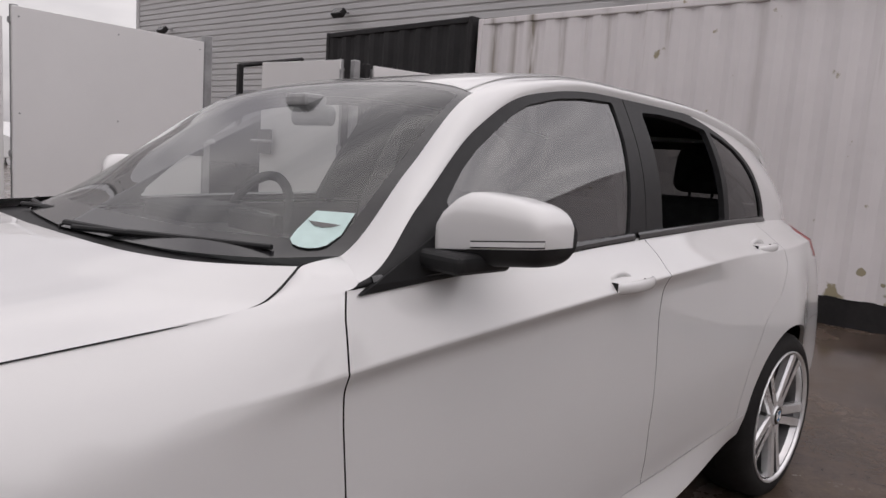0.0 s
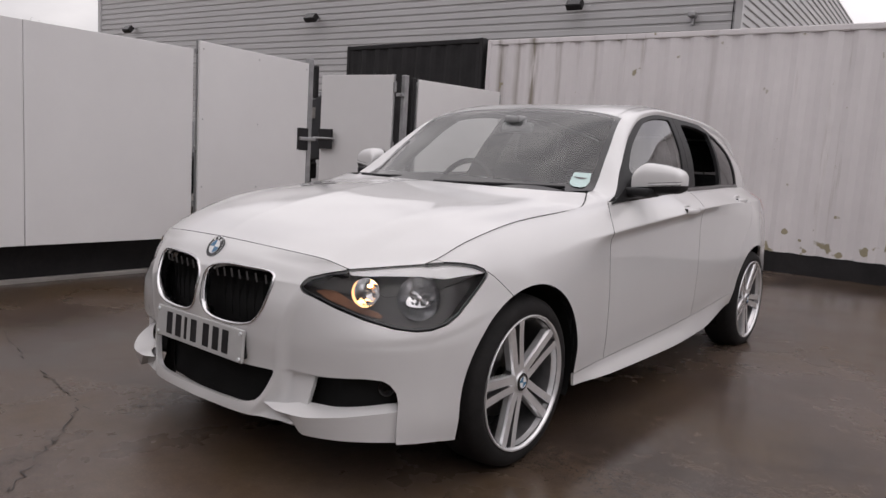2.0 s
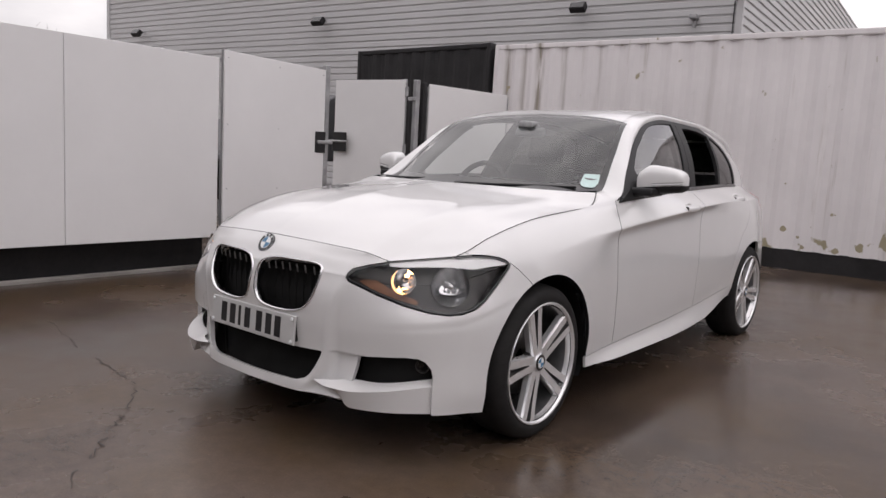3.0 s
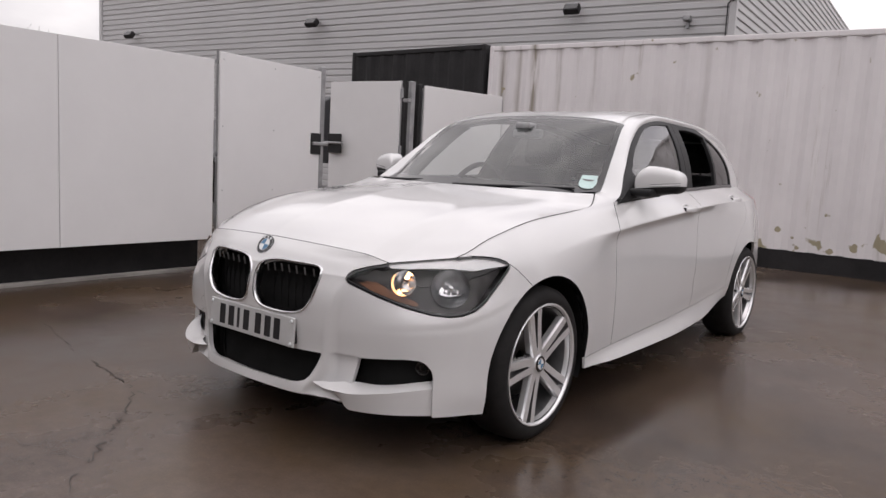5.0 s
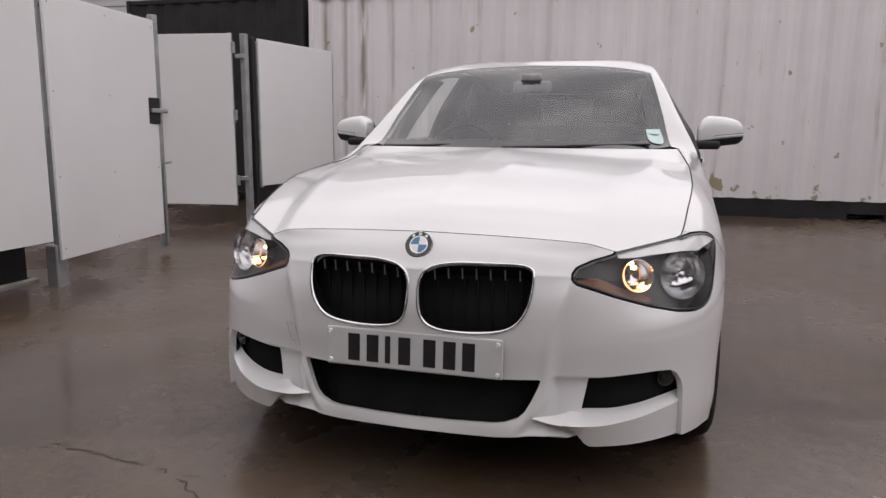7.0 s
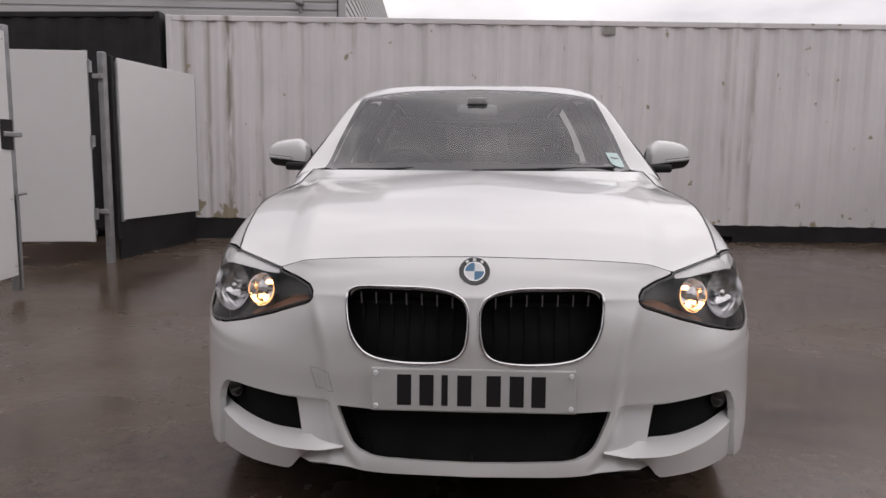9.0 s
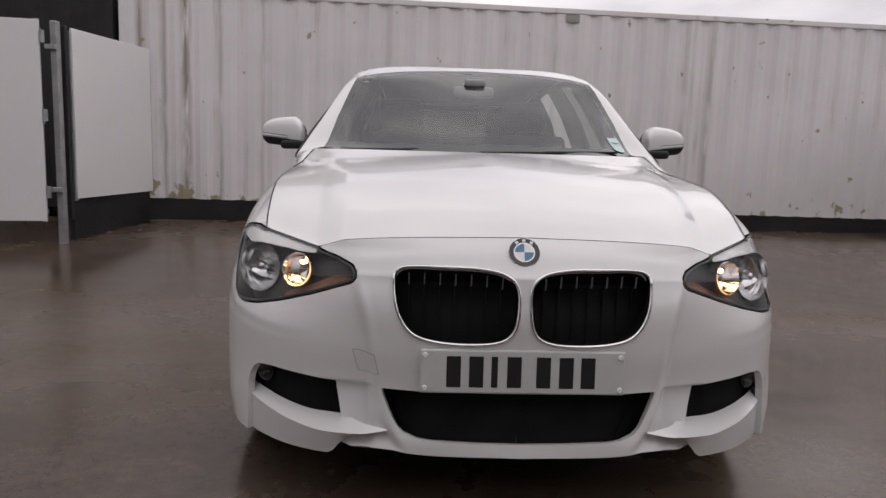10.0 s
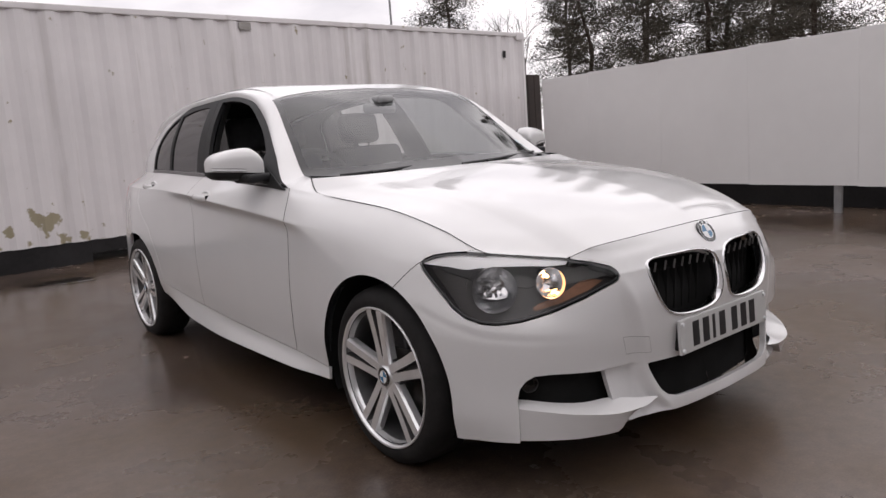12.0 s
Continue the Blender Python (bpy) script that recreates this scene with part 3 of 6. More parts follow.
gx = np.concatenate([[-900, -300, -100, -45, -25], np.arange(-14, 14.01, 0.25), [25, 45, 100, 300, 900]])
gy = np.concatenate([[-900, -300, -100, -45, -22], np.arange(-12, 16.01, 0.25), [25, 45, 100, 300, 900]])
GX, GY = np.meshgrid(gx, gy)
sheet = Shell.grid(np.stack([GX, GY, ground_z(GX, GY)], axis=-1))
ground = put("ground", sheet.v, sheet.f, GROUND, smooth=True)
tagged(ground, "wet brown-grey concrete yard with damp patches", "ground", kind="structure")


def crack(points, width):
    """A jagged dark crack lying in the ground."""
    rnd = random.Random(len(points) * 7 + int(points[0][0] * 100))
    p = []
    for a, b in zip(points, points[1:]):
        k = max(2, int(math.dist(a, b) / 0.035))
        for i in range(k):
            t = i / k
            p.append((a[0] + (b[0] - a[0]) * t + rnd.uniform(-0.016, 0.016), a[1] + (b[1] - a[1]) * t + rnd.uniform(-0.016, 0.016)))
    v, f = [], []
    for i, q in enumerate(p):
        d = Vector(p[min(i + 1, len(p) - 1)]) - Vector(p[max(i - 1, 0)])
        s = Vector((-d.y, d.x)).normalized() * width * rnd.uniform(0.3, 1.3) * (0.35 if i in (0, len(p) - 1) else 1)
        z = float(ground_z(q[0], q[1])) + 0.003
        v += [(q[0] + s.x, q[1] + s.y, z), (q[0] - s.x, q[1] - s.y, z)]
    for i in range(len(p) - 1):
        if i % 7 < 5 or rnd.random() < 0.4:
            f.append((2 * i, 2 * i + 1, 2 * i + 3, 2 * i + 2))
    ob = put("ground_crack", v, f, CRACK)
    return tagged(ob, "dark jagged wet crack in the concrete", "crack", "cracks in the yard", "structure")


crack([(-2.25, -0.62), (-2.0, -0.67), (-1.72, -0.72), (-1.45, -0.77)], 0.0016)
crack([(-1.33, -0.775), (-1.05, -0.80), (-0.75, -0.85)], 0.0032)
crack([(-0.73, -0.86), (-0.60, -0.96), (-0.47, -1.06), (-0.33, -1.20), (-0.17, -1.33), (0.04, -1.53)], 0.0030)
crack([(-0.17, -1.33), (-0.13, -1.37)], 0.0075)
crack([(-0.47, -1.06), (-0.43, -1.10)], 0.0060)
crack([(-0.17, -1.33), (-0.40, -1.42), (-0.62, -1.46)], 0.0010)
crack([(-0.73, -0.86), (-0.66, -0.79)], 0.0035)
crack([(-0.60, -0.71), (-0.55, -0.63), (-0.47, -0.52)], 0.0030)
crack([(-1.34, 1.62), (-1.30, 1.58)], 0.007)
crack([(-1.22, 1.53), (-1.12, 1.49)], 0.006)


def puddle(cx, cy, rx, ry, turn):
    """A thin film of standing water with an uneven shore."""
    rnd = random.Random(int(cx * 100) + 7)
    v = [(cx, cy, float(ground_z(cx, cy)) + 0.004)]
    for i in range(40):
        a = 2 * math.pi * i / 40
        k = 1 + 0.16 * math.sin(3 * a + cx * 9) + 0.10 * math.sin(7 * a + cy * 5) + rnd.uniform(-0.07, 0.07)
        x, y = rx * k * math.cos(a), ry * k * math.sin(a)
        px, py = cx + x * math.cos(turn) - y * math.sin(turn), cy + x * math.sin(turn) + y * math.cos(turn)
        v.append((px, py, float(ground_z(px, py)) + 0.003))
    ob = put("puddle", v, [(0, 1 + i, 1 + (i + 1) % 40) for i in range(40)], PUDDLE, smooth=True)
    return tagged(ob, "dark shallow puddle on the wet concrete", "puddle", "puddles by the container", "structure")


puddle(-1.55, 4.95, 0.22, 0.10, 0.2)
puddle(-0.93, 4.80, 0.27, 0.12, -0.3)


def hoarding_board(parent, p, q, z0, z1, thick=0.018, mat=None, gap=0.002):
    """One upright white board from p to q (plan), standing proud of its rails."""
    d = Vector((q[0] - p[0], q[1] - p[1], 0))
    bm = box_bm((gap, -thick / 2, z0), (d.length - gap, thick / 2, z1), gap * 1.4, 1)
    bm.transform(Matrix.Translation((p[0], p[1], 0)) @ Matrix.Rotation(math.atan2(d.y, d.x), 4, "Z"))
    return part("board", bm, mat or HOARDING, parent)


# gate-side hoarding: boards hung clear of the ground in front of a black backing
fence = thing("hoarding_fence", "white board hoarding raised over a gap filled by a black strip", "fence", kind="")
FX = -3.15
y = 1.14
while y > -9:
    w = 1.27
    hoarding_board(fence, (FX, y - w), (FX, y), 0.33, 1.85)
    part("post", box_bm((FX - 0.47, y - w - 0.04, 0.0), (FX - 0.38, y - w + 0.04, 1.8), 0.006, 1), GALV, fence)
    y -= w
part("rail", box_bm((FX - 0.06, -9.1, 1.55), (FX - 0.0095, 1.10, 1.62), 0.005, 1), GALV, fence)
part("rail", box_bm((FX - 0.06, -9.1, 0.45), (FX - 0.0095, 1.10, 0.52), 0.005, 1), GALV, fence)
# black strip set back to fill the dark gap under the boards
part("base_strip", box_bm((FX - 0.36, -9.1, 0.0), (FX - 0.30, 1.2, 1.0), 0.005, 1), BLACK_STEEL, fence, "black strip filling the dark gap under the boards")
kerb = part("kerb", box_bm((FX - 0.299, -9.1, 0.0), (FX - 0.25, 1.25, 0.05), 0.008, 1), CONCRETE)
tagged(kerb, "low pale concrete kerb under the hoarding", "kerb", kind="structure")
post = thing("gate_post", "dark steel gate hinge post beside the hoarding", "post", "gate posts")
part("upright", box_bm((-3.225, 1.215, 0.3), (-3.185, 1.255, 1.87), 0.006, 1), BLACK_STEEL, post)
part("foot", box_bm((-3.25, 1.16, 0.0), (-3.15, 1.26, 0.30), 0.01, 1), GALV, post, "grey steel foot")
for z in (0.5, 1.55):
    part("hinge", tube_bm((-3.20, 1.205, z - 0.06), (-3.20, 1.205, z + 0.06), 0.014), GALV, post)


def gate_leaf(p, q, z0, z1, label):
    g = thing("gate_leaf", label, "gate", "white gate leaves")
    hoarding_board(g, p, q, z0, z1, 0.022)
    d = Vector((q[0] - p[0], q[1] - p[1], 0)).normalized()
    s = Vector((-d.y, d.x, 0)) * 0.035
    for e, inset in ((p, 0.03), (q, -0.03)):
        a = Vector((e[0], e[1], z0 - 0.01)) + s + d * inset
        part("stile", tube_bm(a, a + Vector((0, 0, z1 - z0 + 0.02)), 0.024, seg=8), GALV, g)
    for z in (z0 + 0.08, (z0 + z1) / 2, z1 - 0.08):
        a, b = Vector((p[0], p[1], z)) + s, Vector((q[0], q[1], z)) + s
        part("rail", tube_bm(a, b, 0.02, seg=8), GALV, g)
    return g, d


leaf, _ = gate_leaf((-3.135, 1.180), (-3.315, 2.47), 0.2, 1.92, "white boarded gate leaf standing ajar with a steel latch")
part("edge_post", box_bm((-3.375, 2.48, 0.08), (-3.315, 2.54, 1.97), 0.006, 1), GALV, leaf, "galvanised closing post")
part("latch_plate", box_bm((-3.30, 2.33, 1.10), (-3.285, 2.475, 1.31), 0.004, 1), BLACK_STEEL, leaf, "black latch plate")
part("latch_bolt", box_bm((-3.31, 2.36, 1.19), (-3.27, 2.56, 1.225), 0.006, 1), GALV, leaf)
part("drop_bolt", tube_bm((-3.30, 2.50, 0.1), (-3.30, 2.50, 0.78), 0.011), GALV, leaf)
part("drop_bolt_handle", tube_bm((-3.30, 2.50, 0.78), (-3.245, 2.53, 0.79), 0.009), GALV, leaf)

for k_ in (0.03, 0.5, 0.97):
    for z in (0.27, 0.75, 1.30, 1.86):
        c = Vector((-3.135, 1.18, z)).lerp(Vector((-3.315, 2.47, z)), k_)
        part("screw", tube_bm(c + Vector((0.010, 0.0015, 0)), c + Vector((0.0135, 0.002, 0)), 0.006, seg=8), GALV, leaf)

leaf2, _ = gate_leaf((-4.45, 3.65), (-3.44, 3.80), 0.3, 1.985, "white boarded gate leaf hung on a steel post")
part("latch_plate", box_bm((-4.43, 3.60, 1.13), (-4.20, 3.62, 1.36), 0.004, 1), BLACK_STEEL, leaf2, "black latch plate")
part("latch_bolt", tube_bm((-4.5, 3.58, 1.25), (-4.18, 3.61, 1.25), 0.014), GALV, leaf2)
for z in (0.55, 1.2, 1.85):
    part("hinge", tube_bm((-3.42, 3.80, z - 0.05), (-3.42, 3.80, z + 0.05), 0.02), GALV, leaf2)

post2 = thing("gate_post", "grey galvanised steel gate post", "post", "gate posts")
part("upright", box_bm((-3.385, 3.86, 0.0), (-3.325, 3.93, 1.99), 0.008, 1), GALV, post2)
part("hinge_plate", box_bm((-3.41, 3.81, 1.75), (-3.325, 3.858, 1.79), 0.004, 1), GALV, post2)
part("hinge_plate", box_bm((-3.41, 3.81, 0.55), (-3.325, 3.858, 0.59), 0.004, 1), GALV, post2)
part("dark_stile", box_bm((-3.37, 3.97, 0.3), (-3.31, 4.03, 1.97), 0.006, 1), BLACK_STEEL, post2, "dark steel stile")
infill = thing("infill_panel", "white board infill between gate post and container", "fence panel")
hoarding_board(infill, (-3.30, 4.05), (-3.10, 5.36), 0.48, 1.96, 0.022)
part("stile", box_bm((-3.33, 4.04, 0.46), (-3.30, 4.10, 1.93), 0.004, 1), GALV, infill)
part("stile", box_bm((-3.15, 5.36, 0.46), (-3.10, 5.40, 1.93), 0.004, 1), GALV, infill)
bm = box_bm((0, -0.02, 0.05), (1.325, 0.02, 0.55), 0.004, 1)
bm.transform(Matrix.Translation((-3.345, 4.05, 0)) @ Matrix.Rotation(math.atan2(1.31, 0.20), 4, "Z"))
part("base_strip", bm, BLACK_STEEL, infill, "black base strip")


def container(name, label, length, height, depth, mat, at, pitch=0.262, rail=0.26, castings=(), rib=0.024):
    """A steel container: pressed corrugated walls between posts and rails; local x along the face, y into it."""
    c = thing(name, label, "container", at=at)
    p = 0.06
    z0, z1 = rail, height - 0.068
    n = max(2, round((length - 2 * p) / pitch))
    step = (length - 2 * p) / n
    xs = []
    for i in range(n):
        a = p + i * step
        xs += [(a, 0.012), (a + step * 0.28, 0.012), (a + step * 0.52, 0.012 + rib), (a + step * 0.78, 0.012 + rib)]
    xs.append((length - p, 0.012))
    v = [(x, yy, z) for z in (z0, z1) for x, yy in xs]
    k = len(xs)
    f = [(i, i + 1, k + i + 1, k + i) for i in range(k - 1)]
    put("corrugated_wall", v, f, mat, c)
    part("corner_post", box_bm((0, 0, 0.0), (p, 0.16, height - 0.004), 0.012, 2), mat, c)
    part("corner_post", box_bm((length - p, 0, 0.0), (length, 0.16, height - 0.004), 0.012, 2), mat, c)
    part("top_rail", box_bm((p, 0.004, height - 0.070), (length - p, 0.10, height - 0.008), 0.01, 2), mat, c)
    edges = [p, length * 0.34 - 0.18, length * 0.34 + 0.18, length * 0.66 - 0.18, length * 0.66 + 0.18, length - p]
    for i in range(5):
        top = rail + 0.004
        bot = 0.0 if i % 2 == 0 else 0.13
        part("bottom_rail", box_bm((edges[i], 0.03, bot), (edges[i + 1], 0.12, top), 0.004, 1), BLACK_STEEL, c, "black bottom rail")
    part("roof", box_bm((0.02, 0.02, height - 0.05), (length - 0.02, depth - 0.02, height - 0.012), 0.006, 1), mat, c)
    part("end_wall", box_bm((0.03, 0.17, 0.1), (0.06, depth - 0.1, height - 0.055), 0.004, 1), mat, c)
    part("end_wall", box_bm((length - 0.06, 0.17, 0.1), (length - 0.03, depth - 0.1, height - 0.055), 0.004, 1), mat, c)
    part("back_wall", box_bm((0.03, depth - 0.09, 0.1), (length - 0.03, depth - 0.05, height - 0.055), 0.004, 1), mat, c)
    part("floor_pan", box_bm((0.08, 0.13, 0.13), (length - 0.08, depth - 0.1, 0.17), 0.004, 1), BLACK_STEEL, c)
    for x in castings:
        for z in (0.0, height - 0.118):
            part("corner_casting", box_bm((x - 0.004, -0.006, z), (x + 0.169, 0.15, z + 0.118), 0.014, 2), mat if z else BLACK_STEEL, c)
    return c


YAW = 2.2
CX, CY, CZ = -3.50, 5.56, 0.13
white_box = container("shipping_container", "long white shipping container streaked with rust and algae", 9.48, 2.52, 2.44, CONTAINER, pose(CX, CY, CZ, 0, 0.45, YAW), castings=(9.48 - 0.165,))
part("lashing_plate", box_bm((9.01, 0.004, 2.14), (9.07, 0.010, 2.24), 0.004, 1), BLACK_STEEL, white_box, "small dark lashing plate")
part("dent_patch", box_bm((4.86, 0.006, 2.36), (5.00, 0.0105, 2.44), 0.002, 1), CONCRETE, white_box, "bare patch under the top rail")
container("shipping_container", "black shipping container standing end on behind the gate", 2.50, 2.55, 6.06, BLACK_STEEL, pose(-6.03, 5.50, 0.13, 0, 0, 0.5))


# what stands beyond the gate: a dark load bed with a rail frame
truck = thing("tipper_truck", "dark grey truck bed with a black rail frame behind the gate", "truck")
bm = box_bm((-9.2, 3.9, 0.95), (-7.12, 6.15, 2.1), 0.02, 1)
for v_ in bm.verts:
    if v_.co.z > 1.5:
        v_.co.z -= (6.15 - v_.co.y) * 0.52
part("load_bed", bm, SHED, truck, "dark grey sloping load bed")
for yy in (4.95, 5.42, 5.9):
    part("rail_post", box_bm((-7.20, yy - 0.035, 0.9), (-7.13, yy + 0.035, 2.47 - (5.9 - yy) * 0.22), 0.006, 1), BLACK_STEEL, truck)
part("top_rail", tube_bm((-7.165, 4.93, 2.245), (-7.165, 5.92, 2.46), 0.03, seg=8), BLACK_STEEL, truck)
part("chassis", box_bm((-8.9, 3.8, 0.62), (-7.4, 6.2, 0.9), 0.02, 1), BLACK_STEEL, truck)
for yy in (4.4, 5.6):
    for xx in (-8.9, -7.45):
        part("tyre", tube_bm((xx - 0.13, yy, 0.56), (xx + 0.13, yy, 0.56), 0.41, seg=24), RUBBER, truck)
part("pale_plate", box_bm((-7.11, 5.75, 1.62), (-7.10, 5.86, 1.80), 0.004, 1), CONCRETE, truck, "small pale plate")


# seen through the gap beside the gate
parked = thing("parked_car", "pale grey parked estate car with a lit tail lamp", "car", at=pose(-24.6, 6.85, 0.0, 0, 0, 14))
side_line = [(-2.1, .35), (-2.15, .75), (-2.05, 1.05), (-1.75, 1.42), (.25, 1.46), (.95, 1.02), (2.0, .92), (2.15, .70), (2.12, .35)]
bm = bmesh.new()
left_side = [bm.verts.new((x, -.86 + .12 * max(0, z - .9), z)) for x, z in side_line]
right_side = [bm.verts.new((x, .86 - .12 * max(0, z - .9), z)) for x, z in side_line]
bm.faces.new(left_side)
bm.faces.new(right_side[::-1])
for k_ in range(len(side_line)):
    m_ = (k_ + 1) % len(side_line)
    bm.faces.new((left_side[k_], right_side[k_], right_side[m_], left_side[m_]))
bmesh.ops.bevel(bm, geom=list(bm.edges), offset=0.05, segments=2, profile=0.5, affect="EDGES")
part("body", bm, LAMP_WHITE, parked)
for s in (-1, 1):
    part("side_window", box_bm((-1.55, s * .80 - .02, 1.08), (.45, s * .80 + .02, 1.36), 0.015, 2), GLOSS_BLACK, parked)
    part("tail_lamp", box_bm((-2.16, s * .68 - .14, .88), (-2.08, s * .68 + .14, 1.02), 0.02, 2), TAIL_LIT, parked, "lit red tail lamp")
    for x in (-1.35, 1.35):
        wheel_ob = part("wheel", tube_bm((x, s * .72 - .10, .32), (x, s * .72 + .10, .32), .32, seg=24), RUBBER, parked)
        part("rim", tube_bm((x, s * .83 - .01, .32), (x, s * .83 + .01, .32), .20, seg=20), ALLOY, wheel_ob, "silver rim")
part("rear_window", box_bm((-1.99, -.62, 1.08), (-1.86, .62, 1.36), 0.02, 2), GLOSS_BLACK, parked)
part("bumper", box_bm((-2.20, -.80, .38), (-2.06, .80, .60), 0.04, 2), LAMP_GREY, parked)


def clad_wall(name, p, q, z0, z1, pitch=0.18):
    """A wall of horizontal pressed sheeting: broad flats with sharp-edged grooves."""
    d = Vector((q[0] - p[0], q[1] - p[1], 0)).normalized()
    s = Vector((d.y, -d.x, 0))
    prof = []
    z = z0
    while z < z1:
        prof += [(z, 0.0), (z + pitch * 0.62, 0.0), (z + pitch * 0.72, -0.034), (z + pitch * 0.90, -0.034)]
        z += pitch
    v, f = [], []
    for e in (p, q):
        for zz, o in prof:
            v.append((e[0] + s.x * o, e[1] + s.y * o, min(zz, z1)))
    k = len(prof)
    for i in range(k - 1):
        f.append((i, k + i, k + i + 1, i + 1))
    return put(name, v, f, CLAD, building)


WALL_AT = pose(-25.3, 11.1, 0, 0, 0, 6.38)
building = thing("warehouse", "large grey warehouse with horizontal ribbed cladding", "building", at=WALL_AT)
BL, BH = 22.49, 7.25
clad_wall("front_wall", (0, 0), (BL, 0), 0.0, BH)
clad_wall("side_wall", (BL, 0), (BL + 1.3, 26), 0.0, BH)
part("corner_trim", box_bm((BL - 0.10, -0.045, 0), (BL + 0.05, 0.10, BH), 0.01, 1), CLAD, building)
part("corner_trim", box_bm((-0.08, -0.045, 0), (0.08, 0.10, BH), 0.01, 1), CLAD, building)
part("eaves_trim", box_bm((-0.1, -0.08, BH), (BL + 0.08, 0.15, BH + 0.14), 0.01, 1), CLAD, building)
part("roof", box_bm((0, 0.15, BH - 0.2), (BL - 0.05, 26, BH + 0.1), 0.02, 1), CLAD, building)
part("back_wall", box_bm((0, 25.8, 0), (BL + 1.0, 26, BH - 0.25), 0.01, 1), CLAD, building)
bm = bmesh.new()
for a, b in (((BL - .13, -.06, 4.0), (BL - .13, -.06, 4.72)), ((BL - .13, -.06, 4.72), (BL - .02, -.07, 4.84))):
    tube_bm(a, b, 0.012, seg=6, bm=bm)
part("cable", bm, BLACK_STEEL, building, "black cable down the corner")


def floodlight(x, z, size):
    f = thing("floodlight", "grey floodlight bracketed to the warehouse cladding", "floodlight", "floodlights on the warehouse", at=WALL_AT @ pose(x, 0, z))
    part("bracket", box_bm((-0.03, -0.28, -0.02), (0.03, 0.02, 0.02), 0.005, 1), GALV, f)
    bm = box_bm((-size, -0.10, -size * 0.55), (size, 0.06, size * 0.55), 0.02, 2)
    bm.transform(pose(0, -0.34, -0.08, -38, 0, 0))
    part("lamp_head", bm, BLACK_STEEL, f)
    bm = box_bm((-size * 0.85, -0.112, -size * 0.45), (size * 0.85, -0.102, size * 0.45), 0.003, 1)
    bm.transform(pose(0, -0.34, -0.08, -38, 0, 0))
    part("glass", bm, GLOSS_BLACK, f)
    return f


floodlight(2.22, 4.97, 0.20)
floodlight(10.85, 4.93, 0.20)
floodlight(18.95, 4.82, 0.19)
cam_box = thing("security_camera", "small grey security camera on the warehouse wall", "camera", at=WALL_AT @ pose(21.56, 0, 4.44))
part("housing", box_bm((-0.08, -0.26, -0.055), (0.08, 0.0, 0.055), 0.025, 2), GALV, cam_box)
part("bracket", box_bm((-0.03, -0.1, -0.2), (0.03, 0.0, -0.06), 0.006, 1), GALV, cam_box)
cam_box2 = thing("security_camera", "dark security camera on a corner bracket", "camera", at=WALL_AT @ pose(BL + 0.02, 0, 4.82))
part("bracket", tube_bm((-0.06, -0.04, -0.02), (0.12, -0.28, 0.06), 0.035), BLACK_STEEL, cam_box2)
part("housing", box_bm((0.02, -0.34, 0.02), (0.34, -0.22, 0.13), 0.03, 2), BLACK_STEEL, cam_box2)

# far-side hoarding on short legs
far = thing("hoarding_fence", "long white board hoarding on short steel legs", "fence")
fa, fb = Vector((6.12, 5.72, 0)), Vector((5.40, -9.0, 0))
fd = (fb - fa).normalized()
at = -0.29
while at < (fb - fa).length:
    p, q = fa + fd * max(at, 0.0), fa + fd * (at + 1.22)
    hoarding_board(far, (p.x, p.y), (q.x, q.y), 0.318 - 0.006 * at, 1.85 + 0.009 * at, mat=HOARDING_GREY, gap=0.0006)
    at += 1.22
for o in (0.05, 2.42, 4.36, 6.8, 9.24, 11.68, 14.12):
    r = fa + fd * o + Vector((0.07, 0, 0))
    part("leg", tube_bm((r.x, r.y, 0), (r.x, r.y, 1.75), 0.045, seg=10), GALV, far)
for z in (0.5, 1.6):
    part("rail", tube_bm(fa + Vector((0.03, 0, z)), fb + Vector((0.03, 0, z)), 0.02, seg=8), GALV, far)
# black strip added in place of the dark open space under the boards
part("base_strip", box_bm((6.4, -9.0, 0.0), (6.5, 6.0, 0.5), 0.004, 1), BLACK_STEEL, far, "black strip standing in for the dark void under the boards")
brown = thing("timber_screen", "dark brown timber screen between container and hoarding", "screen")
for i in range(5):
    part("plank", box_bm((5.70 + i * 0.14, 6.02, 0.1), (5.835 + i * 0.14, 6.05, 1.96), 0.004, 1), BROWN_BOARD, brown)
part("rail", box_bm((5.70, 6.05, 1.5), (6.39, 6.09, 1.58), 0.004, 1), BROWN_BOARD, brown)

# unseen dark clad building, added behind the walk to keep light off the nose
shed = thing("shed", "unseen dark clad building added to shade the car's front", "building")
bm = bmesh.new()
x = -14.0
while x < 12.0:
    box_bm((x, -10.2, 0.0), (x + 0.92, -10.1, 5.6), 0.01, 1, bm)
    x += 1.0
for z in (0.0, 2.8, 5.5):
    box_bm((-14, -10.3, z), (12.0, -10.12, z + 0.14), 0.01, 1, bm)
part("clad_wall", bm, SHED, shed)
part("wall_core", box_bm((-14, -14.0, 0.0), (12.0, -10.31, 5.5), 0.02, 1), SHED, shed)
part("roof", box_bm((-14.2, -14.2, 5.66), (12.2, -10.0, 5.8), 0.02, 1), SHED, shed)


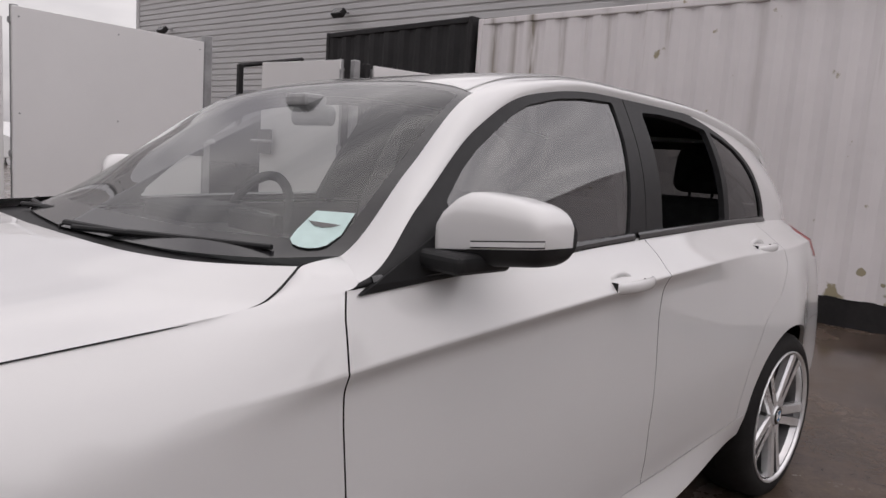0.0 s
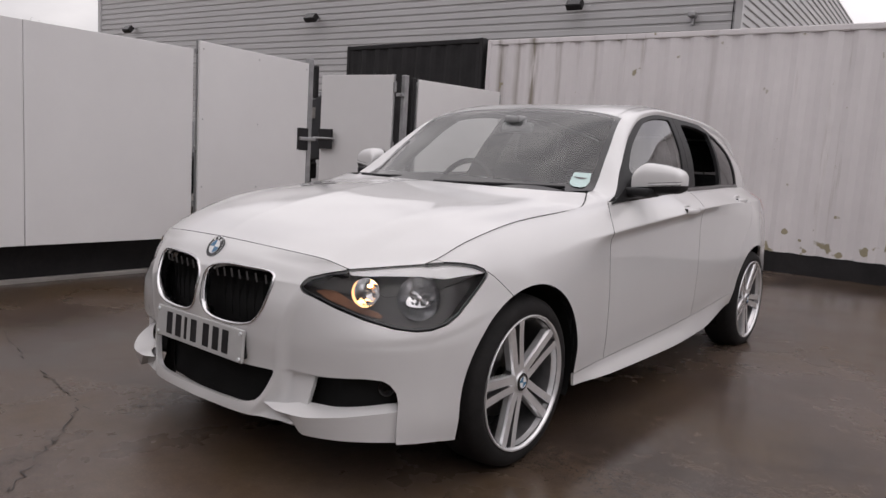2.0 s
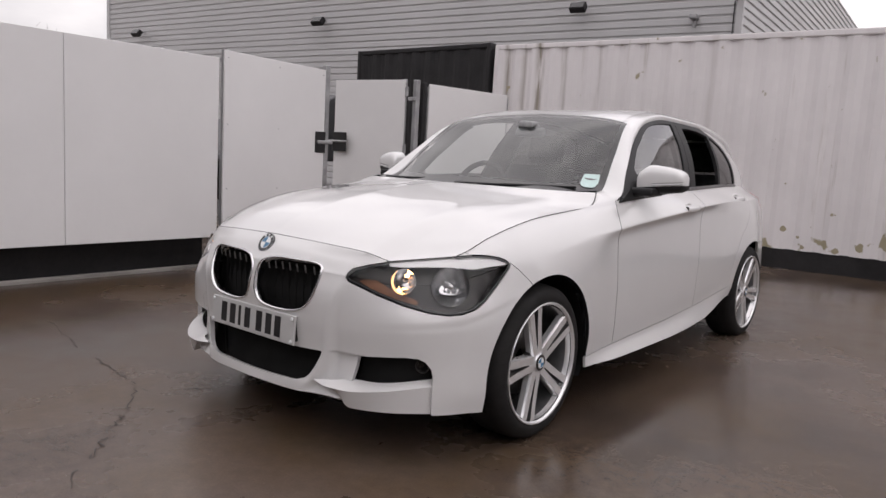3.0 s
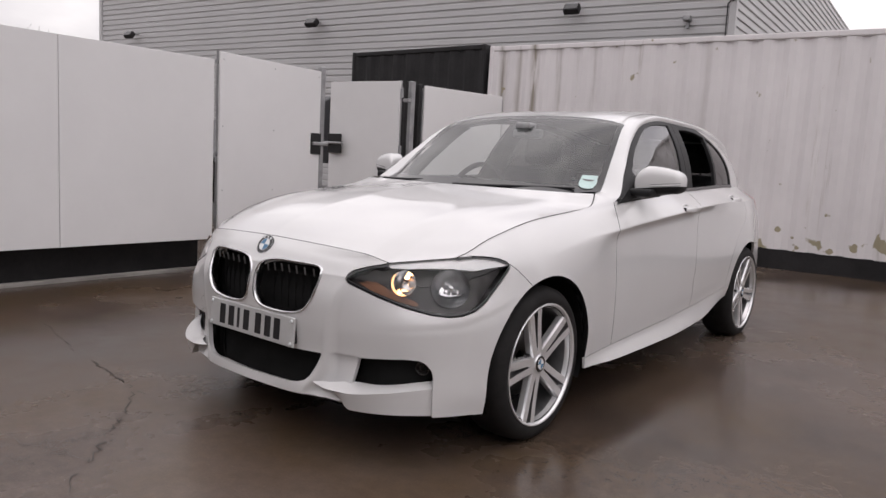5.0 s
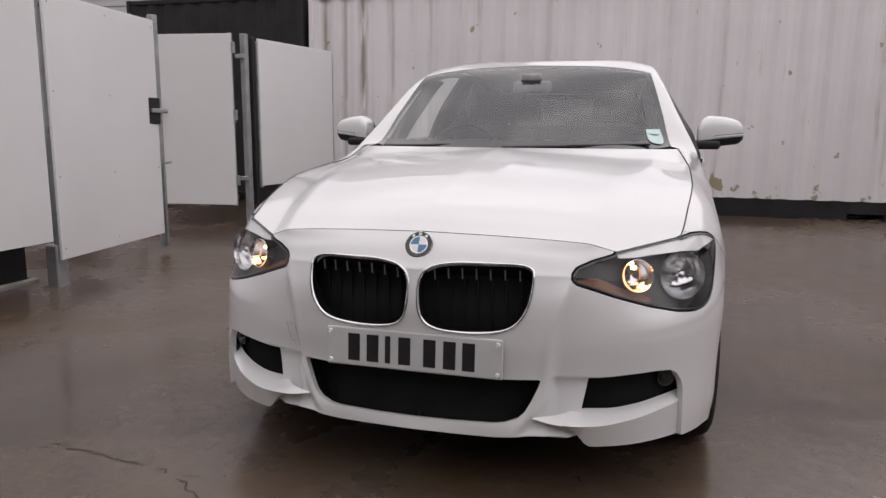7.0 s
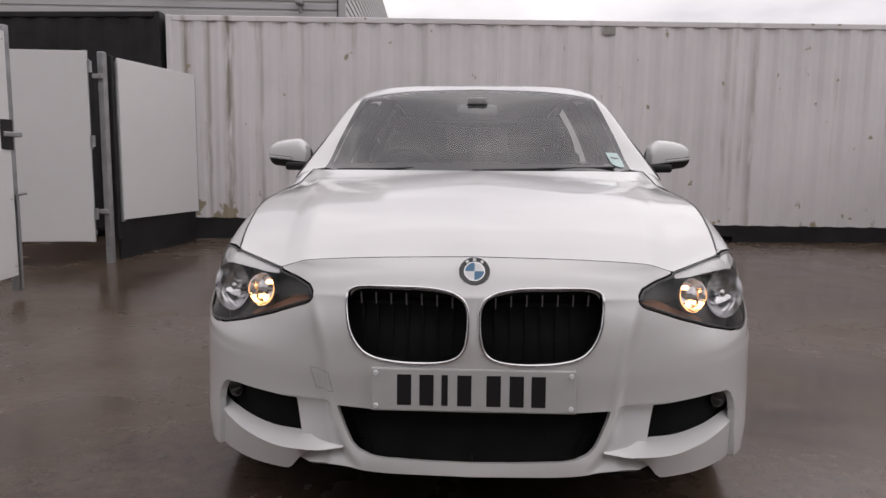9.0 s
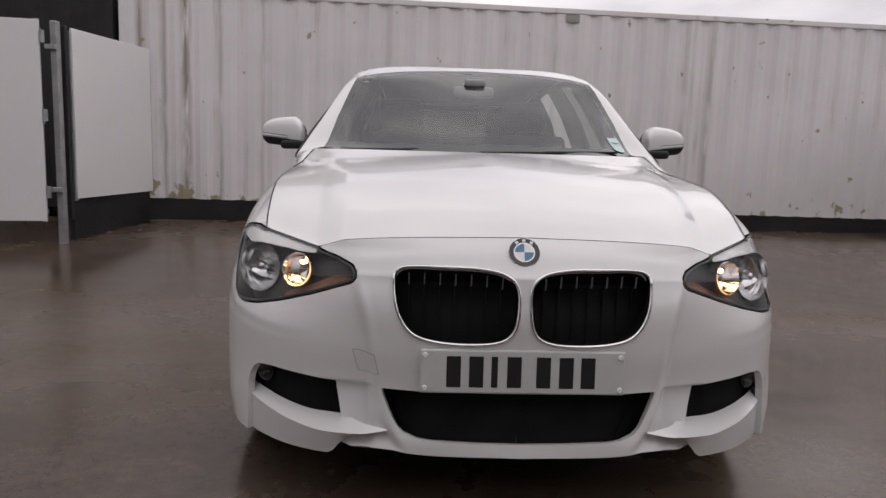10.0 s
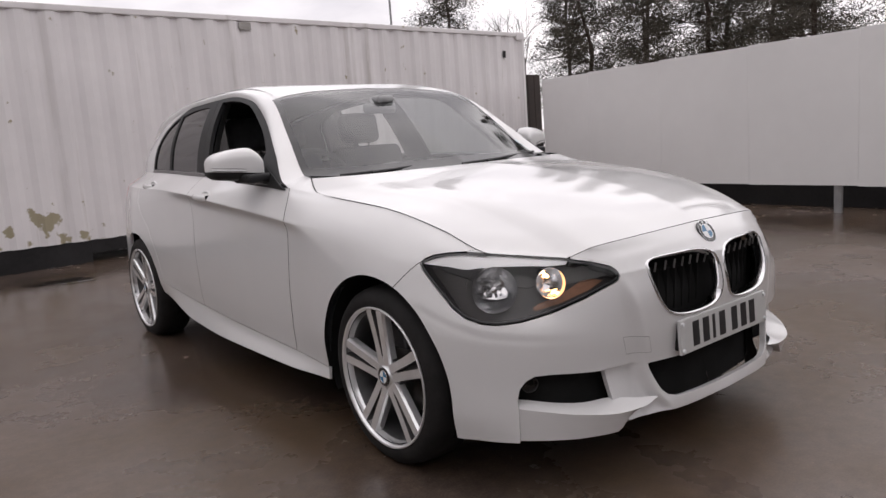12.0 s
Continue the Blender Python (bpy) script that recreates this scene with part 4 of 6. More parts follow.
def pine(seed, height, clumps):
    """A Scots pine: a bare tapered stem, whorls of limbs and many needle tufts with gaps."""
    rnd = random.Random(seed)
    t = thing("pine_tree", "tall dark pine tree with a thin straight trunk", "tree", "pines behind the yard")
    bm = bmesh.new()
    pts = [Vector((rnd.uniform(-0.1, 0.1) * i, rnd.uniform(-0.1, 0.1) * i, height * i / 6)) for i in range(7)]
    for i in range(6):
        tube_bm(pts[i], pts[i + 1], 0.12 * (1 - i / 6.6), 0.12 * (1 - (i + 1) / 6.6), 8, bm)
    tv, tf = [], []
    for k in range(clumps):
        h = height * (0.14 + 0.86 * (k + rnd.random()) / clumps)
        i = min(5, int(h / height * 6))
        stem = pts[i].lerp(pts[i + 1], h / height * 6 - i)
        reach = (1.0 - ((h / height - 0.14) / 0.86) ** 1.3) * 2.3 + 0.3
        a, r = rnd.uniform(0, 2 * math.pi), reach * rnd.uniform(0.35, 1.0)
        tip = stem + Vector((math.cos(a) * r, math.sin(a) * r, rnd.uniform(-0.25, 0.45)))
        if k % 3 == 0:
            tube_bm(stem, tip, 0.035, 0.012, 5, bm)
        pad = rnd.uniform(0.18, 0.36)
        for s in range(210):
            c = stem.lerp(tip, rnd.uniform(0.45, 1.08)) + Vector((rnd.gauss(0, pad), rnd.gauss(0, pad), rnd.gauss(0.04, pad * 0.62)))
            u = Vector((rnd.gauss(0, 1), rnd.gauss(0, 1), rnd.gauss(0, 0.6))).normalized()
            w = u.cross(Vector((rnd.gauss(0, 1), rnd.gauss(0, 1), rnd.gauss(0, 1)))).normalized()
            ln, wd = rnd.uniform(0.05, 0.14), rnd.uniform(0.010, 0.021)
            b = len(tv)
            tv += [c - u * ln, c + w * wd, c + u * ln, c - w * wd]
            tf.append((b, b + 1, b + 2, b + 3))
    part("trunk", bm, BARK, t)
    put("crown", tv, tf, NEEDLES, t, "ragged dark needle crown")
    return t


def bare_tree(seed, height):
    rnd = random.Random(seed)
    t = thing("bare_tree", "small leafless tree with fine bare twigs", "tree")
    bm = bmesh.new()

    def grow(p, d, ln, r, level):
        q = p + d * ln
        tube_bm(p, q, r, r * 0.6, 5, bm)
        if level:
            for _ in range(3):
                e = (d + Vector((rnd.gauss(0, 0.4), rnd.gauss(0, 0.4), rnd.gauss(0.12, 0.2)))).normalized()
                grow(p.lerp(q, rnd.uniform(0.55, 1)), e, ln * rnd.uniform(0.55, 0.8), r * 0.55, level - 1)

    grow(Vector((0, 0, 0)), Vector((0, 0, 1)), height * 0.36, 0.07, 4)
    part("twig_crown", bm, TWIGS, t)
    return t


pine_a, pine_b = pine(3, 13.0, 150), pine(8, 15.0, 165)
pine_a.matrix_world = pose(24.0, 19.6, 0)
pine_b.matrix_world = pose(24.0, 16.6, 0, 0, 0, 40)
for src, x, yy, rz in ((pine_b, 24, 13.9, 120), (pine_a, 25, 11.6, 200), (pine_b, 23, 9.2, 310), (pine_a, 26, 22.6, 75), (pine_a, 21, 26.0, 150), (pine_b, 30, 16.5, 20), (pine_a, 29, 12.5, 260), (pine_b, 24.5, 6.0, 77), (pine_a, 26, 3.0, 10), (pine_b, 31, 21.5, 220)):
    copy_thing(src, pose(x, yy, 0, 0, 0, rz))
bare = bare_tree(5, 7.5)
bare.matrix_world = pose(22.0, 21.6, 0)
copy_thing(bare, pose(20.5, 22.6, 0, 0, 0, 130))
copy_thing(bare, pose(-36.0, 14.2, 0, 0, 0, 60))
pole = thing("lamp_pole", "thin grey lamp pole beyond the containers", "pole")
part("shaft", tube_bm((20.8, 30.0, 0), (20.8, 30.0, 12), 0.07, 0.05, 10), GALV, pole)

# ---------------------------------------------------------------- the car
# local axes are the world's: nose towards -y, front axle at y = 0, ground at z = 0

car = thing("car", "white five-door hatchback car, wet, with lit side lights", "car")

# eight lines run round the half body from the nose to the tail, each through the same 17 stations
LIP = [(0, -.788, .229), (.20, -.779, .229), (.38, -.747, .234), (.66, -.640, .208), (.797, -.464, .205), (.833, -.335, .195), (.845, 0, .180), (.856, .38, .232), (.866, .70, .222), (.872, 1.3, .226), (.866, 1.8, .252), (.842, 2.3, .335), (.825, 2.69, .215), (.78, 3.05, .22), (.70, 3.33, .25), (.42, 3.48, .26), (0, 3.52, .26)]
SILL = [(0, -.768, .272), (.20, -.764, .272), (.38, -.728, .275), (.66, -.628, .282), (.805, -.462, .285), (.848, -.320, .285), (.870, 0, .30), (.852, .38, .284), (.842, .70, .293), (.844, 1.3, .320), (.847, 1.8, .356), (.858, 2.3, .41), (.862, 2.69, .42), (.80, 3.05, .40), (.73, 3.37, .40), (.45, 3.52, .40), (0, 3.56, .40)]
LOW = [(0, -.752, .395), (.20, -.748, .395), (.38, -.712, .392), (.66, -.622, .392), (.803, -.455, .392), (.853, -.310, .40), (.884, 0, .43), (.866, .38, .42), (.850, .70, .42), (.852, 1.3, .43), (.856, 1.8, .45), (.861, 2.3, .48), (.869, 2.69, .50), (.790, 3.05, .50), (.725, 3.40, .50), (.45, 3.55, .50), (0, 3.59, .50)]
MID = [(0, -.765, .500), (.20, -.758, .500), (.38, -.722, .495), (.66, -.624, .492), (.804, -.448, .505), (.857, -.290, .53), (.888, 0, .56), (.868, .38, .56), (.852, .70, .56), (.855, 1.3, .57), (.860, 1.8, .58), (.864, 2.3, .60), (.871, 2.69, .63), (.788, 3.05, .63), (.72, 3.39, .63), (.45, 3.54, .63), (0, 3.58, .63)]
UNDER = [(0, -.772, .610), (.20, -.764, .610), (.38, -.722, .605), (.635, -.610, .594), (.787, -.430, .612), (.843, -.235, .665), (.872, 0, .695), (.860, .38, .750), (.841, .70, .796), (.842, 1.3, .844), (.837, 1.8, .877), (.831, 2.3, .885), (.835, 2.69, .85), (.772, 3.05, .85), (.705, 3.36, .82), (.45, 3.50, .82), (0, 3.54, .82)]
CREASE = [(0, -.768, .690), (.20, -.756, .690), (.38, -.712, .682), (.610, -.590, .675), (.764, -.420, .700), (.825, -.225, .742), (.846, 0, .778), (.855, .38, .812), (.857, .70, .845), (.863, 1.3, .895), (.849, 1.8, .929), (.819, 2.3, .944), (.796, 2.69, .945), (.745, 3.05, .95), (.67, 3.32, .95), (.45, 3.45, .95), (0, 3.49, .95)]
SHOULDER = [(0, -.728, .748), (.20, -.718, .746), (.38, -.682, .732), (.560, -.598, .713), (.736, -.410, .749), (.785, -.235, .800), (.808, 0, .844), (.812, .38, .879), (.832, .70, .90), (.824, 1.3, .945), (.793, 1.8, .968), (.750, 2.3, .983), (.722, 2.69, .993), (.678, 3.05, .99), (.625, 3.28, .985), (.42, 3.40, .985), (0, 3.44, .985)]
BELT = [(0, -.690, .784), (.25, -.678, .778), (.470, -.628, .760), (.537, -.598, .7375), (.710, -.425, .766), (.735, -.250, .830), (.755, 0, .890), (.760, .38, .927), (.800, .70, .967), (.773, 1.3, .995), (.722, 1.8, 1.012), (.684, 2.3, 1.025), (.662, 2.69, 1.034), (.628, 3.05, 1.03), (.58, 3.24, 1.02), (.40, 3.35, 1.02), (0, 3.39, 1.02)]

NU = 420
stations = np.arange(17)
fine = pchip(stations, np.array(MID), np.linspace(0, 16, 1200))
arc = np.concatenate([[0], np.cumsum(np.linalg.norm(np.diff(fine, axis=0), axis=1))])
dense = np.cumsum(np.interp(np.linspace(0, 16, 1200), [0, 4.6, 5.6, 16], [2.6, 2.6, 1, 1]) * np.gradient(arc))
us = np.interp(np.linspace(dense[0], dense[-1], NU), dense, np.linspace(0, 16, 1200))
lines = np.stack([pchip(stations, np.array(l), us) for l in (LIP, SILL, LOW, MID, UNDER, CREASE, SHOULDER, BELT)])
# the front edge of the bonnet runs straight to the lamp and turns there
kink = (us >= 2) & (us <= 4)
for k in range(3):
    lines[7][kink, k] = np.interp(us[kink], [2, 3, 4], [BELT[i][k] for i in (2, 3, 4)])
lower_v = np.linspace(0, 5, 125)
upper_v = np.linspace(5, 7, 21)[1:]
cols = []
for i in range(NU):
    a = pchip(np.arange(6), lines[:6, i], lower_v)
    b = pchip(np.arange(5, 8), lines[5:, i], upper_v)
    cols.append(np.concatenate([a, b]))
half = np.stack(cols, axis=1)

# the proud centre of the nose, whose edges run from the lamps down to the lower intake
hx, hy, hz = half[..., 0], half[..., 1], half[..., 2]
edge_x = np.interp(hz, [.24, .30, .38, .46, .53, .62, .70], [.305, .345, .378, .386, .396, .416, .44])
swell = smooth_step(edge_x + 0.024, edge_x - 0.024, hx) * smooth_step(.72, .56, hz) * smooth_step(.20, .27, hz)
crest = np.exp(-((hx - edge_x + 0.006) / 0.014) ** 2) * smooth_step(.70, .60, hz) * smooth_step(.22, .29, hz)
half[..., 1] -= np.where(hy < -0.4, 0.020 * swell + 0.006 * crest, 0)
# a hollow over the fog intake and a firm edge under the lamps
lamp_a = hx * 0.643 + hy * 0.766
edge_z = np.interp(lamp_a, [-.2, -.1, .05, .15, .25, .35], [.526, .533, .545, .553, .580, .618])
shelf = smooth_step(edge_z + .075, edge_z + .010, hz) * smooth_step(edge_z - .030, edge_z + .002, hz) * smooth_step(-.22, -.02, lamp_a) * smooth_step(-.12, -.3, hy)
half[..., 1] -= 0.0024 * shelf
half[..., 0] += 0.003 * shelf
# the channel between the lower intake and the fog intake lies back under a firm edge
channel = smooth_step(.398, .386, hz) * smooth_step(.20, .30, hz) * smooth_step(.372, .398, hx) * smooth_step(.56, .48, hx) * (hy < -0.3)
half[..., 1] += 0.016 * channel
# over the front wheel the crease fades into a soft roll
fade = (smooth_step(4.5, 5.3, us) * smooth_step(7.7, 6.6, us))[None, :, None]
soft_half = half.copy()
for _ in range(70):
    soft_half[92:144] += 0.25 * (soft_half[91:143] + soft_half[93:145] - 2 * soft_half[92:144])
half += fade * (soft_half - half)
body_half = Shell.grid(half)


def arch(cy, cz, ry, rz):
    def field(v):
        dy, dz = (v[:, 1] - cy) / ry, (v[:, 2] - cz) / rz
        d = 1 - np.sqrt(dy * dy + np.where(dz < 0, 0.02, 1) * dz * dz)
        return np.where(v[:, 0] > 0.55, d * 0.4, -1.0)
    return field


FRONT_ARCH, REAR_ARCH = arch(0.0, 0.305, 0.368, 0.378), arch(2.678, 0.305, 0.372, 0.368)
LAMP_DIR = (0.643, 0.766)
LAMP_AXES = lambda v: np.stack([v[:, 0] * LAMP_DIR[0] + v[:, 1] * LAMP_DIR[1] + np.where(v[:, 1] > 0.05, 9, 0), v[:, 2]], axis=1)
LAMP_LINE = [(-.256, .664), (-.260, .674), (-.254, .687), (-.235, .703), (-.180, .720), (-.118, .7335), (-.105, .76), (.126, .80), (.134, .7645), (.20, .770), (.25, .769), (.30, .762), (.332, .750), (.347, .736), (.340, .720), (.29, .665), (.24, .612), (.20, .584), (.15, .569), (.10, .565), (.03, .572), (-.06, .592), (-.15, .620), (-.22, .647), (-.245, .656)]
LAMP = inside_polygon(LAMP_LINE, LAMP_AXES)
KIDNEY_LINE = rounded([(.331, .677), (.319, .702), (.279, .711), (.192, .712), (.107, .710), (.045, .697), (.018, .668), (.014, .618), (.024, .560), (.058, .531), (.134, .521), (.221, .526), (.284, .547), (.320, .600)], 84)
KIDNEY = inside_polygon(KIDNEY_LINE, XZ)
INTAKE = inside_polygon([(-.2, .392), (.358, .392), (.352, .372), (.336, .335), (.318, .302), (.300, .284), (.268, .273), (.236, .269), (.117, .264), (-.2, .263)], XZ)
FOG = inside_polygon([(.463, .282), (.482, .392), (.52, .396), (.66, .412), (.700, .410), (.718, .398), (.733, .372), (.740, .337), (.70, .316), (.60, .292), (.495, .280)], XZ)
NOTCH = inside_polygon([(.38, .1), (.41, .222), (.45, .235), (.492, .244), (.500, .300), (.60, .314), (.70, .336), (.7385, .349), (.745, .1)], XZ)


def front_only(field):
    return lambda v: np.where(v[:, 1] < -0.1, field(v), -1.0)


def line_in(points, pick, along, lo=-9, hi=9):
    """Signed distance across a line given as positions over a running coordinate."""
    p = np.asarray(points, float)
    order = np.argsort(p[:, 1])
    return lambda v: np.clip(v[:, pick] - np.interp(v[:, along], p[order, 1], p[order, 0]), -1, 1)


shell = body_half.split(FRONT_ARCH)[1].split(REAR_ARCH)[1]
lamp_lens, shell = shell.split(front_only(LAMP), 0.0025)
shell = shell.split(front_only(KIDNEY))[1]
shell = shell.split(front_only(INTAKE))[1]
fog_cut, shell = shell.split(front_only(FOG))
shell = shell.split(front_only(NOTCH))[1]
GAP = 0.0019
# wing and bumper part behind the lamp; doors and sill
ahead, shell = shell.split(line_in([(-.118, .60), (-.135, .655), (-.20, .715), (-.236, .742), (-.40, .78)], 1, 2), GAP)[::-1]
bumper = ahead
sill_line = line_in([(.278, -.5), (.280, .38), (.293, .70), (.320, 1.3), (.356, 1.8), (.41, 2.3), (.43, 2.5)], 2, 1)
above, below = shell.split(lambda v: np.where(v[:, 1] < 2.6, sill_line(v), 0.5), 0.0018)
wing, rest = above.split(lambda v: -line_in([(.657, .20), (.647, .292), (.636, .45), (.628, .60), (.620, .74), (.618, .84), (.634, .92), (.660, 1.0)], 1, 2)(v), GAP)
front_door, rest = rest.split(lambda v: -line_in([(1.66, .20), (1.658, .40), (1.652, .51), (1.666, .68), (1.674, .81), (1.705, .935), (1.755, 1.01), (1.775, 1.05)], 1, 2)(v), 0.0012)
rear_door, quarter = rest.split(lambda v: -line_in([(2.24, .2), (2.25, .45), (2.30, .58), (2.42, .72), (2.56, .80), (2.66, .90), (2.70, 1.05)], 1, 2)(v), GAP)
TAIL = inside_polygon([(3.20, .88), (3.17, .93), (3.15, .99), (3.25, 1.03), (3.6, 1.03), (3.6, .88)], YZ)
tail_lens, quarter = quarter.split(lambda v: np.where(v[:, 0] > .30, TAIL(v), -1.0), 0.002)
rear_bumper, quarter = quarter.split(lambda v: np.where(v[:, 1] > 2.95, .63 - v[:, 2], -1.0), 0.0018)

bumper.whole().panel("front_bumper", PAINT, car, "white front bumper with fins", edge=0.02)
wings = []
rear_bumper.whole().panel("rear_bumper", PAINT, car)
quarter.whole().panel("rear_body", PAINT, car, edge=0.015)
for side in (1, -1):
    def s_(sh):
        return sh if side == 1 else sh.mirrored()
    # DARK on the turned-in edges puts the gaps' shade in their colour
    wings.append(s_(wing).panel("front_wing", PAINT, car, edge=0.018, edge_mat=DARK))
    s_(below).panel("side_skirt", PAINT, car, edge=0.012)
    door = s_(front_door).panel("front_door", PAINT, car, edge=0.016, edge_mat=DARK)
    door_r = s_(rear_door).panel("rear_door", PAINT, car, edge=0.016, edge_mat=DARK)
    s_(tail_lens).panel("tail_lamp", TAIL_RED, car, "red tail lamp", edge=0.02)
    if side == 1:
        doors = {("f", 1): door, ("r", 1): door_r}
    else:
        doors[("f", -1)], doors[("r", -1)] = door, door_r

# dark sheet added under the skin so gaps and intakes read as shaded
liner = body_half.split(arch(0.0, 0.305, 0.40, 0.41))[1].split(arch(2.672, 0.305, 0.42, 0.42))[1]
liner = liner.split(lambda v: np.where(v[:, 1] < 0, LAMP(v) + 0.02, -1.0))[1]
liner = liner.split(front_only(NOTCH))[1].split(lambda v: v[:, 2] - 0.235)[0]
nrm = liner.normals()
flip = -1.0 if np.mean(nrm[:, 0]) > 0 else 1.0
OUT = -flip
dist = np.where((liner.v[:, 1] < -0.3) & (liner.v[:, 2] < .72), 0.07, 0.03)[:, None]
inner = Shell(liner.v + nrm * flip * dist, liner.f).split(lambda v: v[:, 0] - 0.0005)[0]
inner.whole().panel("inner_liner", DARK, car, "black sheet standing in for the shade behind gaps", edge=0)

# ---- bonnet
S_EDGE = [(.710, -.425, .766), (.727, -.33, .806), (.742, -.18, .856), (.755, 0, .890), (.761, .20, .912), (.762, .33, .922), (.758, .43, .930), (.750, .51, .942), (.738, .555, .962), (.726, .585, .980), (.715, .610, .995)]
front_curve = curve(np.concatenate([lines[7][us < 4], [BELT[4]]]), 60)
belt_side = lines[7][(us > 4) & (lines[7][:, 1] < .30)]
side_curve = curve(np.concatenate([[BELT[4]], belt_side, [p for p in S_EDGE if p[1] > .40]]), 80)
rear_curve = curve([(0, .385, .998), (.43, .405, .998), (.60, .46, .997), (.68, .545, .996), (.715, .610, .995)], 60)
mid_curve = curve([(0, -.690, .784), (0, -.62, .825), (0, -.50, .862), (0, -.25, .915), (0, .0, .955), (0, .2, .98), (0, .385, .998)], 80)
hood = coons(front_curve, rear_curve, mid_curve, side_curve)
un = np.linspace(0, 1, 60)[None, :]
vn = np.linspace(0, 1, 80)[:, None]
crown = np.sin(np.pi * np.clip(vn, 0, 1)) ** 0.8
ridge_at = 0.60 + 0.16 * vn
hood[..., 2] += 0.016 * crown * (1 - un**2) * smooth_step(0, .15, vn)
hood[..., 2] += 0.010 * np.exp(-((un - ridge_at) / 0.09) ** 2) * smooth_step(0.02, .35, vn) * smooth_step(1.0, .9, vn)
bonnet = Shell.grid(hood)
bonnet = bonnet.keep(np.minimum(np.minimum((1 - un + 0 * vn).ravel() * 0.75, (vn + 0 * un).ravel() * 1.1), 9.0) - 0.0032)
# the bonnet's edge is blackened too, as shade in the gap
bonnet.whole().panel("bonnet", PAINT, car, "white bonnet with two raised ridges", edge=0.006, edge_mat=DARK, outward=1.0 if np.mean(bonnet.normals()[:, 2]) > 0 else -1.0)

# ---- upper body
RAIL = [(.738, .50, .955), (.690, .715, 1.004), (.640, .92, 1.170), (.580, 1.165, 1.352), (.553, 1.40, 1.411), (.530, 1.75, 1.442), (.512, 2.30, 1.436), (.498, 2.72, 1.404), (.475, 3.08, 1.345), (.46, 3.26, 1.26)]
DOOR_TOP = [(.752, .45, .944), (.797, .675, .974), (.738, .863, 1.103), (.655, 1.105, 1.268), (.597, 1.36, 1.368), (.550, 1.76, 1.410), (.532, 2.28, 1.404), (.518, 2.70, 1.362), (.49, 3.06, 1.30), (.47, 3.25, 1.235)]
FOOT = [(.754, .42, .941), (.800, .66, .966), (.797, .85, .974), (.787, 1.1, .986), (.767, 1.36, .998), (.726, 1.76, 1.011), (.685, 2.28, 1.025), (.661, 2.70, 1.034), (.628, 3.05, 1.03), (.58, 3.24, 1.02)]
NK = len(RAIL)
uu = np.linspace(1, NK - 1, 240)
foot, rail, door_top = (pchip(np.arange(NK), np.array(c), uu) for c in (FOOT, RAIL, DOOR_TOP))
vv = np.linspace(0, 1, 46)[:, None, None]
side_grid = (1 - vv) * foot[None] + vv * door_top[None]
side_grid[..., 0] += np.sin(np.pi * vv[..., 0]) * 0.028 * smooth_step(0.8, 2.5, uu)[None]
wv = np.linspace(0, 1, 12)[:, None, None]
pillar_grid = (1 - wv) * door_top[None] + wv * rail[None]
bulge = np.sin(np.pi * wv[..., 0]) * 0.012 * smooth_step(0.8, 2.2, uu)[None]
pillar_grid[..., 0] += bulge
pillar_grid[..., 2] += bulge * 0.7
pillar = Shell.grid(pillar_grid)
flank = Shell.grid(side_grid)
DLO = inside_polygon([(.655, .90), (.66, .975), (.66, 1.6), (2.28, 1.6), (2.36, 1.398), (2.48, 1.374), (2.62, 1.338), (2.735, 1.288), (2.79, 1.232), (2.812, 1.15), (2.818, 1.08), (2.815, 1.04), (2.80, .98), (1.7, .90)], YZ)
GLASS_F = inside_polygon([(.895, .98), (.925, 1.112), (1.0, 1.172), (1.07, 1.218), (1.16, 1.265), (1.25, 1.31), (1.33, 1.340), (1.48, 1.370), (1.62, 1.385), (1.792, 1.391), (1.765, 1.28), (1.715, 1.14), (1.672, 1.03), (1.662, 1.017)], YZ)
GLASS_R = inside_polygon([(1.962, 1.376), (2.08, 1.382), (2.25, 1.377), (2.435, 1.356), (2.422, 1.24), (2.405, 1.042), (1.890, 1.029), (1.915, 1.15)], YZ)
GLASS_Q = inside_polygon([(2.475, 1.352), (2.57, 1.331), (2.66, 1.299), (2.73, 1.252), (2.765, 1.195), (2.782, 1.12), (2.787, 1.048), (2.445, 1.044), (2.462, 1.2)], YZ)
opening, frame_white = flank.split(DLO)
g_front, trim = opening.split(GLASS_F)
g_rear, trim = trim.split(GLASS_R)
g_quarter, trim = trim.split(GLASS_Q)
trim_r, trim_f = trim.split(lambda v: v[:, 1] - (1.770 + 0.25 * (v[:, 2] - 1.0)), 0.002)
FL = 1.0 if np.mean(flank.normals()[:, 0]) > 0 else -1.0
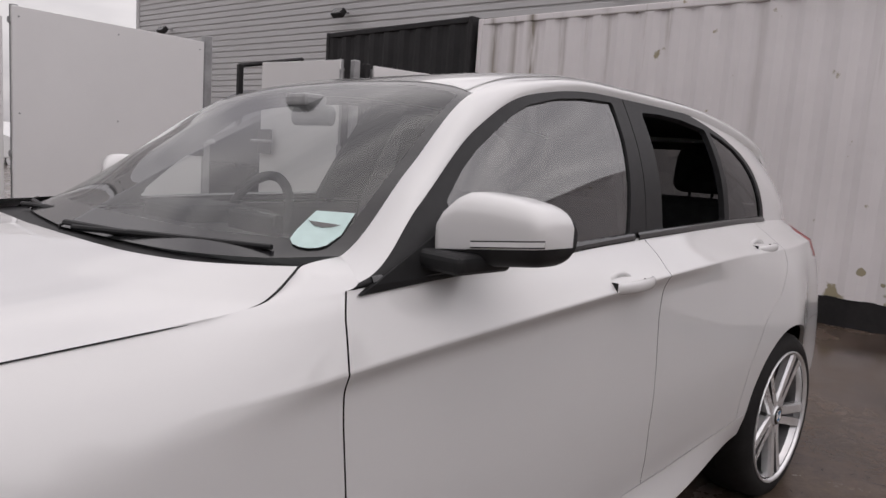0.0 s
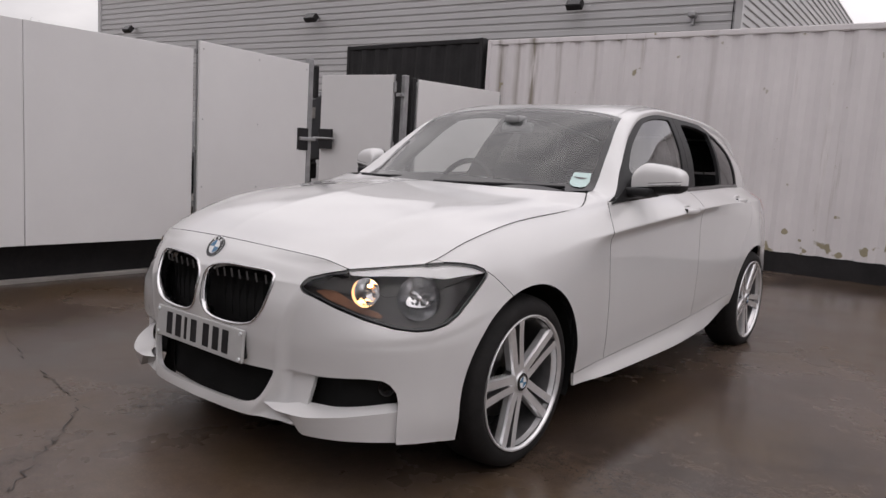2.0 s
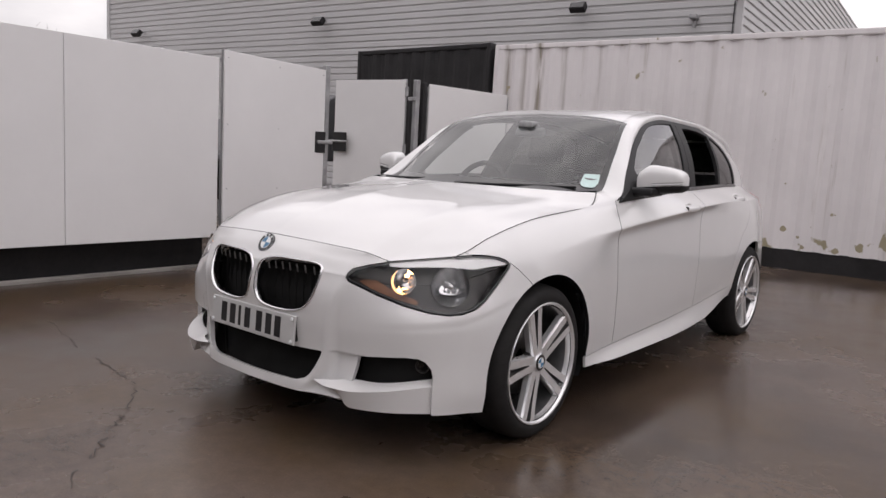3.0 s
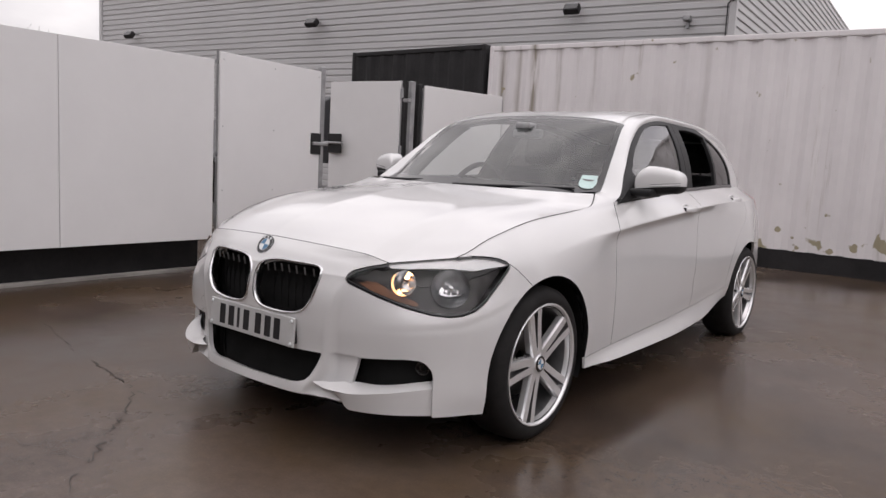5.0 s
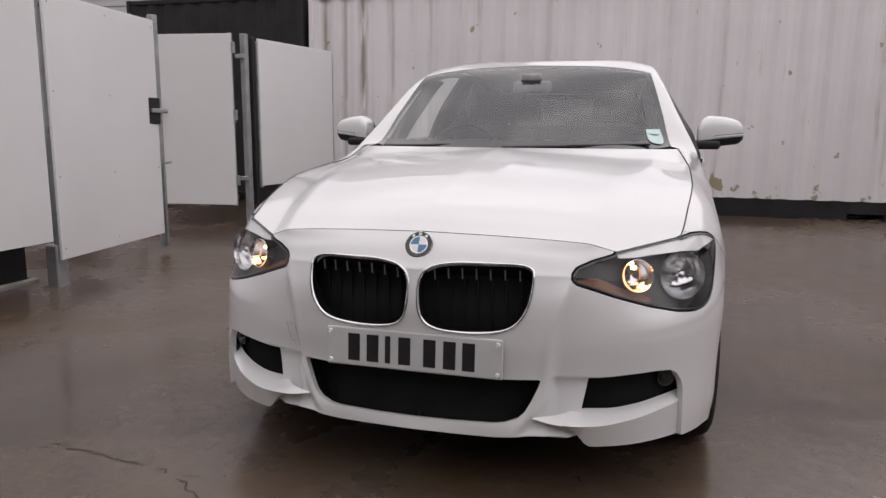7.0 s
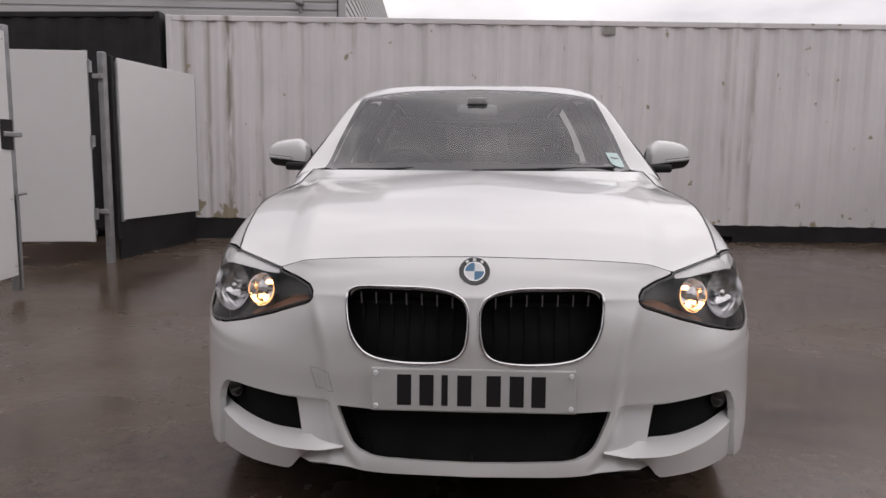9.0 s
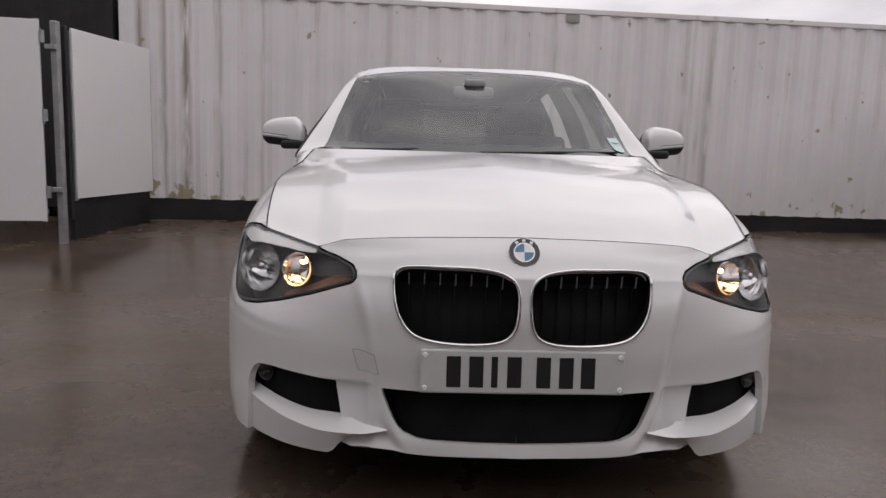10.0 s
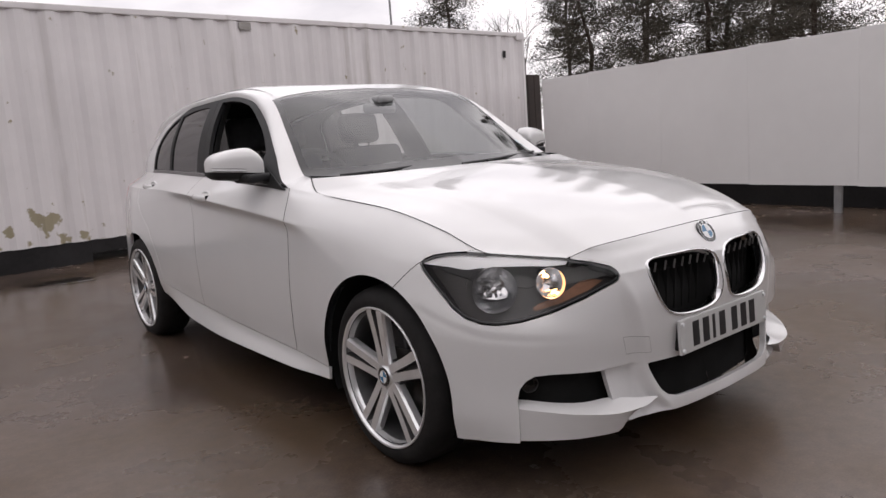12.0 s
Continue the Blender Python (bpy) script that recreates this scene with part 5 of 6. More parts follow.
for side in (1, -1):
    m = (lambda sh: sh) if side == 1 else (lambda sh: sh.mirrored())
    m(frame_white.keep(frame_white.v[:, 1] - 2.0)).panel("rear_pillar", PAINT, car, edge=0.004, outward=FL)
    m(pillar).panel("roof_pillar", PAINT, car, edge=0.004, outward=FL)
    m(trim_f.offset(0.002 * FL)).panel("window_frame", BLACK, doors[("f", side)], "matt black window frame", edge=0.02, outward=FL)
    m(trim_r.offset(0.002 * FL)).panel("window_frame", BLACK, doors[("r", side)], "matt black window frame", edge=0.02, outward=FL)
    # two windows are wound down: the rear one on this side, the front one on the other
    if side == 1:
        m(g_front.offset(-0.004 * FL)).panel("window_glass", SIDE_GLASS, doors[("f", side)], "closed clear side window", edge=0)
    else:
        m(g_rear.offset(-0.004 * FL)).panel("window_glass", TINT_GLASS, doors[("r", side)], "closed dark-tinted side window", edge=0)
    m(g_quarter.offset(-0.004 * FL)).panel("quarter_glass", TINT_GLASS, doors[("r", side)], "dark-tinted quarter window", edge=0)

# the wing's top between the bonnet and the foot of the windscreen pillar
edge_in = curve([tuple(lines[7][(lines[7][:, 1] > .36)][0]), (.7600, .43, .9310), (.7518, .512, .9428), (.7398, .557, .9628), (.728, .587, .9808), (.7172, .614, .9962), (.690, .715, 1.004)], 40)
belt_run = lines[7][(lines[7][:, 1] > .36) & (lines[7][:, 1] < .655)]
edge_out = curve(np.concatenate([belt_run, [(.800, .662, .967), (.797, .675, .974)]]), 40)
tv = np.linspace(0, 1, 10)[:, None, None]
wing_top = Shell.grid((1 - tv) * edge_in[None] + tv * edge_out[None] + np.sin(np.pi * tv) * np.array([0.002, 0, 0.004]))
for side in (1, -1):
    wings.append((wing_top if side == 1 else wing_top.mirrored()).panel("wing_top", PAINT, car, edge=0))


def ease_edge(ob, run, way, reach):
    """Shade a sheet as if it turned over softly along a line, where it meets its neighbour."""
    me = ob.data
    co, no = np.zeros(len(me.vertices) * 3), np.zeros(len(me.vertices) * 3)
    me.vertices.foreach_get("co", co)
    me.vertices.foreach_get("normal", no)
    co, no = co.reshape(-1, 3), no.reshape(-1, 3)
    flat = np.abs(co) * [1, 0, 0] + co * [0, 1, 1]
    d = np.full(len(co), 9.0)
    for p in run:
        d = np.minimum(d, np.linalg.norm(flat - p, axis=1))
    w = (smooth_step(reach, 0.0, d) * smooth_step(.28, .42, co[:, 1]))[:, None]
    to = np.array(way)[None] * np.where(co[:, :1] < 0, [[-1, 1, 1]], [[1, 1, 1]])
    to = np.where((to * no).sum(axis=1, keepdims=True) < 0, -to, to)
    out = no * (1 - w) + to * w
    me.normals_split_custom_set_from_vertices([tuple(q / np.linalg.norm(q)) for q in out])


for sheet_ob in wings:
    ease_edge(sheet_ob, edge_out, (.45, -.06, .89), 0.05)

# dark strip laid along the bonnet edges, standing in for the shaded gap
gap_run = np.concatenate([side_curve, [(.7115, .618, .9965)]])
for side in (1, -1):
    v, f = [], []
    for i, p in enumerate(gap_run):
        t = gap_run[min(i + 1, len(gap_run) - 1)] - gap_run[max(i - 1, 0)]
        w = np.cross(t / np.linalg.norm(t), (.45, 0, .89))
        w /= np.linalg.norm(w)
        for o, up in ((-.0014, .0022), (0, .0038), (.0014, .0022)):
            q = p + w * o + np.array([.45, 0, .89]) * up
            v.append((side * q[0], q[1], q[2]))
    f = [(3 * i + k, 3 * i + k + 1, 3 * i + k + 4, 3 * i + k + 3) for i in range(len(gap_run) - 1) for k in range(2)]
    put("bonnet_seal", v, f, BLACK, car, "dark strip standing in for the shaded bonnet gap")

# windscreen with its black border
ws_base = curve([(0, .455, .988), (.40, .505, .990), (.60, .60, .995), (.690, .715, 1.004)], 60)
ws_top = curve([(0, 1.245, 1.404), (.30, 1.225, 1.393), (.48, 1.195, 1.373), (.580, 1.165, 1.352)], 60)
a_line = pchip(np.arange(NK), np.array(RAIL), np.linspace(1, 3, 60))
ws_mid = curve([(0, .455, .988), (0, .85, 1.212), (0, 1.245, 1.404)], 60)
screen = coons(ws_base, ws_top, ws_mid, a_line)
screen_shell = Shell.grid(screen)


def clear_area(v):
    width = np.interp(v[:, 1], a_line[:, 1], a_line[:, 0])
    side_gap = width - 0.030 - np.abs(v[:, 0])
    low = np.interp(np.abs(v[:, 0]), ws_base[:, 0], ws_base[:, 1])
    high = np.interp(np.abs(v[:, 0]), ws_top[:, 0], ws_top[:, 1])
    return np.minimum(side_gap, np.minimum(v[:, 1] - low - 0.075, high - 0.03 - v[:, 1]))


clear, border = screen_shell.split(clear_area)
clear.whole().panel("windscreen", WINDSCREEN, car, "clear laminated windscreen", edge=0)
border.whole().panel("windscreen_border", GLOSS_BLACK, car, "black windscreen border", edge=0)

# roof
r_mid = curve([(0, 1.245, 1.406), (0, 1.5, 1.452), (0, 1.85, 1.474), (0, 2.3, 1.470), (0, 2.75, 1.436), (0, 3.12, 1.380)], 70)
r_side = pchip(np.arange(NK), np.array(RAIL), np.linspace(3, 8, 70))
r_rear = curve([(0, 3.12, 1.380), (.25, 3.11, 1.368), (.475, 3.08, 1.345)], 50)
r_front = curve([(0, 1.245, 1.406), (.30, 1.225, 1.395), (.48, 1.195, 1.375), (.580, 1.165, 1.352)], 50)
roof_grid = coons(r_front, r_rear, r_mid, r_side)
ru = np.linspace(0, 1, 50)[None, :]
roof_grid[..., 2] += 0.018 * np.sin(np.pi * np.linspace(0, 1, 70))[:, None] ** 0.7 * (ru**2) * (1 - ru**6)
roof_shell = Shell.grid(roof_grid)
roof_shell.whole().panel("roof", PAINT, car, edge=0.01, outward=1.0 if np.mean(roof_shell.normals()[:, 2]) > 0 else -1.0)
groove_v, groove_f = [], []
for i in range(70):
    p = roof_grid[i, 46]
    groove_v += [(p[0] - 0.006, p[1], p[2] + 0.0025), (p[0] + 0.006, p[1], p[2] + 0.0015)]
groove_f = [(2 * i, 2 * i + 1, 2 * i + 3, 2 * i + 2) for i in range(69)]
put("roof_seam", groove_v, groove_f, PAINT, car)
put("roof_seam", [(-a, b, c) for a, b, c in groove_v], groove_f, PAINT, car)

# tailgate
t_low = curve(BELT[14:][::-1], 40)
t_top = curve([(0, 3.12, 1.372), (.25, 3.11, 1.366), (.475, 3.08, 1.343)], 40)
t_mid = curve([(0, 3.39, 1.02), (0, 3.30, 1.2), (0, 3.12, 1.372)], 40)
t_side = curve([(.58, 3.24, 1.02), (.51, 3.20, 1.19), (.475, 3.08, 1.343)], 40)
gate = Shell.grid(coons(t_low, t_top, t_mid, t_side))
g_win, gate = gate.split(lambda v: np.minimum(np.minimum(v[:, 2] - 1.08, 1.32 - v[:, 2]), .44 - np.abs(v[:, 0])), 0.001)
gate.whole().panel("tailgate", PAINT, car, edge=0.01)
g_win.whole().panel("rear_window", TINT_GLASS, car, "dark-tinted rear window", edge=0)
bm = box_bm((-.44, 3.04, 1.338), (.44, 3.17, 1.362), 0.011, 3)
part("roof_spoiler", bm, PAINT, car)

# floor and wheel housings
part("floor_pan", box_bm((-.70, -.55, .20), (.70, 3.35, .235), 0.01, 1), DARK, car)
for cy, ry in ((0.0, 0.372), (2.672, 0.388)):
    for s in (1, -1):
        v, f = [], []
        for i in range(33):
            a = math.pi * (-0.12 + 1.24 * i / 32)
            for xx in (.835 if cy < 1 else .785, .60, .50):
                rr = 1.0 if xx > .7 else 1.02
                v.append((s * xx, cy + math.cos(a) * ry * rr, .305 + max(math.sin(a), -0.3) * 0.384 * rr))
        for i in range(32):
            for k in range(2):
                b = 3 * i + k
                f.append((b, b + 1, b + 4, b + 3))
        c0 = len(v)
        v.append((s * .50, cy, .305))
        for i in range(32):
            f.append((3 * i + 2, 3 * i + 5, c0))
        put("wheel_arch_liner", v, f, DARK, car, "black wheel arch liner", smooth=True)

# ---- wheels


def wheel(at):
    """Five double-spoke alloy wheel with tyre, nuts and cap; the outer face looks along +x."""
    w = new("wheel")
    w.parent = car
    w.matrix_local = at
    R = 0.3185
    prof = [(-0.205, .232), (-0.212, .240), (-0.214, .264), (-0.206, .290), (-0.19, .308), (-0.17, .3155), (-0.115, R), (-0.06, .3165), (-0.030, .310), (-0.014, .296), (-0.004, .274), (-0.006, .256), (-0.012, .246), (-0.016, .234)]
    v, f = lathe(prof, 72)
    put("tyre", v, f, RUBBER, w, "black low-profile tyre", smooth=True)
    bm = bmesh.new()
    v, f = lathe([(-0.012, .2490), (-0.004, .2505), (-0.002, .2475), (-0.006, .2410), (-0.014, .2375), (-0.024, .237), (-0.040, .230)], 72)
    put("rim_lip", v, f, ALLOY, w, "silver rim lip", smooth=True)
    # the barrel's dark alloy puts the shade behind the spokes in its colour
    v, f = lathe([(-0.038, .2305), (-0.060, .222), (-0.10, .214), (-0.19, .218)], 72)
    put("rim_barrel", v, f, ALLOY_DARK, w, "rim barrel with its shade put in the colour", smooth=True)
    # one spoke: a tapered bar split by a channel into two ribs
    radii = np.linspace(.040, .2385, 14)
    for k in range(5):
        sv, sf, slot = [], [], []
        for r in radii:
            t = (r - .040) / .1985
            halfw = .034 + .012 * t + .006 * t**4
            face = -0.026 + 0.014 * t**1.3 if t < .9 else -0.013
            chan = 0.022 * smooth_step(.06, .30, t)
            gapw = halfw * (.05 + .19 * t)
            back = face - 0.034
            row = [(-halfw, back), (-halfw * 1.0, face - .010), (-halfw * .90, face), (-gapw * 1.25, face), (-gapw * .85, face - chan), (0, face - chan * 1.1), (gapw * .85, face - chan), (gapw * 1.25, face), (halfw * .90, face), (halfw, face - .010), (halfw, back)]
            sv += [(float(b), float(a), float(r)) for a, b in row]
            # channel faces take the darkened alloy, shade put in as colour
            slot += [1 if 3 <= j <= 6 and t > .12 else 0 for j in range(10)]
        n = 11
        for i in range(len(radii) - 1):
            for j in range(n - 1):
                b = i * n + j
                sf.append((b, b + 1, b + n + 1, b + n))
        rot = Matrix.Rotation(2 * math.pi * k / 5 + 0.05, 3, "X")
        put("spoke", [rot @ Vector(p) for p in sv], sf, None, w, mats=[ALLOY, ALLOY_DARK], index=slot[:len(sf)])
    v, f = lathe([(-0.055, .055), (-0.030, .054), (-0.026, .050), (-0.027, .036), (-0.024, .034), (-0.021, .034), (-0.020, .030), (-0.019, .0)], 40)
    put("hub", v, f, ALLOY, w, smooth=True)
    v, f = lathe([(-0.0195, .0335), (-0.0175, .0325), (-0.0168, .028), (-0.0165, .0)], 40)
    cap = put("centre_cap", v, f, GLOSS_BLACK, w, "black centre cap with blue and white quarters", smooth=True)
    for k in range(4):
        a0 = math.pi / 2 * k
        q = [(-0.0160, 0.0, 0.0)] + [(-0.0160, .0205 * math.cos(a0 + math.pi / 2 * j / 8), .0205 * math.sin(a0 + math.pi / 2 * j / 8)) for j in range(9)]
        put("cap_quarter", q, [tuple(range(10))], (BADGE_BLUE, BADGE_WHITE)[k % 2], cap)
    v, f = lathe([(-0.0165, .0235), (-0.0155, .023), (-0.0155, .0215), (-0.0165, .021)], 36)
    put("cap_ring", v, f, CHROME, cap, smooth=True)
    for k in range(5):
        a = 2 * math.pi * (k + .5) / 5 + 0.05
        c = Vector((0, .062 * math.sin(-a), .062 * math.cos(a)))
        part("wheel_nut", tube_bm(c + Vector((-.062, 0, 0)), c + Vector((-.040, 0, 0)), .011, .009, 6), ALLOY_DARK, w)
    v, f = lathe([(-0.115, .04), (-0.115, .150), (-0.135, .150), (-0.135, .04)], 48)
    put("brake_disc", v, f, STEEL_DISC, w, "grey steel brake disc", smooth=True)
    bm = box_bm((-.165, -.05, .085), (-.085, .06, .165), 0.012, 2)
    part("brake_caliper", bm, ALLOY_DARK, w)
    # black disc added so the spoke windows read as shaded
    v, f = lathe([(-0.175, .0), (-0.175, .215)], 48)
    put("inner_shadow_plate", v, f, DARK, w, "black disc standing in for shade behind the spokes")
    return w


HUB_X = 0.862
w_fl = wheel(pose(HUB_X, 0, .3185, 87, 0, 0))


def copy_wheel(at):
    made = {}
    for o in (w_fl, *w_fl.children_recursive):
        made[o] = o.copy()
        scene.collection.objects.link(made[o])
        made[o].parent = made.get(o.parent, car)
    made[w_fl].matrix_local = at
    return made[w_fl]


copy_wheel(pose(HUB_X, 2.685, .3185, 40, 0, 0))
copy_wheel(pose(-HUB_X, 0, .3185, 2, 0, 180))
copy_wheel(pose(-HUB_X, 2.685, .3185, -20, 0, 180))

# ---- head lamps


def bowl_hole(base, aim, r):
    """Inside of a round bore of radius r through base along aim."""
    def field(v):
        d = v - base
        return r - np.linalg.norm(d - np.outer(d @ aim, aim), axis=1)
    return field


for side in (1, -1):
    m = (lambda sh: sh) if side == 1 else (lambda sh: sh.mirrored())
    lens = m(lamp_lens.offset(-0.001 * OUT)).panel("head_lamp", LENS, car, "clear head lamp lens, side light lit", edge=0)
    nn = lamp_lens.normals() * OUT
    # the housing, with a round hole for each reflector bowl
    inner_face = lamp_lens.offset(-0.055 * OUT)
    pots = []
    for (a_, z_, rad, kind) in ((-.058, .682, .047, "inner"), (.112, .668, .0715, "outer")):
        uv2 = LAMP_AXES(lamp_lens.v)
        i = int(np.argmin((uv2[:, 0] - a_) ** 2 + (uv2[:, 1] - z_) ** 2))
        c, n0 = Vector(lamp_lens.v[i]), Vector(nn[i])
        aim = (n0 * 0.45 + Vector((0.25, -0.85, -0.02))).normalized()
        base = c - n0 * 0.030
        pots.append((base, aim.to_track_quat("X", "Z").to_matrix(), rad, kind))
        inner_face = inner_face.split(bowl_hole(np.array(base), np.array(aim), rad * .96))[1]
    m(inner_face).panel("housing", HOUSING, lens, "dark grey lamp housing", edge=0)
    # walls of the pocket
    v, f = [], []
    ids = {}
    for a, b in lamp_lens.rim():
        for i in (a, b):
            if i not in ids:
                ids[i] = len(v)
                v += [lamp_lens.v[i] - nn[i] * 0.001, lamp_lens.v[i] - nn[i] * 0.058]
        f.append((ids[a], ids[b], ids[b] + 1, ids[a] + 1))
    m(Shell(np.array(v), f)).panel("pocket_wall", BLACK, lens, "black lamp surround", edge=0)
    # black seal that follows the whole rim of the lens, and the satin strip along its top
    sv, sf, ends = [], [], {}
    for a, b in lamp_lens.rim():
        run = lamp_lens.v[b] - lamp_lens.v[a]
        into = np.cross(nn[a] * OUT, run)
        into /= max(np.linalg.norm(into), 1e-9)
        for i in (a, b):
            ends.setdefault(i, []).append(into)
    for i, ways in ends.items():
        w_in = np.mean(ways, axis=0)
        ids[i] = len(sv)
        sv += [lamp_lens.v[i] + nn[i] * 0.0006, lamp_lens.v[i] + nn[i] * 0.0012 + w_in * 0.003, lamp_lens.v[i] + nn[i] * 0.0004 + w_in * 0.0065]
    for a, b in lamp_lens.rim():
        sf += [(ids[a], ids[b], ids[b] + 1, ids[a] + 1), (ids[a] + 1, ids[b] + 1, ids[b] + 2, ids[a] + 2)]
    m(Shell(np.array(sv), sf)).panel("lens_seal", GLOSS_BLACK, lens, "black lens seal", edge=0)
    strip_line = inside_polygon([(-.112, .7325), (-.02, .80), (.128, .80), (.136, .762), (.20, .764), (.27, .760), (.344, .737), (.30, .734), (.25, .7295), (.205, .722), (.185, .7215), (.155, .7255), (.09, .7270), (.0, .724), (-.05, .720), (-.105, .720)], LAMP_AXES)
    strip = lamp_lens.offset(-0.004 * OUT)
    strip = strip.keep(strip_line(strip.v))
    m(strip).panel("brow_strip", LAMP_WHITE, lens, "satin white brow strip", edge=0.003, outward=OUT)
    # round reflector pots
    for base, mat_r, rad, kind in pots:
        pot = lathe([(-.045, rad), (0.016, rad), (0.020, rad * .97), (0.016, rad * .93), (-.012, rad * .80), (-.036, rad * .50), (-.044, 0.0)], 40)

        def place(vs):
            out = [base + mat_r @ Vector(p) for p in vs]
            return [(side * p.x, p.y, p.z) for p in out]

        if kind == "outer":
            pot = lathe([(-.060, rad * .99), (0.013, rad * .99), (0.013, rad * .985), (0.012, rad * .98), (0.010, rad * .97), (0.004, rad * .94), (-.004, rad * .90), (-.013, rad * .82), (-.021, rad * .72), (-.029, rad * .60), (-.035, rad * .46), (-.040, rad * .30), (-.043, rad * .14), (-.044, 0.0)], 60)
            pot = ([(p[0] + (.0009 * abs(((p[1] / rad * 4.5) % 2) - 1) if k % 14 > 4 else 0), p[1], p[2]) for k, p in enumerate(pot[0])], pot[1])
            put("reflector", place(pot[0]), pot[1], REFLECTOR, lens, "chrome main reflector in vertical facets")
            bulb = lathe([(-.03, .0), (-.03, .012), (0.004, .012), (0.008, .009), (0.009, .0)], 16)
            put("bulb_shield", place(bulb[0]), bulb[1], CHROME, lens, smooth=True)
            # stepped ledge of the bowl under the bulb, and a narrow one over it
            for half_w, z_back, z_front, x_back, x_front in ((.050, -.002, -.030, -.034, -.012), (.036, .016, .011, -.036, -.026)):
                lv, lf = [], []
                for i2 in range(25):
                    q = -1 + i2 / 12
                    notch = .003 * math.sin(7 * q) + .002 * math.sin(17 * q + 1)
                    lv += [(x_back + .020 * q * q, q * half_w, z_back + notch), (x_front + .010 * q * q, q * half_w * .8, z_front + .010 * q * q + .004 * q),
                           (x_front + .010 * q * q, q * half_w * .8, z_front + .010 * q * q + .004 * q - .003)]
                for i2 in range(24):
                    for w2 in range(2):
                        a2 = 3 * i2 + w2
                        lf.append((a2, a2 + 1, a2 + 4, a2 + 3))
                put("reflector_facet", place(lv), lf, CHROME, lens, "bright reflector facet", smooth=True)
        else:
            put("reflector", place(pot[0]), pot[1], CHROME, lens, "chrome inner reflector lit warm")
            # emitting crescent added where the bowl would mirror the bulb
            ringv, ringf = [], []
            for i2 in range(33):
                ang = math.radians(125 + 150 * i2 / 32)
                thin = .97 - .15 * math.sin(math.pi * i2 / 32)
                for rr, xx in ((.98, .0205), (thin, .0165)):
                    ringv.append((xx, rad * rr * math.cos(ang), rad * rr * math.sin(ang)))
            ringf = [(2 * i2, 2 * i2 + 1, 2 * i2 + 3, 2 * i2 + 2) for i2 in range(32)]
            put("lit_ring", place(ringv), ringf, BULB_REFLECTION, lens, "glowing crescent added for the bulb's reflection in the bowl")
            bulb = lathe([(-.030, .0), (-.028, .005), (-.012, .0065), (-.004, .005), (-.001, .0)], 16)
            vb = [(x_, y_ + .0, z_ + .022) for x_, y_, z_ in bulb[0]]
            put("lit_bulb", place(vb), bulb[1], BULB, lens, "glowing warm bulb", smooth=True)
    # amber patch on the housing, warm lamp glow put in as colour
    amber_line = inside_polygon([(-.212, .656), (-.18, .664), (-.145, .661), (-.108, .641), (-.06, .620), (-.015, .606), (.0, .594), (-.01, .588), (-.08, .603), (-.17, .633)], LAMP_AXES)
    amb = lamp_lens.offset(-0.050 * OUT)
    m(amb.keep(amber_line(amb.v))).panel("amber_reflector", AMBER, lens, "amber patch with the lamp's warm glow put in its colour", edge=0)

# ---- kidney grilles, lower intake and fog lamps


def on_nose(x, z, push=0.0):
    """A point on the front skin at x, z."""
    q = body_half.v
    sel = q[:, 1] < -0.35
    w = (q[sel][:, 0] - abs(x)) ** 2 + (q[sel][:, 2] - z) ** 2
    near = np.argsort(w)[:4]
    k = 1 / (w[near] + 1e-6)
    return float((q[sel][near, 1] * k).sum() / k.sum()) - push


for side in (1, -1):
    g = new("kidney_grille")
    g.parent = car
    g["label"] = "black slatted grille in a chrome surround"
    # chrome surround: a bead that follows the outline
    pts = [Vector((x, on_nose(x, z), z)) for x, z in KIDNEY_LINE]
    cen = Vector((.17, on_nose(.17, .61), .615))
    v, f = [], []
    n = len(pts)
    for i, p in enumerate(pts):
        o = (p - cen)
        o.y = 0
        o.normalize()
        for r_, d_ in ((.004, -.002), (.0033, .004), (.000, .006), (-.0033, .004), (-.006, -.002), (-.008, -.030)):
            q = p + o * r_
            v.append((side * q.x, p.y - d_, q.z))
    for i in range(n):
        for k in range(5):
            a, b = i * 6 + k, ((i + 1) % n) * 6 + k
            f.append((a, b, b + 1, a + 1))
    put("chrome_surround", v, f, CHROME, g, "chrome surround", smooth=True)
    mesh_v = [(side * (cen.x + (x - cen.x) * .97), on_nose(x, z) + .075, cen.z + (z - cen.z) * .97) for x, z in KIDNEY_LINE]
    put("backing", mesh_v, [tuple(range(n))], DARK, g, "black backing")
    for i in range(7):
        x = .055 + i * .0395
        zs = [z for (xx, z) in KIDNEY_LINE if abs(xx - x) < .02]
        lo, hi = min(zs) + .004, max(zs) - .004
        y0 = on_nose(x, .62)
        vs, fs = [], []
        for z, dy, deep in ((lo, .064, .02), (hi - .044, .056, .02), (hi - .042, .032, .005), (hi - .012, .026, .005)):
            for dx, back in ((-.0016, 0), (.0016, 0), (.0016, deep), (-.0016, deep)):
                vs.append((side * (x + dx), y0 + dy + back, z))
        for k in range(3):
            for j in range(4):
                fs.append((4 * k + j, 4 * k + (j + 1) % 4, 4 * k + 4 + (j + 1) % 4, 4 * k + 4 + j))
        # slat bodies blackened as if in shade, grey put in for the lit tips
        put("slat", vs, fs, None, g, mats=[DARK, LAMP_GREY], index=[0] * 8 + [1] * 4)

low = new("lower_grille")
low.parent = car
low["label"] = "black honeycomb lower intake"
put("backing", [(x, -.675, z) for x, z in ((-.36, .24), (.36, .24), (.36, .41), (-.36, .41))], [(0, 1, 2, 3)], DARK, low)
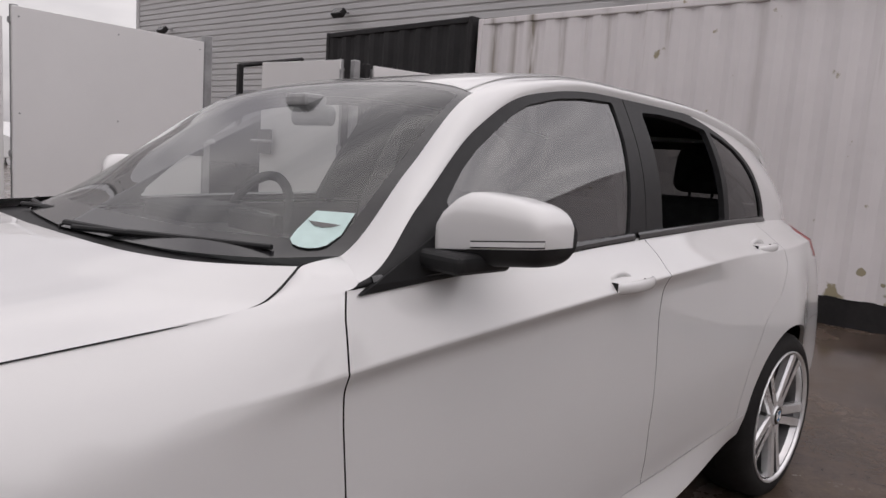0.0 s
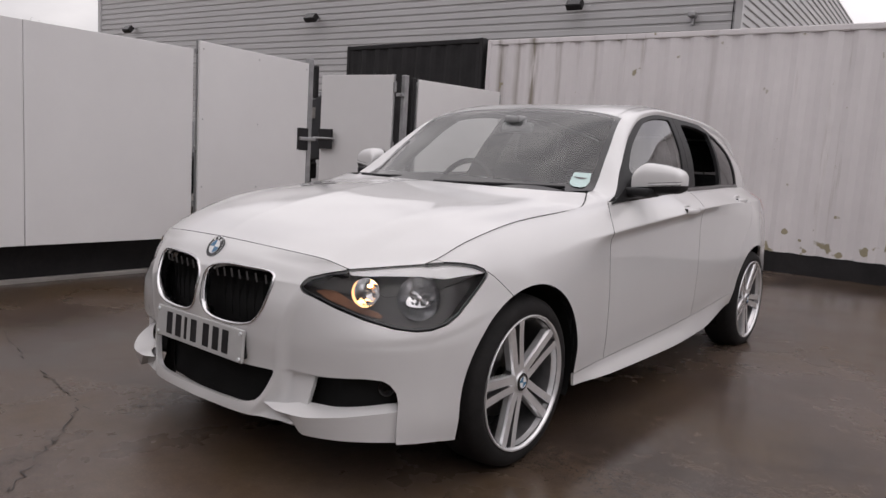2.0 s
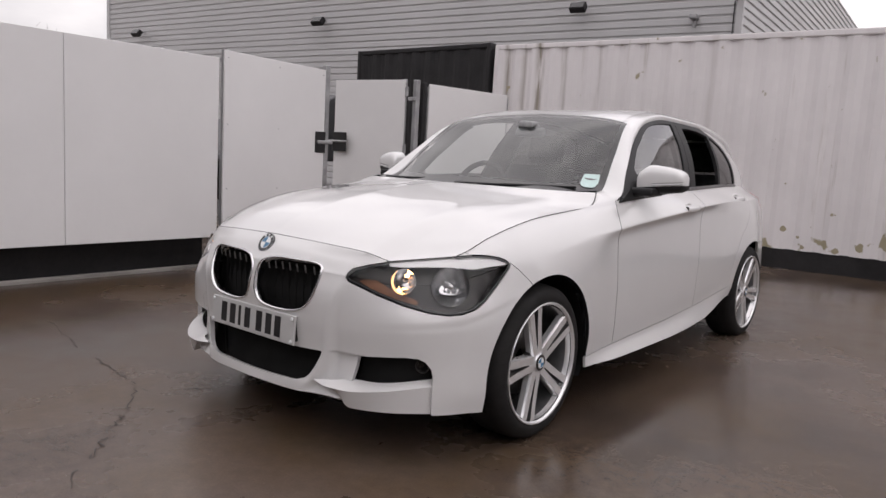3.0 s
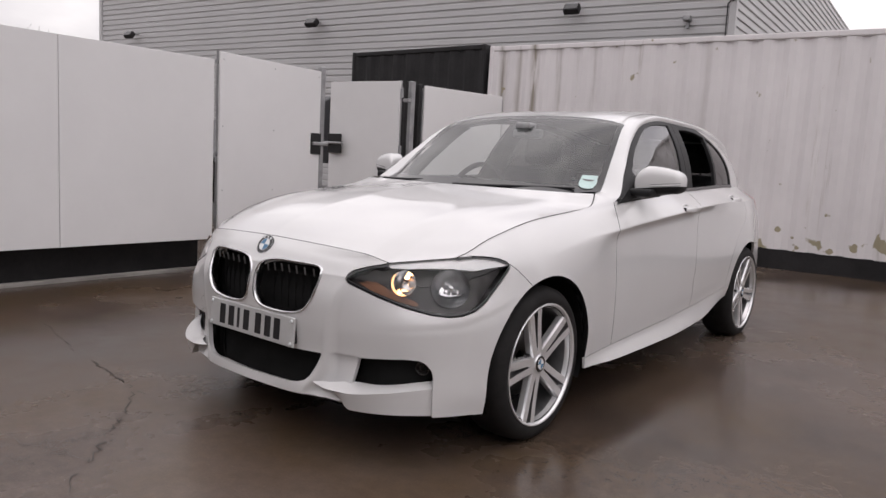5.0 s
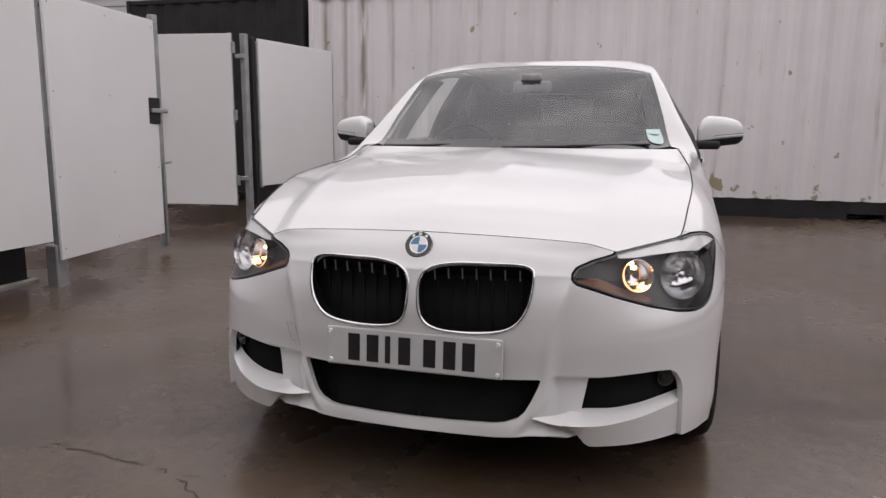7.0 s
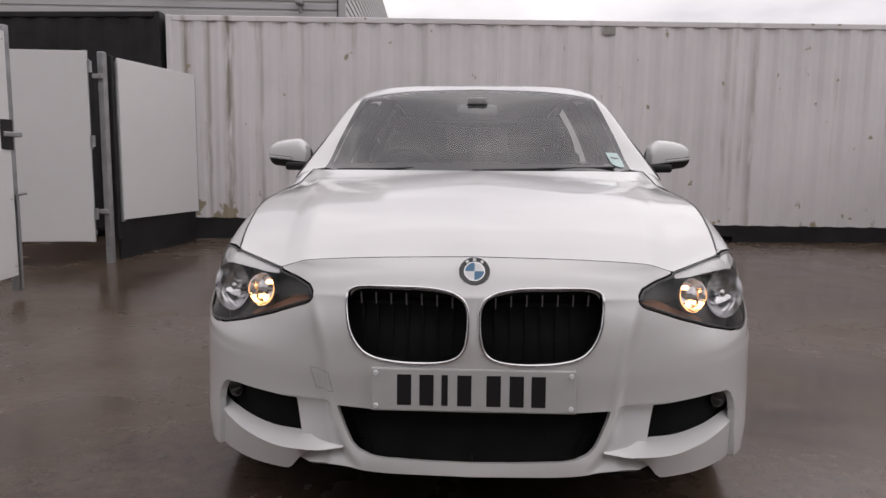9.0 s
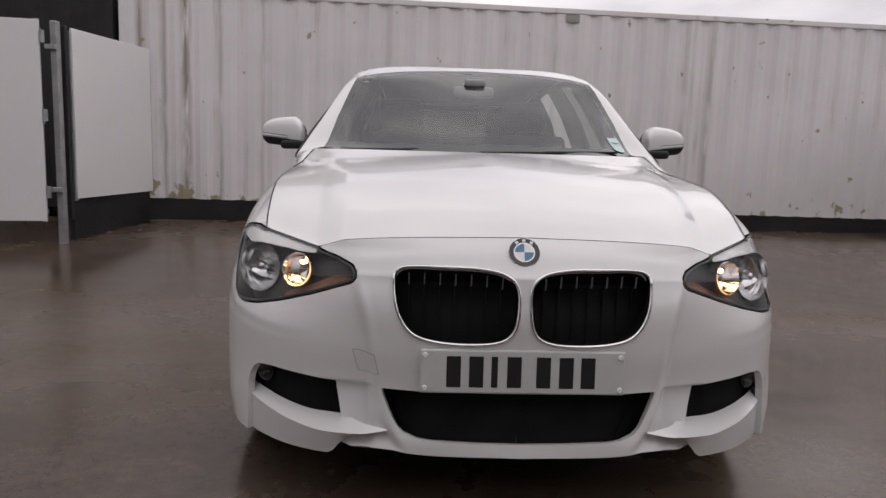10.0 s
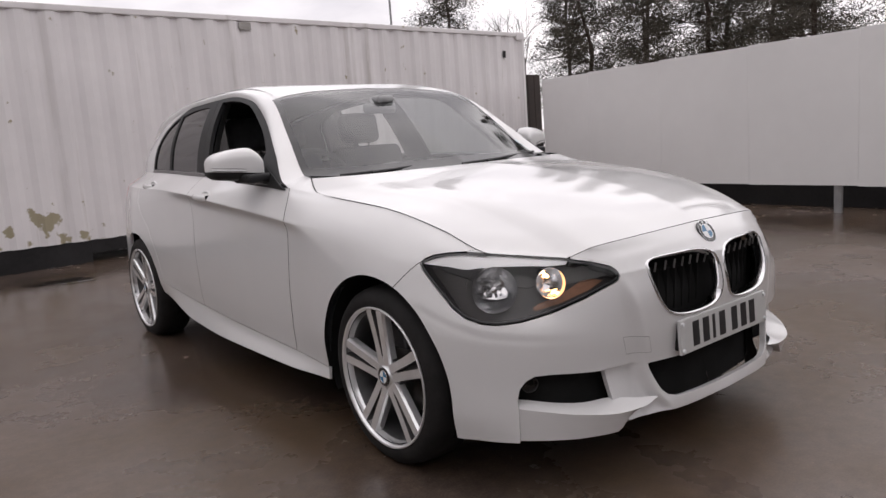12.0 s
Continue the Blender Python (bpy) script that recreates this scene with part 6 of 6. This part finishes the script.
for i in range(7):
    z = .283 + i * .0175
    part("slat", box_bm((-.285, -.692, z - .002), (.285, -.680, z + .002), .001, 1), DARK, low)
for side in (1, -1):
    fogl = new("fog_intake")
    fogl.parent = car
    fogl["label"] = "black fog lamp intake"
    back = fog_cut.offset(-0.05 * OUT)
    (back if side == 1 else back.mirrored()).panel("backing", DARK, fogl, edge=0)
    cx_, cy_, cz_ = .688, -.555, .376
    v, f = lathe([(-.03, .025), (.004, .027), (.007, .026), (.004, .022), (-.012, .016), (-.018, .0)], 28)
    rotm = Vector((.45, -.85, 0)).to_track_quat("X", "Z").to_matrix()
    vv2 = [Vector((cx_, cy_, cz_)) + rotm @ Vector(p) for p in v]
    put("fog_lamp", [(side * p.x, p.y, p.z) for p in vv2], f, GLOSS_BLACK, fogl, "small round fog lamp", smooth=True)
    lensv = [(0.005, .024 * math.cos(2 * math.pi * i / 24), .024 * math.sin(2 * math.pi * i / 24)) for i in range(24)]
    vv2 = [Vector((cx_, cy_, cz_)) + rotm @ Vector(p) for p in lensv]
    put("fog_lens", [(side * p.x, p.y, p.z) for p in vv2], [tuple(range(24))], LENS, fogl)

# ---- splitter fins under the fog intakes
for side in (1, -1):
    top = curve([(.340, -.757, .287), (.40, -.735, .294), (.463, -.668, .296), (.54, -.645, .298), (.62, -.605, .309), (.69, -.550, .324), (.742, -.488, .331)], 30)
    out_ = curve([(.340, -.760, .2855), (.41, -.766, .278), (.495, -.750, .278), (.60, -.690, .287), (.69, -.602, .301), (.752, -.520, .312)], 30)
    low_ = curve([(.340, -.758, .284), (.443, -.743, .262), (.466, -.737, .240), (.493, -.728, .212), (.60, -.674, .209), (.70, -.584, .208), (.754, -.512, .206)], 30)
    inn = curve([(.345, -.72, .282), (.44, -.70, .26), (.47, -.69, .238), (.493, -.67, .212), (.60, -.63, .208), (.70, -.54, .206), (.745, -.47, .204)], 30)
    v = [(side * p[0], p[1], p[2]) for c in (top, out_, low_, inn) for p in c]
    f = [(r_ * 30 + i, r_ * 30 + i + 1, r_ * 30 + 31 + i, r_ * 30 + 30 + i) for r_ in range(3) for i in range(29)]
    fin = put("splitter_fin", v, f, PAINT, car, "white splitter fin", smooth=True)
    for e in fin.data.edges:
        i, j = e.vertices
        e.use_edge_sharp = i // 30 == j // 30 and i // 30 in (1, 2)

# ---- badge
bd = new("badge")
bd.parent = car
bd["label"] = "round badge with blue and white quarters in a dark ring"
bd.matrix_local = pose(0, -.722, .748, -32, 0, 0)


def disc_y(r0, r1, y, seg=40):
    v = []
    for i in range(seg):
        a = 2 * math.pi * i / seg
        v += [(r0 * math.cos(a), y, r0 * math.sin(a)), (r1 * math.cos(a), y, r1 * math.sin(a))]
    return v, [(2 * i, 2 * i + 1, (2 * i + 3) % (2 * seg), (2 * i + 2) % (2 * seg)) for i in range(seg)]


v, f = lathe([(0.0, .041), (.006, .041), (.0085, .038), (.0075, .035), (.0075, 0)], 48)
put("badge_base", [(b, -a, c) for a, b, c in v], f, GLOSS_BLACK, bd, smooth=True)
v, f = disc_y(.0400, .041, -.0088)
put("outer_ring", v, f, CHROME, bd)
v, f = disc_y(.0245, .027, -.0085)
put("inner_ring", v, f, CHROME, bd)
for k in range(4):
    a0 = math.pi / 2 * k
    q = [(0, -.0087, 0)] + [(.0245 * math.cos(a0 + math.pi / 2 * j / 8), -.0087, .0245 * math.sin(a0 + math.pi / 2 * j / 8)) for j in range(9)]
    put("quarter", q, [tuple(range(10))], (BADGE_WHITE, BADGE_BLUE)[k % 2], bd)
for k, a0 in enumerate((125, 90, 55)):
    c = Vector((.0328 * math.cos(radians(a0)), -.0087, .0328 * math.sin(radians(a0))))
    bm = box_bm((-.004, -.0003, -.0035), (.004, .0003, .0035))
    bm.transform(Matrix.Translation(c) @ Matrix.Rotation(radians(90 - a0), 4, "Y"))
    part("mark", bm, BADGE_WHITE, bd)

# ---- number plate, its characters as plain bars
np_ = new("number_plate")
np_.parent = car
np_["label"] = "white number plate with dark bars and screw caps"
np_.matrix_local = pose(0, -.786, .455, -3, 0, 0)
part("plate", box_bm((-.26, -.006, -.0555), (.26, .006, .0555), .004, 2), PLATE, np_)
part("plinth", box_bm((-.25, .006, -.045), (.25, .05, .045), .004, 1), BLACK, np_)
for x in (-.175, -.118, -.072, -.022, .052, .110, .165):
    w = .008 if x == -.072 else .018
    part("bar", box_bm((x - w, -.0068, -.0395), (x + w, -.0061, .0395), 0), INK, np_)
for x in (-.247, .247):
    for z in (-.042, .042):
        part("screw_cap", tube_bm((x, -.012, z), (x, -.005, z), .0055, .007, 12), BADGE_WHITE, np_)

# towing-eye cover: a hairline outline
to = new("towing_eye_cover")
to.parent = car
outline = [(-.435, .487), (-.376, .486), (-.364, .434), (-.420, .430)]
v, f = [], []
ring = np.concatenate([np.linspace(outline[i], outline[(i + 1) % 4], 10, endpoint=False) for i in range(4)])
cm = ring.mean(axis=0)
for x, z in ring:
    yy = on_nose(x, z)
    sc = 0.965
    v += [(x, yy - .0015 - .016 * float(smooth_step(.43, .36, abs(x))), z), (cm[0] + (x - cm[0]) * sc, yy - .0015 - .016 * float(smooth_step(.43, .36, abs(x))), cm[1] + (z - cm[1]) * sc)]
k = len(ring)
f = [(2 * i, 2 * i + 1, (2 * i + 3) % (2 * k), (2 * i + 2) % (2 * k)) for i in range(k)]
put("outline", v, f, LAMP_GREY, to)

# panes let daylight through to what lies behind them
for o in car.children_recursive:
    if o.type == "MESH" and o.data.materials[0] in (LENS,):
        o.visible_shadow = False

# ---- door mirrors


def door_mirror(side):
    g = new("door_mirror")
    g.parent = car
    g["label"] = "white door mirror with black lower shell"
    # sections across x from the root (inner) to the tip (outer)
    rows = []
    for t in np.linspace(0, 1, 26):
        x = .806 + .196 * t
        zc = 1.060 + .010 * t
        up = (.079 - .004 * t) * float(np.interp(t, [0, .04, .10, .19, .30, .6, .8, .9, .96, 1], [.42, .66, .83, .98, .99, .89, .75, .62, .46, .22]))
        dn = (.068 - .012 * t) * (1 - max(0, t - .85) ** 2 * 14)
        depth = .118 * (1 - .16 * t**2) * (1 - max(0, t - .88) ** 2 * 14)
        yc = .918 + .052 * t
        ring = []
        for k in range(28):
            a = 2 * math.pi * k / 28
            ca, sa = math.cos(a), math.sin(a)
            r = (abs(ca) ** 3.6 + abs(sa) ** 3.6) ** (-1 / 3.6)
            yy = yc + ca * r * depth * .62
            zz = zc + (sa * r * up if sa > 0 else sa * r * dn)
            ring.append((side * x, yy, zz))
        rows.append(ring)
    v = [p for r in rows for p in r]
    f = [(i * 28 + k, i * 28 + (k + 1) % 28, (i + 1) * 28 + (k + 1) % 28, (i + 1) * 28 + k) for i in range(25) for k in range(28)]
    f += [tuple(range(27, -1, -1)), tuple(25 * 28 + k for k in range(28))]
    sh = Shell(np.array(v), f)
    out = lambda q: (np.abs(q[:, 0]) - .806) / .196
    base = sh.keep(1.0285 + .020 * out(sh.v) - sh.v[:, 2])
    cap = sh.keep(sh.v[:, 2] - 1.028 - .020 * out(sh.v))
    bezel = cap.keep(cap.v[:, 1] - .9545 - .052 * out(cap.v))
    cap = cap.keep(.955 + .052 * out(cap.v) - cap.v[:, 1])
    cap.panel("cap", PAINT, g, "white mirror cap", edge=0)
    base.panel("lower_shell", BLACK, g, "black lower shell", edge=0)
    bezel.panel("bezel", BLACK, g, "black rear bezel", edge=0)
    bm = box_bm((min(side * .832, side * .965), .982, 1.030), (max(side * .832, side * .965), .996, 1.105), .004, 2)
    for q in bm.verts:
        q.co.y += .052 * (abs(q.co.x) - .815) / .196
    part("glass", bm, CHROME, g, "mirror glass")
    # indicator strip round the outer front, white put in for its sheen, in a dark surround
    for name, mat, first, lo, hi, proud, says in (("strip_surround", BLACK, 9, 1.0305, 1.0442, .0012, "black surround"), ("indicator_strip", LAMP_WHITE, 9, 1.0330, 1.0420, .0030, "clear indicator strip whitened for its bright sheen")):
        sv = []
        for row in rows[first:]:
            for level in (lo, hi):
                dz = level + .020 * (abs(row[0][0]) - .806) / .196
                cross = []
                for p, q in zip(row, row[1:] + row[:1]):
                    if (p[2] - dz) * (q[2] - dz) < 0:
                        t = (dz - p[2]) / (q[2] - p[2])
                        cross.append((p[0], p[1] + t * (q[1] - p[1])))
                c = min(cross, key=lambda e: e[1])
                sv.append((c[0] + side * proud * .6, c[1] - proud, dz))
        sf = [(2 * i, 2 * i + 1, 2 * i + 3, 2 * i + 2) for i in range(len(sv) // 2 - 1)]
        put(name, sv, sf, mat, g, says, smooth=True)
    # foot that carries it
    bm = box_bm((min(side * .772, side * .90), .815, .990), (max(side * .772, side * .90), .965, 1.028), .014, 3)
    part("mirror_foot", bm, BLACK, g, "black mirror foot")
    # black corner plate at the root of the window
    q = [(.806, .668, .955), (.806, .70, .972), (.782, .86, 1.05), (.762, .935, 1.09), (.798, .96, .975)]
    vv = [(side * (x + .006), yy, z) for x, yy, z in q] + [(side * (x - .02), yy, z) for x, yy, z in q]
    put("corner_plate", vv, [(0, 1, 2, 3, 4), (9, 8, 7, 6, 5), (0, 1, 6, 5), (1, 2, 7, 6), (2, 3, 8, 7), (3, 4, 9, 8), (4, 0, 5, 9)], BLACK, g, "black sail plate")


door_mirror(1)
door_mirror(-1)

# ---- door handles


def door_handle(side, key, y, z, x):
    d = doors[(key, side)]
    rows = []
    for t in np.linspace(0, 1, 14):
        yy = y - .10 + .20 * t
        bow = math.sin(math.pi * t) ** .5
        h = .012 + .004 * bow
        for a in range(12):
            an = 2 * math.pi * a / 12
            rows.append((side * (x + .006 + .026 * bow + .009 * math.cos(an)), yy, z + .006 * (t - .5) + h * math.sin(an)))
    f = [(i * 12 + a, i * 12 + (a + 1) % 12, (i + 1) * 12 + (a + 1) % 12, (i + 1) * 12 + a) for i in range(13) for a in range(12)]
    put("door_handle", rows, f, PAINT, d, "white bow door handle", smooth=True)
    v = [(side * (x + .0015), y - .045, z + .002)]
    for r_, o in ((.55, .0005), (1.0, .0035), (1.08, -.004)):
        v += [(side * (x + o), y - .045 + .056 * r_ * math.cos(2 * math.pi * i / 24), z + .004 + .029 * r_ * math.sin(2 * math.pi * i / 24)) for i in range(24)]
    f = [(0, 1 + i, 1 + (i + 1) % 24) for i in range(24)]
    f += [(1 + 24 * k + i, 1 + 24 * k + (i + 1) % 24, 25 + 24 * k + (i + 1) % 24, 25 + 24 * k + i) for k in range(2) for i in range(24)]
    put("handle_recess", v, f, PAINT, d, "hollow behind the handle", smooth=True)
    for yy in (y - .097, y + .050):
        bm = box_bm((min(side * (x + .006), side * (x + .026)), yy - .0009, z - .011), (max(side * (x + .006), side * (x + .026)), yy + .0009, z + .013), .0004, 1)
        part("handle_gap", bm, BLACK, d, "dark gap at the handle's end")


for s in (1, -1):
    door_handle(s, "f", 1.515, .913, .836)
    door_handle(s, "r", 2.53, .953, .768)
    # belt seal strip along the windows
    for key, y0, y1 in (("f", .70, 1.69), ("r", 1.715, 2.815)):
        v, f = [], []
        ys = np.linspace(y0, y1, 30)
        xs = np.interp(ys, [p[1] for p in FOOT], [p[0] for p in FOOT])
        zs = np.interp(ys, [p[1] for p in FOOT], [p[2] for p in FOOT])
        for x, yy, z in zip(xs, ys, zs):
            v += [(s * (x + .006), yy, z - .008), (s * (x + .010), yy, z + .004), (s * (x + .002), yy, z + .018), (s * (x - .012), yy, z + .012)]
        f = [(4 * i + k, 4 * i + k + 1, 4 * i + k + 5, 4 * i + k + 4) for i in range(29) for k in range(3)]
        put("belt_seal", v, f, GLOSS_BLACK, doors[(key, s)], "black belt seal", smooth=True)

# ---- wipers


def wiper(name, pivot, tip, elbow):
    w = new(name)
    w.parent = car
    part("wiper_arm", tube_bm(pivot, elbow, .009, .006, 8), BLACK, w)
    part("wiper_blade", tube_bm(elbow, tip, .008, .005, 8), BLACK, w)
    a, b = Vector(elbow), Vector(tip)
    part("wiper_blade", tube_bm(a.lerp(b, -.45), b, .007, .004, 8), BLACK, w)
    part("pivot_cap", tube_bm(Vector(pivot) + Vector((0, 0, -.035)), Vector(pivot) + Vector((0, 0, -.002)), .018, .013, 12), BLACK, w)


wiper("wiper", (-.02, .47, .994), (.60, .625, 1.013), (.26, .50, 1.003))
wiper("wiper", (-.60, .57, .994), (-.02, .545, 1.010), (-.34, .52, 1.001))
sc_v, sc_f = [], []
for i, x in enumerate(np.linspace(-.70, .70, 50)):
    a = np.interp(abs(x), rear_curve[:, 0], rear_curve[:, 1])
    b = np.interp(abs(x), ws_base[:, 0], ws_base[:, 1]) if abs(x) < .69 else a + .1
    sc_v += [(x, a - .03, .970), (x, (a + b) / 2, .968), (x, b + .01, .984)]
sc_f = [(3 * i + k, 3 * i + k + 1, 3 * i + k + 4, 3 * i + k + 3) for i in range(49) for k in range(2)]
put("scuttle_panel", sc_v, sc_f, BLACK, car, "black plastic scuttle panel", smooth=True)

# ---- paper disc on the passenger side of the windscreen
disc = new("paper_disc_holder")
disc.parent = car
disc["label"] = "pale teal paper disc stuck inside the windscreen"


def on_screen(x, y):
    d = (screen_shell.v[:, 0] - x) ** 2 + (screen_shell.v[:, 1] - y) ** 2
    i = np.argsort(d)[:30]
    a = np.column_stack([screen_shell.v[i, :2], np.ones(30)])
    return float(np.dot(np.linalg.lstsq(a, screen_shell.v[i, 2], rcond=None)[0], (x, y, 1.0)))


out = [(.578, .738), (.583, .706), (.590, .680), (.599, .665), (.613, .661), (.628, .666), (.641, .677), (.651, .692), (.656, .708), (.654, .743), (.637, .788)]
dv = [(x, y, on_screen(x, y) + .004) for x, y in out]
dv.append((.618, .715, on_screen(.618, .715) + .004))
put("paper", dv, [(i, (i + 1) % 11, 11) for i in range(11)], PAPER_TEAL, disc)
bar = [(.588, .713), (.639, .753), (.630, .735), (.619, .722), (.605, .714)]
put("dark_bar", [(x, y, on_screen(x, y) + .0058) for x, y in bar], [(0, 1, 2, 3, 4)], LAMP_GREY, disc)

# ---- cabin
dash = part("dashboard", box_bm((-.70, .70, .70), (.70, 1.05, .965), .05, 3), CABIN, car, "charcoal dashboard")
part("instrument_hood", box_bm((-.54, .86, .93), (-.22, 1.08, 1.015), .03, 3), CABIN, dash)
part("centre_screen", box_bm((-.12, .93, .955), (.12, .965, 1.02), .008, 2), GLOSS_BLACK, dash)
st = new("steering_wheel")
st.parent = car
st.matrix_local = pose(-.37, 1.16, .93, 68, 0, 0)
v, f = [], []
for i in range(48):
    a = 2 * math.pi * i / 48
    for k in range(10):
        b = 2 * math.pi * k / 10
        r = .185 + .016 * math.cos(b)
        v.append((r * math.cos(a), r * math.sin(a), .016 * math.sin(b)))
f = [(i * 10 + k, i * 10 + (k + 1) % 10, ((i + 1) % 48) * 10 + (k + 1) % 10, ((i + 1) % 48) * 10 + k) for i in range(48) for k in range(10)]
put("rim", v, f, CABIN, st, smooth=True)
part("boss", box_bm((-.08, -.07, -.03), (.08, .07, .015), .025, 3), CABIN, st)
part("spoke", box_bm((-.18, -.02, -.012), (.18, .02, .004), .006, 1), CABIN, st)
part("spoke", box_bm((-.02, -.18, -.012), (.02, 0, .004), .006, 1), CABIN, st)


def seat(x, y, bench=False):
    s = new("rear_bench" if bench else "front_seat")
    s.parent = car
    s.matrix_local = pose(x, y, 0)
    w = .58 if bench else .25
    part("cushion", box_bm((-w, -.25, .38), (w, .28, .55), .05, 3), CLOTH, s)
    bm = box_bm((-w, -.07, 0), (w, .07, .60), .05, 3)
    bm.transform(pose(0, .27, .52, -16, 0, 0))
    part("backrest", bm, CLOTH, s)
    for hx_ in ((-.36, .36) if bench else (0,)):
        bm = box_bm((-.13, -.05, .0), (.13, .05, .19), .04, 3)
        bm.transform(pose(hx_, .46, 1.12, -10, 0, 0))
        part("headrest", bm, CLOTH, s)
        for o in (-.05, .05):
            part("headrest_stem", tube_bm((hx_ + o, .44, 1.05), (hx_ + o, .46, 1.15), .007, seg=8), CABIN, s)
    return s


seat(-.37, 1.45)
seat(.37, 1.45)
seat(0, 2.42, True)
part("parcel_shelf", box_bm((-.56, 2.86, .96), (.56, 3.2, .985), .01, 1), CABIN, car)
part("cabin_floor", box_bm((-.72, .6, .26), (.72, 3.2, .30), .01, 1), CABIN, car)
for s in (1, -1):
    part("door_lining", box_bm((min(s * .70, s * .745), .95, .35), (max(s * .70, s * .745), 2.75, .985), .02, 2), CABIN, car)
for s in (1, -1):
    v = []
    for k_ in range(9):
        t = k_ / 8
        for yy, dx in ((1.67 + .12 * t, .012), (1.70 + .11 * t, .050), (1.84 + .10 * t, .050), (1.885 + .085 * t, .012)):
            x_ = np.interp(yy, [p[1] for p in FOOT], [p[0] for p in FOOT]) * (1 - t) + np.interp(yy, [p[1] for p in DOOR_TOP], [p[0] for p in DOOR_TOP]) * t
            v.append((s * (x_ + .018 * math.sin(math.pi * t) - dx), yy, 1.0 + .40 * t))
    f = [(4 * i + k, 4 * i + k + 1, 4 * i + k + 5, 4 * i + k + 4) for i in range(8) for k in range(3)]
    put("pillar_trim", v, f, CABIN, car, "charcoal door pillar trim", smooth=True)
rv = new("rear_view_mirror")
rv.parent = car
part("mirror_head", box_bm((-.10, 1.11, 1.265), (.10, 1.14, 1.32), .018, 3), MIRROR_GREY, rv)
part("stalk", tube_bm((0, 1.11, 1.31), (0, 1.08, 1.335), .018), MIRROR_GREY, rv)
part("sensor_cover", box_bm((-.05, 1.06, 1.315), (.05, 1.14, 1.352), .012, 2), MIRROR_GREY, rv)
for s in (1, -1):
    v = []
    for x, yy, z in a_line:
        v += [(s * (x - .012), yy + .012, z - .022), (s * (x - .062), yy + .050, z - .020), (s * (x - .070), yy + .090, z - .030), (s * (x + .012), yy + .085, z - .045)]
    f = [(4 * i + k, 4 * i + k + 1, 4 * i + k + 5, 4 * i + k + 4) for i in range(len(a_line) - 1) for k in range(3)]
    put("pillar_trim", v, f, CABIN, car, "charcoal windscreen pillar trim", smooth=True)
for s in (1, -1):
    for skin in (pillar, frame_white.keep(frame_white.v[:, 1] - 2.0)):
        inside = skin.offset(-0.014 * FL)
        (inside if s == 1 else inside.mirrored()).panel("pillar_trim", CABIN, car, "charcoal pillar trim", edge=0)
    inside = rear_door.offset(-0.02 * OUT)
    (inside if s == 1 else inside.mirrored()).panel("door_inner", CABIN, doors[("r", s)], edge=0)
GT = 1.0 if np.mean(gate.normals()[:, 1]) > 0 else -1.0
gate.offset(-0.018 * GT).whole().panel("tailgate_trim", CABIN, car, "charcoal tailgate trim", edge=0)
lining = Shell.grid(roof_grid - np.array([0, 0, .03]))
lining.split(lambda v: v[:, 1] - 1.27)[0].whole().panel("roof_lining", CLOTH, car, edge=0)
